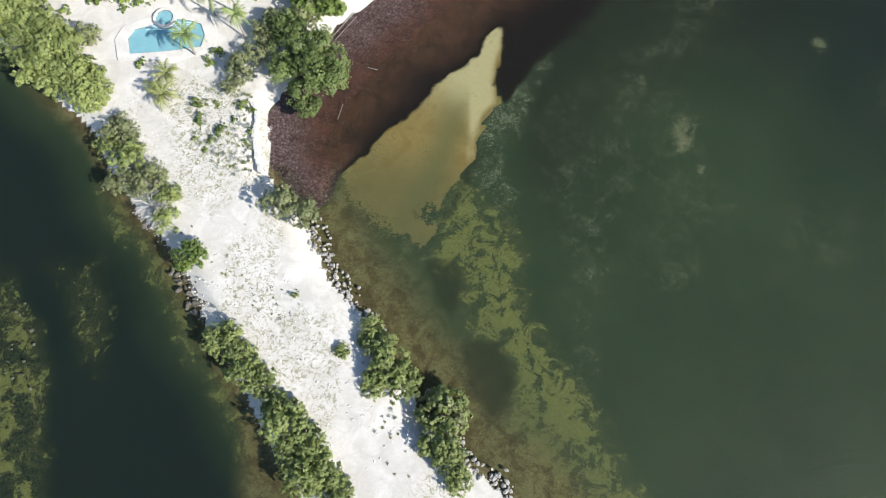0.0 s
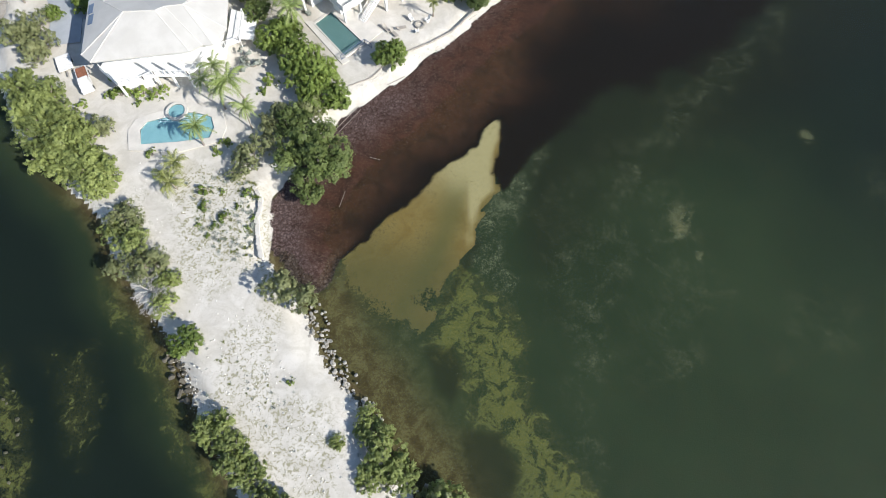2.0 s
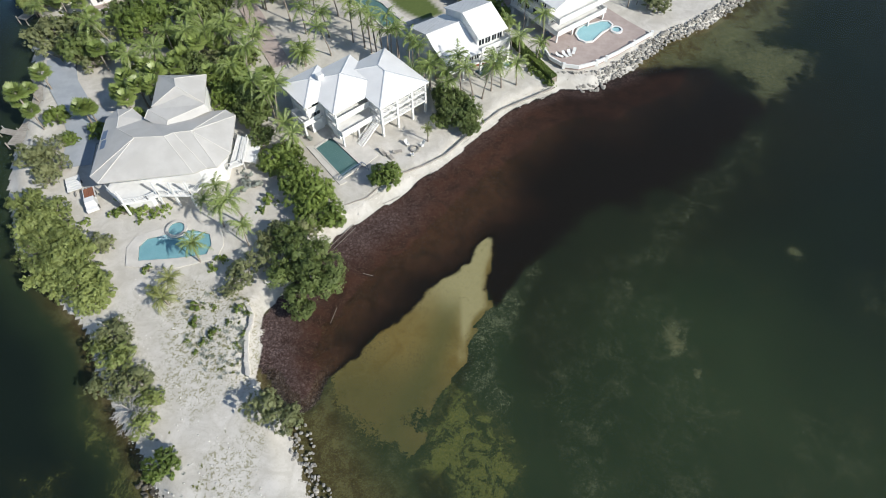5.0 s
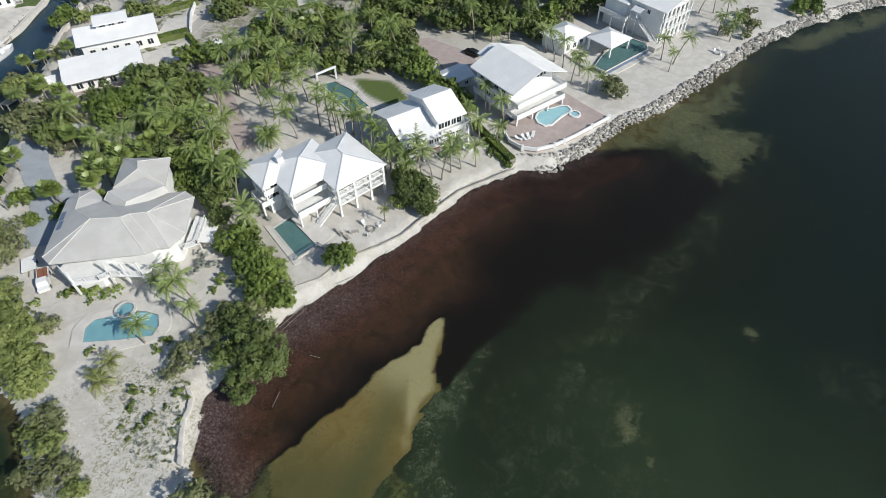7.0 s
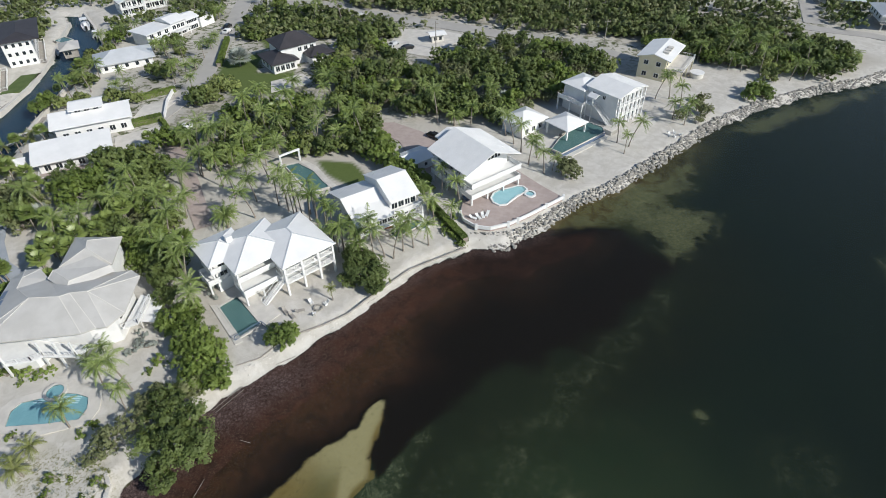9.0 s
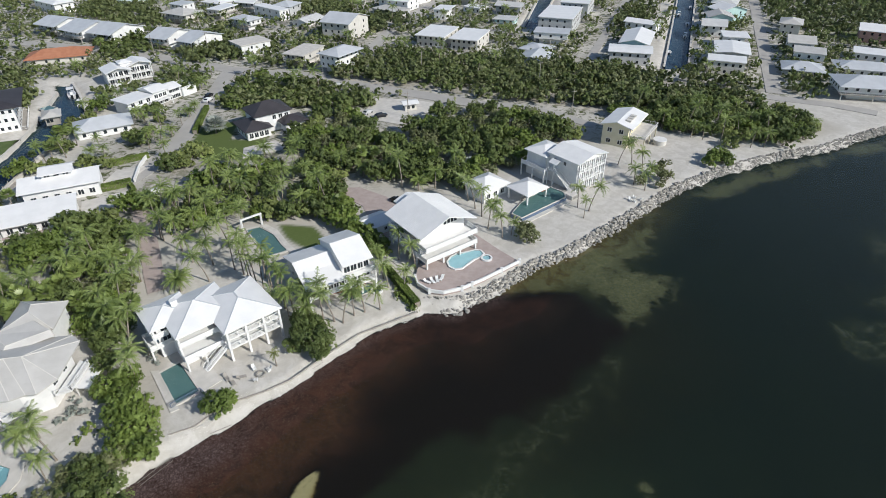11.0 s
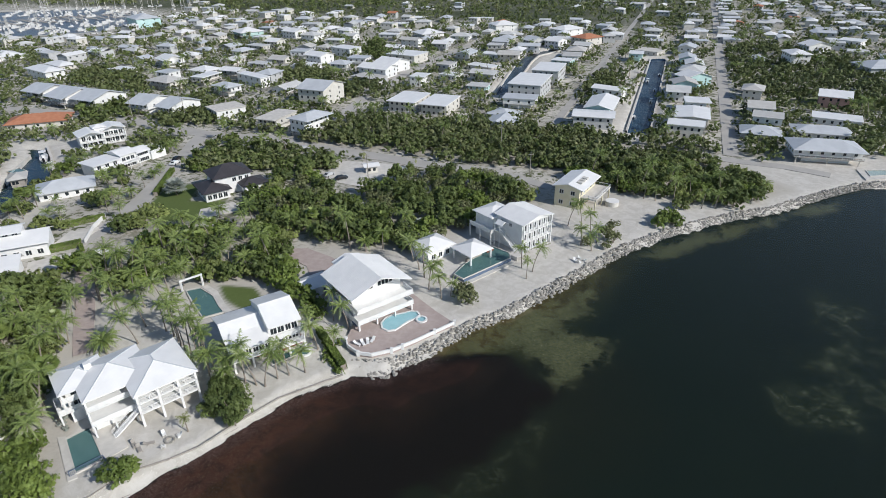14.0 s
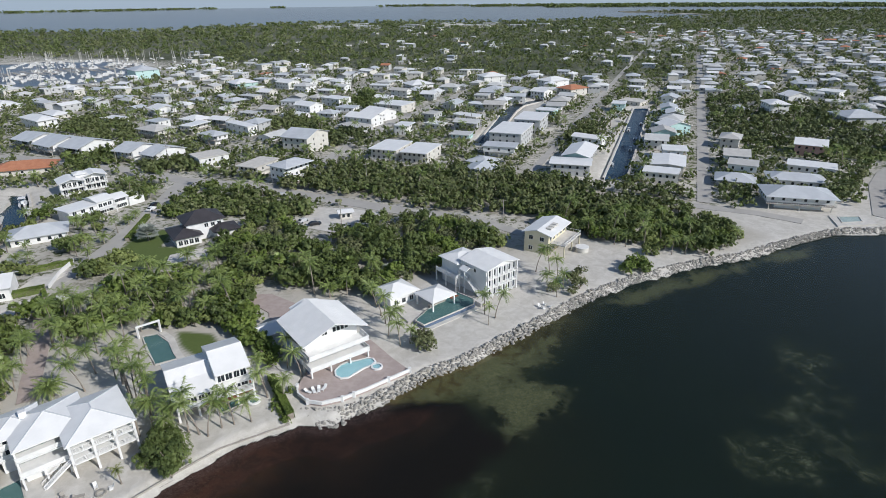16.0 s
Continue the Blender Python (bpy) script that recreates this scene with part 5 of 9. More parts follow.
def twin_roof_house():
    """The white house with a tall and a low gabled block side by side, a porch roof before the low one."""
    ob = thing("house", "white house on piers with stepped gabled metal roofs", "house", 5.0, 104.5, 1.5, 33, "shore houses")
    low, high = [(-5.4, 5.3), (-0.9, 6.7), (1.9, 8.2), (8.6, 6.1)], [(-4.3, 7.5), (1.7, 10.0), (8.6, 7.6)]
    for x0, x1, line in ((-7.6, 0.9, low), (0.9, 8.0, high)):
        part("roof", profile(x0, x1, line + [(y, z - 0.22) for y, z in reversed(line)]), METAL_ROOF, ob)
        part("fascia", Sheet().beam((x0, line[0][0] - 0.03, line[0][1] - 0.14), (x1, line[0][0] - 0.03, line[0][1] - 0.14), 0.06, 0.24), WHITE, ob)
        k = x0 + 0.45
        seam = Sheet()
        while k < x1:
            for a, b in zip(line[:-1], line[1:]):
                seam.beam((k, a[0], a[1] + 0.01), (k, b[0], b[1] + 0.01), 0.03, 0.03)
            k += 0.45
        part("seam", seam, METAL_ROOF, ob)
        body = [(line[0][0] + 0.7, 2.7), (line[-1][0] - 0.8, 2.7), (line[-1][0] - 0.8, line[-1][1] - 0.05)] + [(y, z - 0.24) for y, z in reversed(line[1:-1])] + [(line[0][0] + 0.7, line[0][1] - 0.02)]
        part("wall", profile(x0 + 0.6 if x0 < 0 else x0 + 0.02, x1 - 0.6 if x1 > 5 else x1 - 0.02, body), WHITE, ob)
    part("ridge_cap", Sheet().beam((-7.6, 1.9, 8.22), (0.9, 1.9, 8.22), 0.25, 0.08), METAL_ROOF, ob)
    part("ridge_cap", Sheet().beam((0.9, 1.7, 10.02), (8.0, 1.7, 10.02), 0.25, 0.08), METAL_ROOF, ob)
    slab(ob, "wall", -6.6, 7.0, 2.0, 7.4, -0.2, 2.7, WHITE)
    slab(ob, "deck", 0.9, 8.0, -5.6, -3.6, 5.0, 5.2, WHITE)
    railing(ob, [(0.95, -5.5), (7.9, -5.5), (7.9, -3.6)], 5.2, 0.95, True)
    slab(ob, "deck", 0.9, 8.0, -5.6, -3.6, 2.5, 2.75, WHITE)
    railing(ob, [(0.95, -5.5), (7.9, -5.5), (7.9, -3.6)], 2.75, 0.9, gap=0.5)
    slab(ob, "floor_edge", -7.3, 0.9, -5.2, -4.6, 2.5, 2.75, WHITE)
    window_row(ob, "f", -6.9, -3.1, -4.7, 3.5, 3, 1.1, 1.25)
    window_row(ob, "f", -2.9, 0.8, -4.7, 3.5, 3, 1.05, 1.25)
    window_row(ob, "f", 1.3, 4.4, -3.6, 5.35, 2, 1.35, 1.75)
    window_row(ob, "f", 4.5, 7.2, -3.6, 5.35, 2, 1.15, 1.75)
    window_row(ob, "f", 1.2, 7.2, -3.6, 2.9, 4, 1.3, 1.7)
    window_row(ob, "r", -1.4, 6.0, 7.4, 5.6, 3, 1.2, 1.3)
    window_row(ob, "l", -3.0, 6.0, -7.0, 3.4, 3, 1.2, 1.0)
    posts(ob, [(-7.0, -5.0), (-3.2, -5.0), (0.9, -5.3), (4.4, -5.3), (7.8, -5.3), (7.4, 0.4)], -0.2, 2.5, 0.4)
    posts(ob, [(0.98, -5.4), (4.4, -5.4), (7.8, -5.4)], 2.75, 5.0, 0.25)
    posts(ob, [(7.8, -5.4)], 5.2, 7.4, 0.2)
    return ob


twin_roof_house()


def gable_house():
    """The house with one broad gable towards the sea and two boarded balconies."""
    ob = thing("house", "white two-storey house on piers with a broad gabled roof", "house", 25.9, 120.6, 2.2, 37.2, "shore houses")
    part("roof", gable_roof(Sheet(), -8.1, 7.9, -7.6, 7.2, 7.9, 11.0, "y"), METAL_ROOF, ob)
    part("roof", gable_roof(Sheet(), -3.6, 4.0, 7.0, 10.2, 8.4, 9.6, "y"), METAL_ROOF, ob)
    part("seam", seams(Sheet(), -8.1, 7.9, -7.6, 7.2, 7.9, 11.0, "y", 0.5), METAL_ROOF, ob)
    slab(ob, "wall", -6.4, 6.4, -4.6, 6.6, 1.9, 7.95, WHITE)
    slab(ob, "wall", -3.0, 3.4, 6.6, 9.6, 1.9, 8.3, WHITE)
    gables(ob, WHITE, -6.4, 6.4, -4.62, 6.4, 7.9, 10.4, "y")
    for q in (1.7, 4.6):
        slab(ob, "balcony", -7.4, 7.4, -8.6, -4.6, q, q + 0.22, WHITE)
        railing(ob, [(-7.3, -4.6), (-7.3, -8.5), (7.3, -8.5), (7.3, -4.6)], q + 0.22, 1.05, True)
        slab(ob, "balcony", -7.5, -6.4, -4.6, 6.6, q, q + 0.22, WHITE)
        railing(ob, [(-7.4, -4.5), (-7.4, 6.5)], q + 0.22, 1.05, True)
        window_row(ob, "l", -4.0, 6.0, -6.4, q + 0.9, 4, 1.2, 1.2)
        window_row(ob, "r", -4.0, 6.0, 6.4, q + 0.9, 4, 1.2, 1.2)
    window_row(ob, "f", -6.0, 6.0, -4.6, 2.2, 5, 1.6, 1.9)
    window_row(ob, "f", 0.3, 4.3, -4.6, 7.3, 4, 0.85, 1.15, 0)
    window_row(ob, "f", -2.6, -0.6, -4.6, 7.3, 1, 1.3, 1.1)
    posts(ob, [(x, y) for x in (-7.0, -2.4, 2.4, 7.0) for y in (-8.2, -4.2, 1.0, 6.2)], -0.9, 1.7, 0.35)
    slab(ob, "wall", -5.6, 5.6, 0.5, 6.0, -0.9, 1.85, GREY_WALL)
    garage = thing("garage", "small white garage with a gabled metal roof", "garage", 11.6, 128.0, 1.5, 37.2)
    slab(garage, "wall", -3.4, 3.4, -2.9, 2.9, -0.2, 2.7, WHITE)
    part("roof", gable_roof(Sheet(), -3.8, 3.8, -3.3, 3.3, 2.75, 4.0, "x"), METAL_ROOF, garage)
    gables(garage, WHITE, -3.4, 3.3, -2.9, 2.9, 2.7, 3.8)
    window_row(garage, "f", -3.0, 3.0, -2.9, 1.0, 2, 0.9, 0.9)
    return ob


gable_house()


def tall_house():
    """The tall white house with many windows, its rear wing and side stair."""
    ob = thing("house", "tall white three-storey house with rows of windows", "house", 66.6, 154.2, 1.8, 40, "shore houses")
    part("roof", gable_roof(Sheet(), -6.3, 6.3, -5.6, 6.0, 8.6, 10.0, "y"), METAL_ROOF, ob)
    part("seam", seams(Sheet(), -6.3, 6.3, -5.6, 6.0, 8.6, 10.0, "y", 0.7), METAL_ROOF, ob)
    slab(ob, "wall", -5.7, 5.7, -4.6, 5.6, -0.2, 8.5, WHITE)
    gables(ob, WHITE, -5.7, 5.7, -5.1, 5.4, 8.5, 9.7, "y")
    for q in (2.7, 5.5):
        slab(ob, "balcony", -5.7, 5.7, -5.4, -4.6, q, q + 0.2, WHITE)
        railing(ob, [(-5.6, -4.7), (-5.6, -5.35), (5.6, -5.35), (5.6, -4.7)], q + 0.2, 0.9, gap=0.5)
    posts(ob, [(-5.6 + 11.2 * k / 6, -5.3) for k in range(7)], -0.2, 8.5, 0.3)
    for q in (0.4, 3.2, 6.0):
        window_row(ob, "f", -5.6, 5.6, -4.6, q, 6, 1.2, 1.9)
        window_row(ob, "r", -4.2, 5.2, 5.7, q + 0.4, 3, 1.2, 1.3)
    window_row(ob, "l", -2.0, 5.0, -5.7, 6.4, 2, 0.9, 1.0)
    part("wing_roof", hip_roof(Sheet(), -7.6, 2.0, 5.2, 13.6, 7.4, 0.32), METAL_ROOF, ob)
    slab(ob, "wing_wall", -6.8, 1.2, 5.6, 12.8, -0.2, 7.3, WHITE)
    slab(ob, "deck", -9.2, -6.8, 4.0, 13.0, 3.6, 3.8, WHITE)
    railing(ob, [(-6.8, 4.1), (-9.1, 4.1), (-9.1, 12.9)], 3.8, 1.0, True)
    posts(ob, [(-9.0, 4.2), (-9.0, 8.5), (-9.0, 12.8)], -0.2, 3.6, 0.3)
    stairs(ob, (-7.2, -5.0, 0.0), (-7.2, 1.6, 4.6), 1.2)
    slab(ob, "landing", -8.0, -5.7, 1.6, 4.0, 4.4, 4.6, WHITE)
    posts(ob, [(-7.9, 1.8), (-7.9, 3.8)], -0.2, 7.0, 0.2)
    part("porch_roof", gable_roof(Sheet(), -8.4, -5.6, 0.6, 3.4, 7.0, 7.8, "y"), METAL_ROOF, ob)
    return ob


tall_house()


def pool_house():
    ob = thing("pool_house", "small white pool house with a hipped metal roof", "house", 40.6, 146.2, 1.8, 40, "shore houses")
    part("roof", hip_roof(Sheet(), -5.0, 5.0, -4.4, 4.4, 3.5, 0.45), METAL_ROOF, ob)
    slab(ob, "wall", -4.3, 4.3, -3.6, 3.8, -0.2, 3.4, WHITE)
    window_row(ob, "r", -3.2, 3.4, 4.3, 0.4, 4, 1.1, 2.1)
    window_row(ob, "f", -3.8, 3.8, -3.6, 0.9, 3, 1.2, 1.3)
    return ob


pool_house()


def pavilion():
    ob = thing("pavilion", "open white pavilion with a hipped metal roof by the pool", "pavilion", 51.5, 143.2, 1.9, 40, "shore houses")
    part("roof", hip_roof(Sheet(), -4.2, 4.2, -4.0, 4.0, 3.6, 0.42), METAL_ROOF, ob)
    posts(ob, [(i * 3.6, j * 3.4) for i in (-1, 1) for j in (-1, 1)], -0.3, 3.6, 0.4)
    slab(ob, "floor", -4.0, 4.0, -3.8, 3.8, -0.3, 0.15, CONCRETE)
    slab(ob, "bar_counter", -2.6, 2.6, -1.0, -0.2, 0.15, 1.1, WOOD, "timber bar counter")
    return ob


pavilion()


def yellow_house():
    ob = thing("house", "pale yellow stucco house with a white roof and broad deck", "house", 87.5, 184.2, 1.6, 57, "shore houses")
    slab(ob, "wall", -7.2, 6.8, -3.8, 4.6, -0.2, 6.6, YELLOW_WALL)
    part("roof", gable_roof(Sheet(), -8.0, 8.0, -5.2, 5.4, 6.8, 8.2, "x"), METAL_ROOF, ob)
    gables(ob, YELLOW_WALL, -7.2, 6.7, -3.9, 4.7, 6.6, 7.7)
    s = Sheet()
    for k in range(3):
        s.box(-4.5 + 2.2 * k, -2.9 + 2.2 * k, -3.2, -1.4, 7.6, 8.1)
    part("roof_unit", s, CONCRETE, ob)
    slab(ob, "deck", -6.0, 7.4, -9.0, -3.8, 3.5, 3.8, CONCRETE)
    railing(ob, [(-6.0, -3.9), (-6.0, -8.9), (7.3, -8.9), (7.3, -3.9)], 3.8, 1.0, gap=0.6)
    posts(ob, [(-5.8, -8.7), (0.5, -8.7), (7.1, -8.7)], -0.2, 3.5, 0.35, YELLOW_WALL)
    for q in (0.8, 4.4):
        window_row(ob, "f", -7.0, 6.6, -3.8, q, 5, 1.3, 1.5)
        window_row(ob, "l", -3.4, 4.2, -7.2, q, 2, 1.4, 1.3)
    return ob


yellow_house()


def canal_house():
    """Two long white roofs side by side by the canal."""
    ob = thing("house", "long white canal-side house with a raised clerestory roof", "house", -77.5, 148.2, 1.4, 25, "canal houses")
    part("roof", gable_roof(Sheet(), -10.2, 10.0, -5.6, 5.8, 4.4, 6.2, "x", 0.25, 0.6), METAL_ROOF, ob)
    slab(ob, "wall", -9.2, 9.2, -4.6, 5.0, -0.2, 4.3, WHITE)
    gables(ob, WHITE, -9.2, 9.1, -4.6, 5.0, 4.3, 5.8, "x", 0.6)
    slab(ob, "clerestory_wall", -4.4, 3.2, -0.4, 4.4, 5.0, 7.0, WHITE)
    part("clerestory_roof", gable_roof(Sheet(), -4.9, 3.7, -1.6, 5.2, 7.0, 7.8, "x", 0.2, 0.6), METAL_ROOF, ob)
    window_row(ob, "f", -4.0, 2.8, -0.4, 5.9, 3, 1.4, 0.8)
    window_row(ob, "f", -8.4, 8.6, -4.6, 1.0, 6, 1.4, 1.4)
    low = thing("house", "low white house with a long metal roof and brick terrace", "house", -75.4, 132.4, 1.4, 26, "canal houses")
    part("roof", gable_roof(Sheet(), -9.2, 9.4, -6.2, 5.2, 3.5, 5.3, "x", 0.25, 0.8), METAL_ROOF, low)
    slab(low, "wall", -8.0, 8.4, -4.6, 4.6, -0.2, 3.5, WHITE)
    window_row(low, "f", -7.4, 7.8, -4.6, 0.8, 6, 1.4, 1.4)
    slab(low, "terrace", -8.4, 4.0, -8.6, -4.6, -0.2, 0.25, PAVER, "reddish paved terrace")
    railing(low, [(-8.3, -4.7), (-8.3, -8.5), (3.9, -8.5)], 0.25, 1.0, gap=0.6)
    boat = thing("boathouse", "small open white boathouse by the canal dock", "boathouse", -87.0, 126.2, 1.3, 26)
    part("roof", hip_roof(Sheet(), -2.2, 2.2, -2.0, 2.0, 2.8, 0.5), METAL_ROOF, boat)
    posts(boat, [(i * 1.8, j * 1.6) for i in (-1, 1) for j in (-1, 1)], -0.3, 2.8, 0.2)
    slab(boat, "wall", -1.8, 1.8, -0.2, 1.6, -0.2, 2.7, WHITE)
    return ob


canal_house()


def dark_house():
    ob = thing("house", "white house with charcoal hipped roofs behind a lawn", "house", -32.0, 197.0, 1.4, 36, "inland houses")
    slab(ob, "wall", -6.4, 6.0, -5.0, 5.0, -0.2, 6.4, WHITE)
    part("roof", hip_roof(Sheet(), -7.2, 6.8, -5.8, 5.8, 6.5, 0.5), DARK_ROOF, ob)
    slab(ob, "wing_wall", -11.0, -3.0, -8.4, 2.0, -0.2, 3.4, WHITE)
    part("wing_roof", hip_roof(Sheet(), -12.0, -2.2, -9.4, 3.0, 3.5, 0.4), DARK_ROOF, ob)
    slab(ob, "wing_wall", 2.0, 9.0, -9.4, -3.0, -0.2, 3.4, WHITE)
    part("wing_roof", hip_roof(Sheet(), 1.0, 10.2, -10.6, -2.2, 3.5, 0.4), DARK_ROOF, ob)
    window_row(ob, "f", -1.0, 5.6, -5.0, 4.2, 3, 1.3, 1.3)
    window_row(ob, "r", -4.0, 4.4, 6.0, 4.2, 3, 1.3, 1.3)
    window_row(ob, "f", -10.6, -3.6, -8.4, 0.8, 4, 1.3, 1.6)
    window_row(ob, "l", -7.8, 1.4, -11.0, 0.8, 3, 1.3, 1.4)
    return ob


dark_house()

plain_house("low grey hip-roofed house beside a canal", -88.5, 193.5, 30, 17, 11, 1, "hip", WHITE, GREY_ROOF, False, 0.4, 5, group="canal houses")


def stepped_house():
    """The long house by the street: three roofs at three heights, a terrace at its end."""
    ob = thing("house", "long white house with stepped metal roofs and terraces by the street", "house", -82.5, 221.0, 1.4, 60, "canal houses")
    for x0, x1, y0, y1, h, kind in ((-14.0, -3.0, -4.6, 4.4, 4.6, "flat"), (-3.0, 4.0, -4.0, 5.0, 5.4, "gable"), (4.0, 10.0, -3.6, 4.2, 4.4, "gable")):
        slab(ob, "wall", x0 + 0.4, x1 - 0.02, y0 + 0.5, y1 - 0.5, -0.2, h, WHITE)
        if kind == "flat":
            part("roof", Sheet().box(x0 - 0.4, x1, y0 - 0.5, y1 + 0.4, h, h + 0.3), METAL_ROOF, ob)
        else:
            part("roof", gable_roof(Sheet(), x0, x1 + 0.4, y0 - 0.4, y1 + 0.4, h + 0.02, h + 1.2, "x", 0.2), METAL_ROOF, ob)
            gables(ob, WHITE, x0 + 0.1, x1 - 0.1, y0 + 0.3, y1 - 0.3, h, h + 0.9)
        for q in (0.5, 2.9)[:2 if h > 4 else 1]:
            window_row(ob, "f", x0 + 0.8, x1 - 0.6, y0 + 0.5, q, 3, 1.5, 1.3)
            window_row(ob, "b", x0 + 0.8, x1 - 0.6, y1 - 0.5, q, 3, 1.2, 1.2)
    slab(ob, "balcony", -14.2, 3.6, -6.4, -4.1, 2.4, 2.6, WHITE)
    railing(ob, [(-14.1, -4.2), (-14.1, -6.3), (3.5, -6.3), (3.5, -4.2)], 2.6, 1.0, gap=0.5)
    posts(ob, [(x, -6.2) for x in (-14.0, -9.6, -5.2, -0.8, 3.4)], -0.2, 2.4, 0.25)
    slab(ob, "terrace", 10.0, 16.5, -4.2, 4.2, -0.2, 2.8, WHITE)
    railing(ob, [(10.1, -4.1), (16.4, -4.1), (16.4, 4.1), (10.1, 4.1)], 2.8, 0.9, True)


def balcony_villa():
    """The white villa at the canal's head, two wings under low roofs with balconies on two floors."""
    ob = thing("house", "broad white villa with angled metal roofs and balconies", "house", -105.5, 249.5, 1.4, 40, "canal houses")
    for x0, x1, y0, y1, h in ((-9.5, 1.0, -6.0, 5.0, 5.6), (0.0, 10.0, -3.2, 7.0, 6.2)):
        slab(ob, "wall", x0 + 0.8, x1 - 0.8, y0 + 2.0, y1 - 0.8, -0.2, h, WHITE)
        part("roof", gable_roof(Sheet(), x0, x1, y0, y1, h + 0.05, h + 1.5, "y", 0.22), METAL_ROOF, ob)
        gables(ob, WHITE, x0 + 0.8, x1 - 0.8, y0 + 2.0, y1 - 0.9, h, h + 1.2, "y")
        for q in (0.2, 3.0):
            slab(ob, "balcony", x0 + 0.4, x1 - 0.4, y0 + 0.2, y0 + 2.0, q - 0.2, q, WHITE)
            railing(ob, [(x0 + 0.5, y0 + 1.9), (x0 + 0.5, y0 + 0.3), (x1 - 0.5, y0 + 0.3), (x1 - 0.5, y0 + 1.9)], q, 1.0, gap=0.5)
            window_row(ob, "f", x0 + 1.2, x1 - 1.2, y0 + 2.0, q + 0.2, 4, 1.5, 1.9)
            window_row(ob, "l", y0 + 2.6, y1 - 1.4, x0 + 0.8, q + 0.8, 3, 1.2, 1.2)
            window_row(ob, "r", y0 + 2.6, y1 - 1.4, x1 - 0.8, q + 0.8, 3, 1.2, 1.2)
        posts(ob, [(x0 + 0.6 + (x1 - x0 - 1.2) * k / 3, y0 + 0.4) for k in range(4)], -0.2, h, 0.22)
    slab(ob, "tower", -2.0, 2.0, -1.0, 3.0, 5.0, 7.6, WHITE)
    part("tower_roof", hip_roof(Sheet(), -2.7, 2.7, -1.7, 3.7, 7.6, 0.35), METAL_ROOF, ob)


stepped_house()
balcony_villa()
plain_house("grey-roofed white house on tall piers", -16.3, 261.5, 58, 16, 11, 3, "hip", WHITE, GREY_ROOF, True, 0.3, 5, group="inland houses", porch=True)
plain_house("long grey-roofed house facing the sandy beach", 190.5, 223.0, -14, 24, 15, 2, "hip", WHITE, GREY_ROOF, True, 0.32, 6, group="inland houses", porch=True)
plain_house("low grey-roofed house among palms", 206.0, 252.0, -18, 22, 12, 1, "hip", WHITE, GREY_ROOF, False, 0.3, 6, group="inland houses")
plain_house("long white flat-roofed building with railings", 224.5, 272.0, -30, 20, 12, 1, "flat", WHITE, METAL_ROOF, False, 0.2, 6, group="inland houses")
plain_house("pinkish house with a pale gabled roof", 241.5, 304.0, -30, 14, 16, 2, "gable", surf("pink_stucco", (0.45, 0.27, 0.24), (0.55, 0.35, 0.31), 0.5, 0.8), METAL_ROOF, False, 0.25, 4, group="inland houses")
plain_house("white flat-roofed house beside a canal", 157.5, 271.5, 69, 20, 14, 2, "gable", CREAM_WALL, METAL_ROOF, False, 0.1, 5, group="canal houses")
plain_house("white flat-roofed house beside a canal", 148.5, 254.5, -22, 15, 10, 2, "flat", CREAM_WALL, METAL_ROOF, False, 0.1, 5, group="canal houses")
plain_house("pale aqua two-storey house with a white roof", 120.5, 291.0, 68, 25, 13, 2, "gable", AQUA_WALL, METAL_ROOF, True, 0.3, 5, group="canal houses", porch=True)
plain_house("white house with a long flat metal roof", 112.0, 270.8, -15, 18, 12, 2, "gable", GREY_WALL, METAL_ROOF, False, 0.1, 5, group="canal houses")
plain_house("wide pale modern house with flat roofs", 25.0, 305.0, -20, 15, 22, 2, "flat", CREAM_WALL, METAL_ROOF, False, 0.2, 5, group="inland houses", porch=True)
plain_house("wide pale modern house with flat roofs", 41.0, 298.0, -20, 14, 22, 2, "flat", CREAM_WALL, METAL_ROOF, False, 0.2, 5, group="inland houses", porch=True)
plain_house("grey modern block with white flat roofs", 90.5, 332.0, 70, 30, 18, 3, "flat", GREY_WALL, METAL_ROOF, False, 0.2, 6, group="canal houses")
plain_house("grey modern block with white flat roofs", 106.0, 366.0, 70, 26, 16, 3, "flat", GREY_WALL, METAL_ROOF, False, 0.2, 6, group="canal houses")
plain_house("house with a broad terracotta tiled roof", -151.0, 280.0, 20, 26, 14, 1, "hip", CREAM_WALL, RED_ROOF, False, 0.35, 5, group="canal houses")

# ---- the town behind, laid out on its street grid ----
def grid_to_world(u, v):
    return 0.933 * u + 0.36 * v, -0.36 * u + 0.933 * v


def road(name, pts, width, label="sun-bleached narrow asphalt road", z=1.60):
    z += 0.012 * int(name[-1])
    return solid(name, ribbon(pts, width, z), ASPHALT, label, "road", kind="structure")


road("road_1", [(-64, 152), (-60, 166), (-59.2, 186), (-60.6, 205), (-63, 234), (-65, 249), (-66, 262)], 6.5)
road("road_2", [(-230, 318), (-184, 309), (-149, 300), (-93, 277), (-66, 262), (-34, 254.6), (-8, 240.4), (20, 227.5), (43, 216.4), (62, 211.5)], 7.5)
road("road_3", [(62, 211.5), (72, 203), (81, 195)], 4.5, "narrow sandy drive")
road("road_4", [(116, 236), (143, 228.5), (156, 221), (172, 214), (184, 205)], 5.5)
road("road_5", [grid_to_world(65, v) for v in (268, 330, 420, 520, 700, 900)], 5.6)
road("road_6", [grid_to_world(-10, v) for v in (288, 360, 450, 600, 800, 1000)], 4)
road("road_7", [(-20, 262), (-6.6, 295), (-0.7, 332), (5.8, 356), (19.7, 395), (40.7, 447), (70, 520), (110, 620)], 6.5)
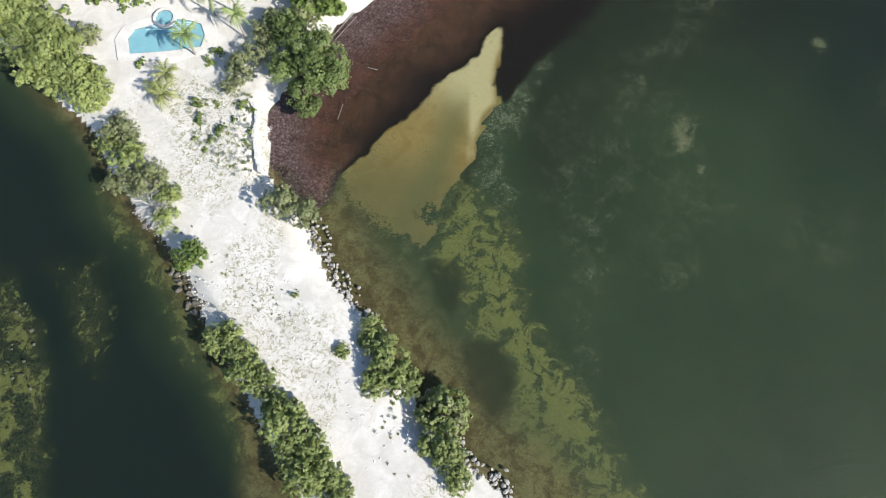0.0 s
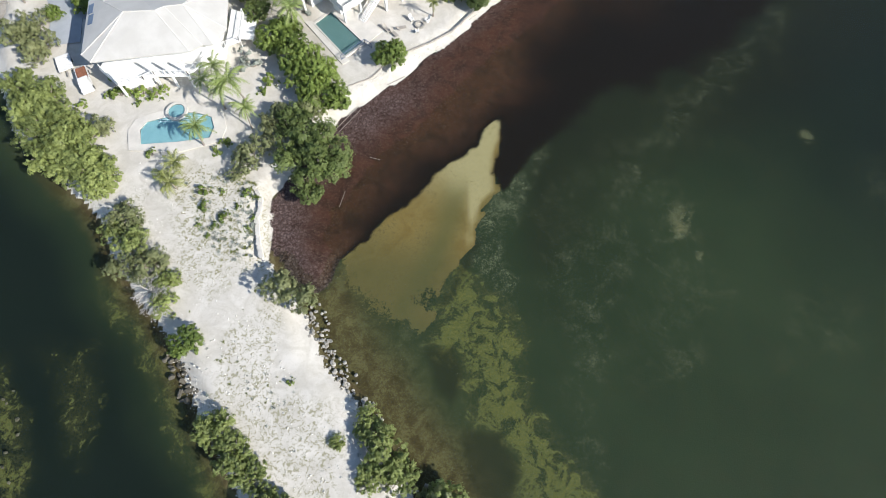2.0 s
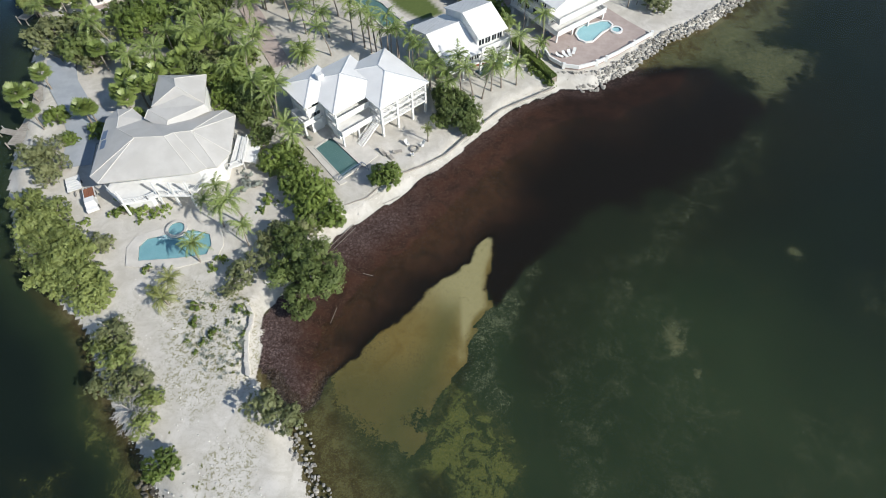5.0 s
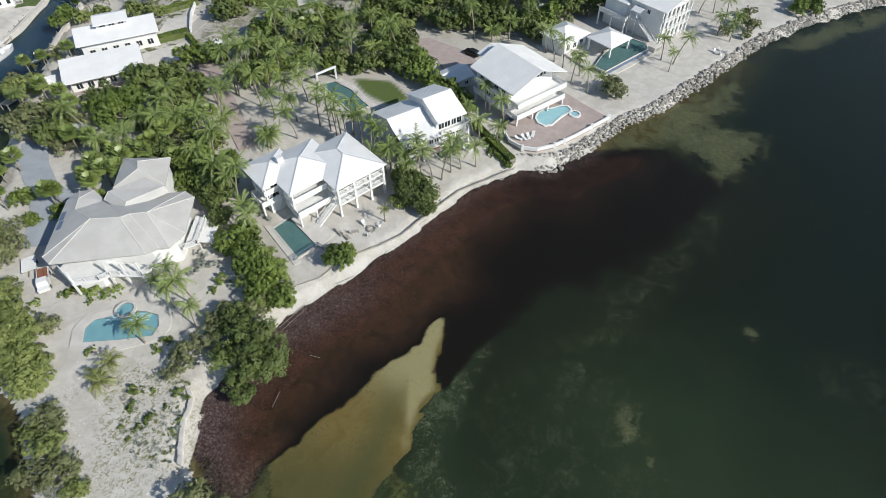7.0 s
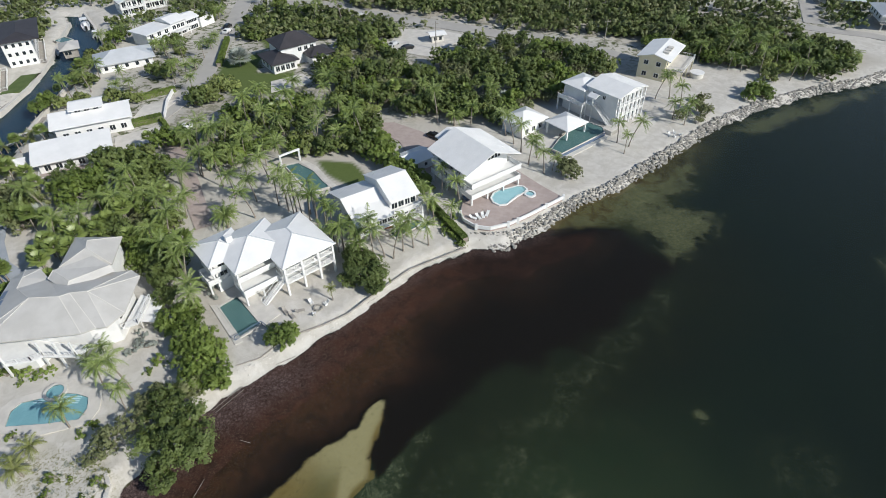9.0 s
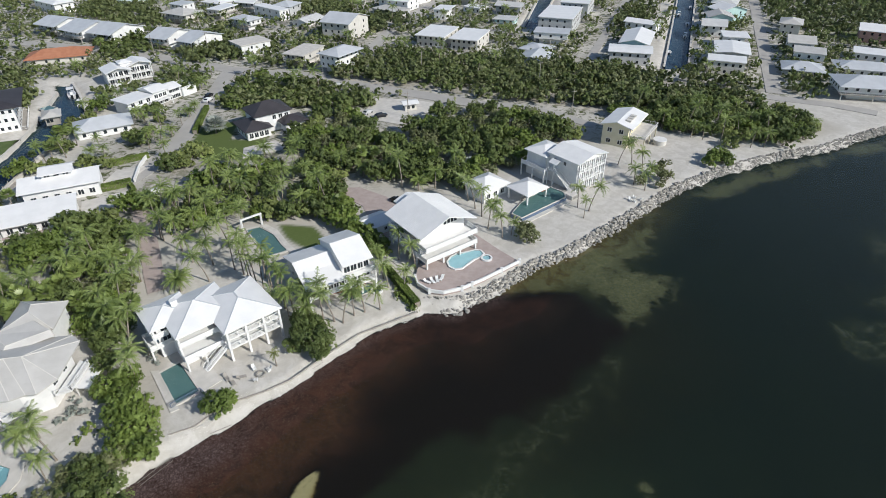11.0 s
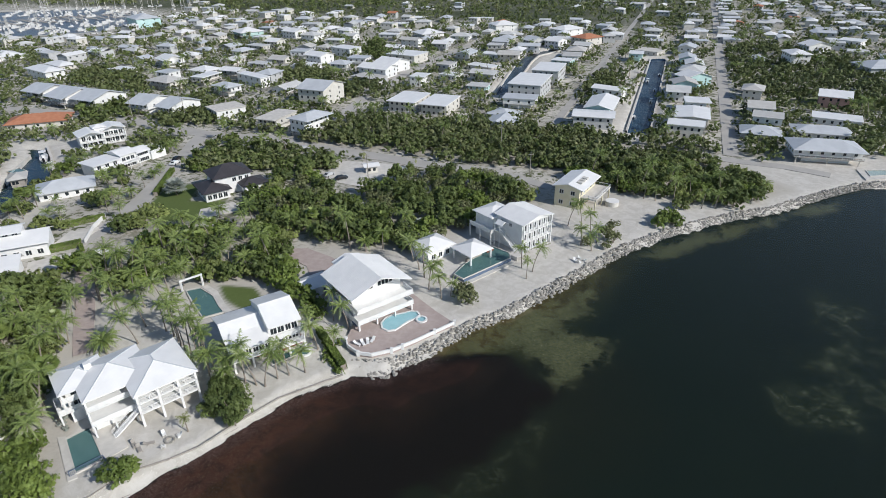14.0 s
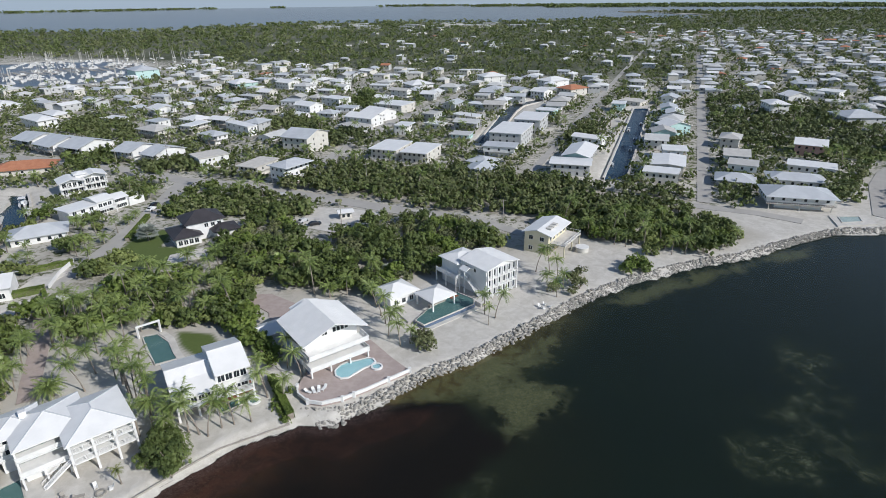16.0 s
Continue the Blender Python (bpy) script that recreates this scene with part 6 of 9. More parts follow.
road("road_8", [(300, 300), (254, 265), (238, 246), (216, 210), (222, 200), (260, 215)], 6)
road("road_9", [(-300, 480), (-180, 450), (-60, 420), (20, 395)], 7)

# patches of dense wood between the houses
THICKETS = [[(-200, 388), (-194, 415), (-164, 400), (-132, 351), (-142, 338), (-171, 358)], [(-148, 305), (-151, 332), (-140, 336), (-113, 292), (-120, 280), (-134, 285)],
            [(-97, 286), (-88, 303), (-86, 325), (-76, 315), (-64, 280), (-85, 267)], [(-18, 360), (-7, 371), (7, 357), (13, 331), (1, 326), (-11, 327)],
            [(-39, 337), (-30, 347), (-22, 337), (-18, 309), (-30, 310)], [(205, 329), (229, 308), (244, 323), (258, 318), (263, 284), (308, 345), (330, 420), (296, 490), (259, 475), (219, 377)],
            [(-64, 389), (-59, 431), (-29, 388), (-26, 363), (-51, 364)], [(-24, 481), (-17, 523), (0, 490), (0, 436), (-11, 445)], [(111, 314), (137, 381), (151, 380), (146, 341), (127, 341), (117, 313)]]
TOWN = random.Random(5)
WALLS = [WHITE, WHITE, CREAM_WALL, GREY_WALL, AQUA_WALL, CREAM_WALL, WHITE]
ROOFS = [METAL_ROOF, WORN_ROOF, METAL_ROOF, GREY_ROOF, WORN_ROOF, GREY_ROOF, BEIGE_ROOF]
LOOKS = {"white_painted_timber": "white", "cream_stucco": "cream", "pale_grey_siding": "pale grey", "pale_aqua_siding": "pale aqua"}
TAKEN = [(-16, 261, 14), (190, 223, 16), (206, 252, 14), (224, 272, 14), (241, 304, 14), (157, 271, 13), (148, 254, 10), (120, 291, 15), (112, 271, 12), (33, 301, 22), (90, 332, 20), (106, 366, 18), (-151, 280, 18), (-105, 249, 16), (-82, 221, 18)]


def free(x, y, r):
    return all((x - a) ** 2 + (y - b) ** 2 > (r + q) ** 2 for a, b, q in TAKEN)


# houses that stand out one by one
plain_house("white stilt house with a grey metal roof", -178.7, 332.2, -26, 15.9, 18.5, 2, "gable", WHITE, GREY_ROOF, True, 0.3, 4, porch=True)
TAKEN.append((-179, 332, 10))
plain_house("white stilt house with a grey metal roof", -157.5, 320.6, -30, 16.4, 21.8, 2, "gable", WHITE, GREY_ROOF, True, 0.3, 4, porch=True)
TAKEN.append((-158, 321, 12))
plain_house("white stilt house with a grey metal roof", -140.5, 315.0, -24, 15.8, 21.4, 2, "gable", WHITE, GREY_ROOF, True, 0.3, 4, porch=True)
TAKEN.append((-141, 315, 12))
plain_house("long white house with a grey roof and porch", -108.2, 304.5, -23, 12.3, 19.2, 2, "gable", WHITE, GREY_ROOF, True, 0.3, 4, porch=True)
TAKEN.append((-108, 304, 11))
plain_house("long white house with a grey roof and porch", -90.8, 297.3, -29, 10.0, 19.4, 2, "gable", WHITE, GREY_ROOF, True, 0.3, 4, porch=True)
TAKEN.append((-91, 297, 11))
plain_house("cream stilt house with a beige hipped roof", -121.0, 354.4, -29, 17.6, 13.8, 2, "hip", CREAM_WALL, BEIGE_ROOF, True, 0.3, 4, porch=True)
TAKEN.append((-121, 354, 10))
plain_house("low white house with a flat roof", -171.5, 402.1, -27, 16.6, 10.1, 1, "flat", WHITE, METAL_ROOF, False, 0.3, 4, porch=False)
TAKEN.append((-171, 402, 9))
plain_house("white two-storey house with a hipped roof", -214.3, 388.6, -36, 27.4, 12.0, 2, "hip", WHITE, METAL_ROOF, False, 0.3, 4, porch=False)
TAKEN.append((-214, 389, 15))
plain_house("low cream house with a white roof", -224.4, 421.3, -35, 21.1, 11.3, 1, "hip", CREAM_WALL, METAL_ROOF, False, 0.3, 4, porch=False)
TAKEN.append((-224, 421, 12))
plain_house("large aqua marina building with a grey roof", -265.7, 639.3, -47, 30.0, 24.0, 3, "hip", AQUA_WALL, GREY_ROOF, False, 0.3, 4, porch=False)
TAKEN.append((-266, 639, 16))
plain_house("white stilt house with a grey hipped roof", -79.9, 337.7, -33, 13.8, 9.8, 2, "hip", WHITE, GREY_ROOF, True, 0.3, 4, porch=True)
TAKEN.append((-80, 338, 8))
plain_house("white concrete house shell with a flat roof", -64.0, 289.0, -48, 12.8, 15.2, 2, "flat", WHITE, CONCRETE, False, 0.3, 4, porch=False)
TAKEN.append((-64, 289, 8))
plain_house("white stilt house with a gabled roof", -148.4, 423.8, -46, 15.3, 14.7, 2, "gable", WHITE, METAL_ROOF, True, 0.3, 4, porch=True)
TAKEN.append((-148, 424, 8))
plain_house("low white house with a hipped roof", -114.5, 397.9, -29, 15.3, 14.0, 1, "hip", WHITE, METAL_ROOF, False, 0.3, 4, porch=False)
TAKEN.append((-115, 398, 8))
plain_house("low white house with a hipped roof", -289.1, 460.2, -37, 23.6, 17.8, 1, "hip", WHITE, METAL_ROOF, False, 0.3, 4, porch=False)
TAKEN.append((-289, 460, 13))
plain_house("large three-storey house with galleries and grey roof", -23.0, 320.7, -22, 16.2, 20.8, 3, "gable", CREAM_WALL, GREY_ROOF, False, 0.3, 4, porch=False)
TAKEN.append((-23, 321, 11))
plain_house("unfinished concrete house shell on piers", -35.2, 273.5, -21, 10.8, 18.4, 2, "flat", CREAM_WALL, CONCRETE, True, 0.3, 4, porch=True)
TAKEN.append((-35, 274, 10))
plain_house("long white building with a metal roof", 0.4, 386.0, -29, 21.1, 13.7, 2, "gable", WHITE, METAL_ROOF, False, 0.3, 4, porch=False)
TAKEN.append((0, 386, 12))
plain_house("white building with a metal roof", 8.0, 402.2, -37, 15.7, 18.8, 2, "gable", WHITE, METAL_ROOF, False, 0.3, 4, porch=False)
TAKEN.append((8, 402, 10))
plain_house("long cream building with a white flat roof", 16.2, 434.4, -28, 23.4, 19.5, 2, "flat", CREAM_WALL, METAL_ROOF, False, 0.3, 4, porch=False)
TAKEN.append((16, 434, 13))
plain_house("low grey house with a flat beige roof", -3.3, 371.0, -37, 19.9, 12.2, 1, "flat", GREY_WALL, BEIGE_ROOF, False, 0.3, 4, porch=False)
TAKEN.append((-3, 371, 11))
plain_house("white house with a gabled roof", -45.7, 432.1, -35, 15.8, 13.4, 2, "gable", WHITE, METAL_ROOF, False, 0.3, 4, porch=False)
TAKEN.append((-46, 432, 9))
plain_house("low white house with a flat roof", -50.4, 411.4, -31, 16.1, 11.8, 1, "flat", WHITE, METAL_ROOF, False, 0.3, 4, porch=False)
TAKEN.append((-50, 411, 9))
plain_house("white house with a flat roof", -31.3, 461.5, -35, 19.2, 13.3, 2, "flat", WHITE, METAL_ROOF, False, 0.3, 4, porch=False)
TAKEN.append((-31, 461, 11))
plain_house("pale aqua house with a white hipped roof", -134.1, 555.8, -49, 20.7, 21.6, 2, "hip", AQUA_WALL, METAL_ROOF, True, 0.3, 4, porch=True)
TAKEN.append((-134, 556, 12))
plain_house("white house with a gabled roof", -91.7, 553.6, -32, 16.2, 14.3, 2, "gable", WHITE, METAL_ROOF, False, 0.3, 4, porch=False)
TAKEN.append((-92, 554, 9))
plain_house("white house with a gabled roof", -70.8, 557.4, -43, 12.3, 12.4, 2, "gable", WHITE, METAL_ROOF, False, 0.3, 4, porch=False)
TAKEN.append((-71, 557, 7))
plain_house("white house with a hipped roof", -43.9, 555.5, -36, 14.5, 12.4, 2, "hip", WHITE, METAL_ROOF, False, 0.3, 4, porch=False)
TAKEN.append((-44, 556, 8))
plain_house("white stilt house with a pyramid roof", 28.0, 537.0, -60, 19.8, 21.1, 2, "hip", WHITE, METAL_ROOF, True, 0.3, 4, porch=True)
TAKEN.append((28, 537, 12))
plain_house("long white building with a flat roof", -72.5, 363.7, -40, 24.9, 7.1, 2, "flat", WHITE, METAL_ROOF, False, 0.3, 4, porch=False)
TAKEN.append((-73, 364, 14))
plain_house("grey house with a hipped metal roof", -65.3, 371.9, -20, 12.1, 13.1, 2, "hip", GREY_WALL, GREY_ROOF, False, 0.3, 4, porch=False)
TAKEN.append((-65, 372, 7))
plain_house("low white house with a flat roof", 46.9, 375.0, -37, 12.5, 8.4, 1, "flat", WHITE, METAL_ROOF, False, 0.3, 4, porch=False)
TAKEN.append((47, 375, 7))
plain_house("long low white house with a flat roof", 78.5, 445.7, -34, 18.1, 10.2, 1, "flat", WHITE, METAL_ROOF, False, 0.3, 4, porch=False)
TAKEN.append((78, 446, 10))
plain_house("long low cream house with a flat roof", 68.1, 402.0, -39, 20.9, 10.0, 1, "flat", CREAM_WALL, METAL_ROOF, False, 0.3, 4, porch=False)
TAKEN.append((68, 402, 11))
plain_house("white house with a long metal roof", 131.7, 321.2, -36, 16.8, 8.3, 2, "gable", WHITE, METAL_ROOF, False, 0.3, 4, porch=False)
TAKEN.append((132, 321, 9))
plain_house("white house with a hipped roof", 149.6, 551.2, -53, 17.7, 24.0, 2, "hip", WHITE, METAL_ROOF, False, 0.3, 4, porch=False)
TAKEN.append((150, 551, 13))
plain_house("white house with a gabled roof", 129.8, 486.7, -40, 12.7, 14.1, 2, "gable", WHITE, METAL_ROOF, False, 0.3, 4, porch=False)
TAKEN.append((130, 487, 8))
plain_house("cream house with a terracotta roof", 157.2, 501.9, -53, 15.8, 19.9, 2, "hip", CREAM_WALL, RED_ROOF, False, 0.3, 4, porch=False)
TAKEN.append((157, 502, 11))
plain_house("grey stilt house with a gabled roof", 113.3, 492.1, -53, 12.5, 16.2, 2, "gable", GREY_WALL, GREY_ROOF, True, 0.3, 4, porch=True)
TAKEN.append((113, 492, 9))
plain_house("long low building with a pale flat roof", 194.4, 454.4, -43, 17.6, 15.1, 1, "flat", CREAM_WALL, CONCRETE, False, 0.3, 4, porch=False)
TAKEN.append((194, 454, 10))
plain_house("low white house with a grey hipped roof and pool", 72.1, 284.7, -35, 11.7, 12.1, 1, "hip", WHITE, GREY_ROOF, False, 0.3, 4, porch=False)
TAKEN.append((72, 285, 7))
plain_house("tall white house with a pyramid roof", 94.6, 562.8, -71, 17.5, 21.4, 3, "hip", WHITE, METAL_ROOF, False, 0.3, 4, porch=False)
TAKEN.append((95, 563, 12))
plain_house("pale aqua house with a white gabled roof", 187.4, 351.4, -75, 11.8, 16.7, 2, "gable", AQUA_WALL, METAL_ROOF, False, 0.3, 4, porch=False)
TAKEN.append((187, 351, 9))
plain_house("low grey house with a hipped roof", 257.2, 418.2, -92, 18.9, 8.6, 1, "hip", GREY_WALL, GREY_ROOF, False, 0.3, 4, porch=False)
TAKEN.append((257, 418, 10))
plain_house("white three-storey house with a hipped roof", 274.8, 406.5, -96, 16.4, 12.5, 3, "hip", WHITE, METAL_ROOF, False, 0.3, 4, porch=False)
TAKEN.append((275, 406, 9))
plain_house("white house with a broad gabled roof", 313.8, 453.7, -83, 12.5, 18.5, 2, "gable", WHITE, METAL_ROOF, False, 0.3, 4, porch=False)
TAKEN.append((314, 454, 10))
plain_house("blue-grey house with a grey hipped roof", 311.2, 376.3, -91, 20.4, 24.0, 2, "hip", GREY_WALL, GREY_ROOF, False, 0.3, 4, porch=False)
TAKEN.append((311, 376, 13))
plain_house("long white building with a flat roof", 352.4, 473.4, -47, 16.1, 16.0, 2, "flat", WHITE, METAL_ROOF, False, 0.3, 4, porch=False)
TAKEN.append((352, 473, 9))


def near_town():
    rows = [82, 46, 11, -31, -70, -98, -138, -165, -200, -226, -262, 165, 196]
    for u in rows:
        v = 276 if u > -60 else 305
        if u in (128, 165, 196):
            v = 330
        while v < 520:
            w, d = TOWN.uniform(11, 17), TOWN.uniform(9, 13)
            x, y = grid_to_world(u + TOWN.uniform(-5, 5), v)
            if free(x, y, 7) and TOWN.random() < (0.55 if u == 82 else 0.85) and not any(away(p, np.array([x]), np.array([y]))[0] > -4 for p in THICKETS):
                wall, top = TOWN.choice(WALLS), TOWN.choice(ROOFS)
                roof = TOWN.choice(["hip", "gable", "gable", "flat"])
                kind = {"hip": "hipped", "gable": "gabled", "flat": "flat"}[roof]
                tone = {"white_standing_seam_metal": "white metal", "grey_metal_roof": "grey metal", "dulled_white_metal_roof": "dulled white"}.get(top.name, "weathered beige")
                stilts = TOWN.random() < 0.45
                plain_house(LOOKS[wall.name] + (" stilt house" if stilts else " house") + " with a " + kind + " " + tone + " roof", x, y, -21 + TOWN.choice([0, 90]) + TOWN.uniform(-9, 9), w, d, TOWN.choice([1, 2, 2]) if not stilts else 2, roof, wall, top, stilts, 0.33, 3, porch=TOWN.random() < 0.6)
                TAKEN.append((x, y, 7))
            v += TOWN.uniform(17, 24)


near_town()


def far_town():
    """Houses too far and too many to tell apart: walls and roofs in two meshes."""
    walls, roofs, dark = Sheet(), Sheet(), Sheet()
    red, worn, grey, pale_walls = Sheet(), Sheet(), Sheet(), Sheet()

    def one(x, y, turn, w, d, h, roof):
        m = pose(x, y, 1.3, 0, 0, turn)
        a, r, g = Sheet(), Sheet(), Sheet()
        a.box(-w / 2, w / 2, -d / 2, d / 2, 0, h)
        if roof < 0.4:
            hip_roof(r, -w / 2 - 0.5, w / 2 + 0.5, -d / 2 - 0.5, d / 2 + 0.5, h + 0.1, 0.35)
        elif roof < 0.75:
            gable_roof(r, -w / 2 - 0.5, w / 2 + 0.5, -d / 2 - 0.5, d / 2 + 0.5, h + 0.1, h + d * 0.15)
        else:
            r.box(-w / 2 - 0.3, w / 2 + 0.3, -d / 2 - 0.3, d / 2 + 0.3, h, h + 0.4)
        for k in range(3):
            c = -w / 2 + w * (k + 0.5) / 3
            g.box(c - 0.6, c + 0.6, -d / 2 - 0.06, -d / 2 + 0.05, h - 1.9, h - 0.9)
        tone = TOWN.random()
        target = red if tone < 0.04 else worn if tone < 0.42 else grey if tone < 0.66 else roofs
        for src, dst in ((a, walls if TOWN.random() < 0.6 else pale_walls), (r, target), (g, dark)):
            dst.add([m @ Vector(p) for p in src.v], src.f)

    for u in range(-602, 700, 34):
        v = 330.0 if u < -275 or u >= 240 else 520.0
        while v < 1500:
            x, y = grid_to_world(u + TOWN.uniform(-9, 9), v + TOWN.uniform(-4, 4))
            ok = 0.92 if (u > 60 or v < 640) else (0.55 if u > -20 else 0.28)
            if u < -275 and v < 640:
                ok = 0.85
            if v > 1150:
                ok *= 0.75
            if u < -60 and v > 700 and u > -700:
                ok = 0.07
            if u < 60 and 640 < v < 1000:
                ok = 0.16
            if 60 < u < 240 and 520 < v < 560:
                ok = 0.5
            if u > 240 and v < 430:
                ok = 0.35
            if free(x, y, 8) and TOWN.random() < ok and not any(away(p, np.array([x]), np.array([y]))[0] > -4 for p in THICKETS) and not (-560 < x < -270 and 560 < y < 850):
                one(x, y, -21 + TOWN.choice([0, 90]) + TOWN.uniform(-12, 12), TOWN.uniform(9, 16), TOWN.uniform(8, 12), TOWN.choice([2.9, 3.2, 4.6, 5.6]), TOWN.random())
                TAKEN.append((x, y, 5))
            v += TOWN.uniform(16, 23)
    for k in range(18):
        one(TOWN.uniform(-300, 560), TOWN.uniform(1500, 1750), TOWN.uniform(-30, 10), TOWN.uniform(30, 60), TOWN.uniform(14, 22), 7, 0.9)
    solid("distant_house_walls", walls, CREAM_WALL, "many pale walls of distant small houses", "houses", kind="stuff")
    solid("distant_house_roofs", roofs, METAL_ROOF, "many white roofs of distant small houses", "houses", kind="stuff")
    solid("distant_house_walls", pale_walls, GREY_WALL, "grey walls of distant small houses", "houses", kind="stuff")
    solid("distant_house_roofs", worn, WORN_ROOF, "dulled white roofs of distant small houses", "houses", kind="stuff")
    solid("distant_house_roofs", grey, GREY_ROOF, "grey roofs of distant small houses", "houses", kind="stuff")
    solid("distant_tiled_roofs", red, RED_ROOF, "a few red tiled roofs among distant houses", "houses", kind="stuff")
    solid("distant_house_windows", dark, GLASS, "dark window bands of distant small houses", "houses", kind="stuff")


far_town()

# ---- trees by their places ----
PICK = random.Random(11)
for x, y, s in ((-66.3, 59.1, 1.10), (-62.4, 57.0, 1.00), (-64.4, 54.1, 1.00), (-59.4, 52.1, 1.10), (-61.0, 49.7, 1.00), (-55.8, 48.7, 1.00), (-52.4, 45.9, 0.95), (-59.1, 55.5, 0.90)):
    plant(PICK.choice(MANGROVE), x, y, s, 1.0)
for x, y, s in ((-47.6, 40.2, 0.90), (-48.9, 37.5, 0.70), (-45.3, 35.3, 0.90), (-42.4, 32.2, 0.90), (-45.6, 31.8, 0.80), (-39.7, 29.7, 0.70), (-38.9, 26.3, 0.70)):
    plant(PICK.choice(MANGROVE_GREY), x, y, s, 0.8)
for x, y, s in ((-35.1, 21.0, 0.70),):
    plant(PICK.choice(GRAPE), x, y, s, 1.0)
for x, y, s in ((-28.9, 9.5, 0.85), (-30.3, 9.1, 0.55), (-26.4, 6.5, 0.85), (-24.0, 4.2, 0.75), (-21.6, 1.2, 0.60), (-20.3, -0.9, 0.95), (-17.3, -3.6, 0.90), (-19.3, -4.6, 0.70), (-15.7, -6.9, 0.95), (-17.7, -7.9, 0.80), (-13.1, -9.2, 0.70)):
    plant(PICK.choice(MANGROVE), x, y, s, 0.8)
for x, y, s in ((-23.1, 28.2, 1.05), (-19.9, 26.7, 0.95)):
    plant(PICK.choice(BUTTONWOOD), x, y, s, 1.2)
for x, y, s in ((-9.6, 11.3, 0.50), (-8.3, 8.7, 0.70), (-6.9, 5.8, 0.90), (-5.0, 4.0, 0.75), (-9.0, 3.7, 0.60), (-13.4, 8.0, 0.35), (-0.6, -3.9, 0.80), (1.1, -5.6, 0.70), (1.9, -8.2, 0.55), (-10.3, 9.5, 0.40)):
    plant(PICK.choice(MANGROVE), x, y, s, 1.0)
plant(GREAT_TREE, -19.9, 49.4, 1.0, 0.9)
for x, y, s in ((-23.4, 56.4, 0.80), (-19.8, 43.6, 0.55)):
    plant(PICK.choice(DARK_TREE), x, y, s, 1.2)
for x, y, s in ((-29.7, 49.8, 1.00), (-27.5, 53.2, 0.90), (-31.6, 47.5, 0.60), (-26.1, 57.7, 0.90)):
    plant(PICK.choice(BUTTONWOOD), x, y, s, 1.3)
for x, y, s in ((-36.6, 44.9, 1.00), (-35.9, 42.1, 0.90), (-32.6, 40.1, 1.00), (-34.3, 38.9, 0.70), (-29.8, 44.4, 0.80), (-28.5, 43.5, 0.60), (-31.3, 42.1, 0.60), (-33.7, 44.9, 0.50), (-28.6, 40.2, 0.60), (-29.1, 38.4, 0.50), (-34.9, 37.1, 0.50), (-36.4, 38.9, 0.50), (-46.0, 51.4, 0.90), (-20.3, 15.7, 0.60), (-13.0, 7.7, 0.50)):
    plant(PICK.choice(SHRUB), x, y, s, 1.4)
for x, y, s in ((-41.1, 45.4, 1.00), (-41.2, 49.2, 0.90), (-42.9, 46.8, 0.70)):
    plant(PICK.choice(COCO_DRY), x, y, s, 1.4)
for x, y, s in ((-38.1, 53.2, 0.85), (-30.8, 56.4, 0.70)):
    plant(PICK.choice(COCO), x, y, s, 1.3)
for x, y, s in ((-69.9, 64.1, 1.00), (-65.3, 61.7, 1.10), (-66.4, 58.2, 0.90), (-61.4, 57.1, 1.00), (-57.5, 53.2, 1.10), (-61.0, 51.6, 0.90), (-53.9, 49.0, 1.00), (-57.6, 48.0, 0.90), (-52.7, 44.9, 0.80)):
    plant(PICK.choice(MANGROVE), x, y, s, 1.0)
for x, y, s in ((-73.6, 74.4, 1.20), (-71.5, 77.1, 1.00), (-69.1, 73.0, 1.10), (-54.7, 56.0, 0.80), (-69.2, 70.4, 0.90)):
    plant(PICK.choice(BUTTONWOOD), x, y, s, 1.2)
for x, y, s in ((-79.5, 87.6, 1.10), (-81.1, 88.4, 0.80), (-75.8, 83.9, 0.90), (-67.0, 85.4, 1.10), (-78.9, 95.5, 1.10), (-80.5, 92.3, 0.80)):
    plant(PICK.choice(FAN), x, y, s, 1.3)
for x, y, s in ((-73.4, 85.7, 0.70), (-69.1, 80.6, 0.50), (-64.4, 82.1, 0.60)):
    plant(PICK.choice(GRAPE), x, y, s, 1.3)
for x, y, s in ((-57.4, 92.1, 1.10), (-54.2, 89.8, 1.10), (-58.6, 86.8, 1.00), (-56.3, 83.8, 0.90), (-61.0, 89.8, 1.00), (-54.7, 93.7, 1.10)):
    plant(PICK.choice(FAN), x, y, s, 1.3)
for x, y, s in ((-45.1, 95.5, 1.10), (-34.0, 93.9, 1.20)):
    plant(PICK.choice(FAN), x, y, s, 1.3)
for x, y, s in ((-32.7, 89.1, 1.05), (-30.5, 84.6, 1.00), (-27.4, 80.3, 0.95), (-25.9, 76.9, 0.85), (-31.6, 87.0, 0.90)):
    plant(PICK.choice(COCO), x, y, s, 1.3)
for x, y, s in ((-25.6, 83.2, 1.10), (-27.0, 85.2, 1.20), (-28.4, 87.4, 1.10), (-24.6, 81.4, 0.90)):
    plant(SILVER_SHRUB[0], x, y, s, 1.3)
for x, y, s in ((-39.5, 94.7, 1.10), (-41.5, 90.7, 0.90), (-36.4, 89.1, 1.00), (-29.4, 74.1, 0.90), (-26.1, 71.5, 1.00), (-22.4, 68.9, 1.00), (-24.5, 66.4, 0.90), (-21.0, 64.6, 1.00), (-17.9, 61.6, 0.90), (-22.0, 61.0, 0.80), (-27.2, 76.1, 0.80), (-19.4, 67.6, 0.70)):
    plant(PICK.choice(GRAPE), x, y, s, 1.3)
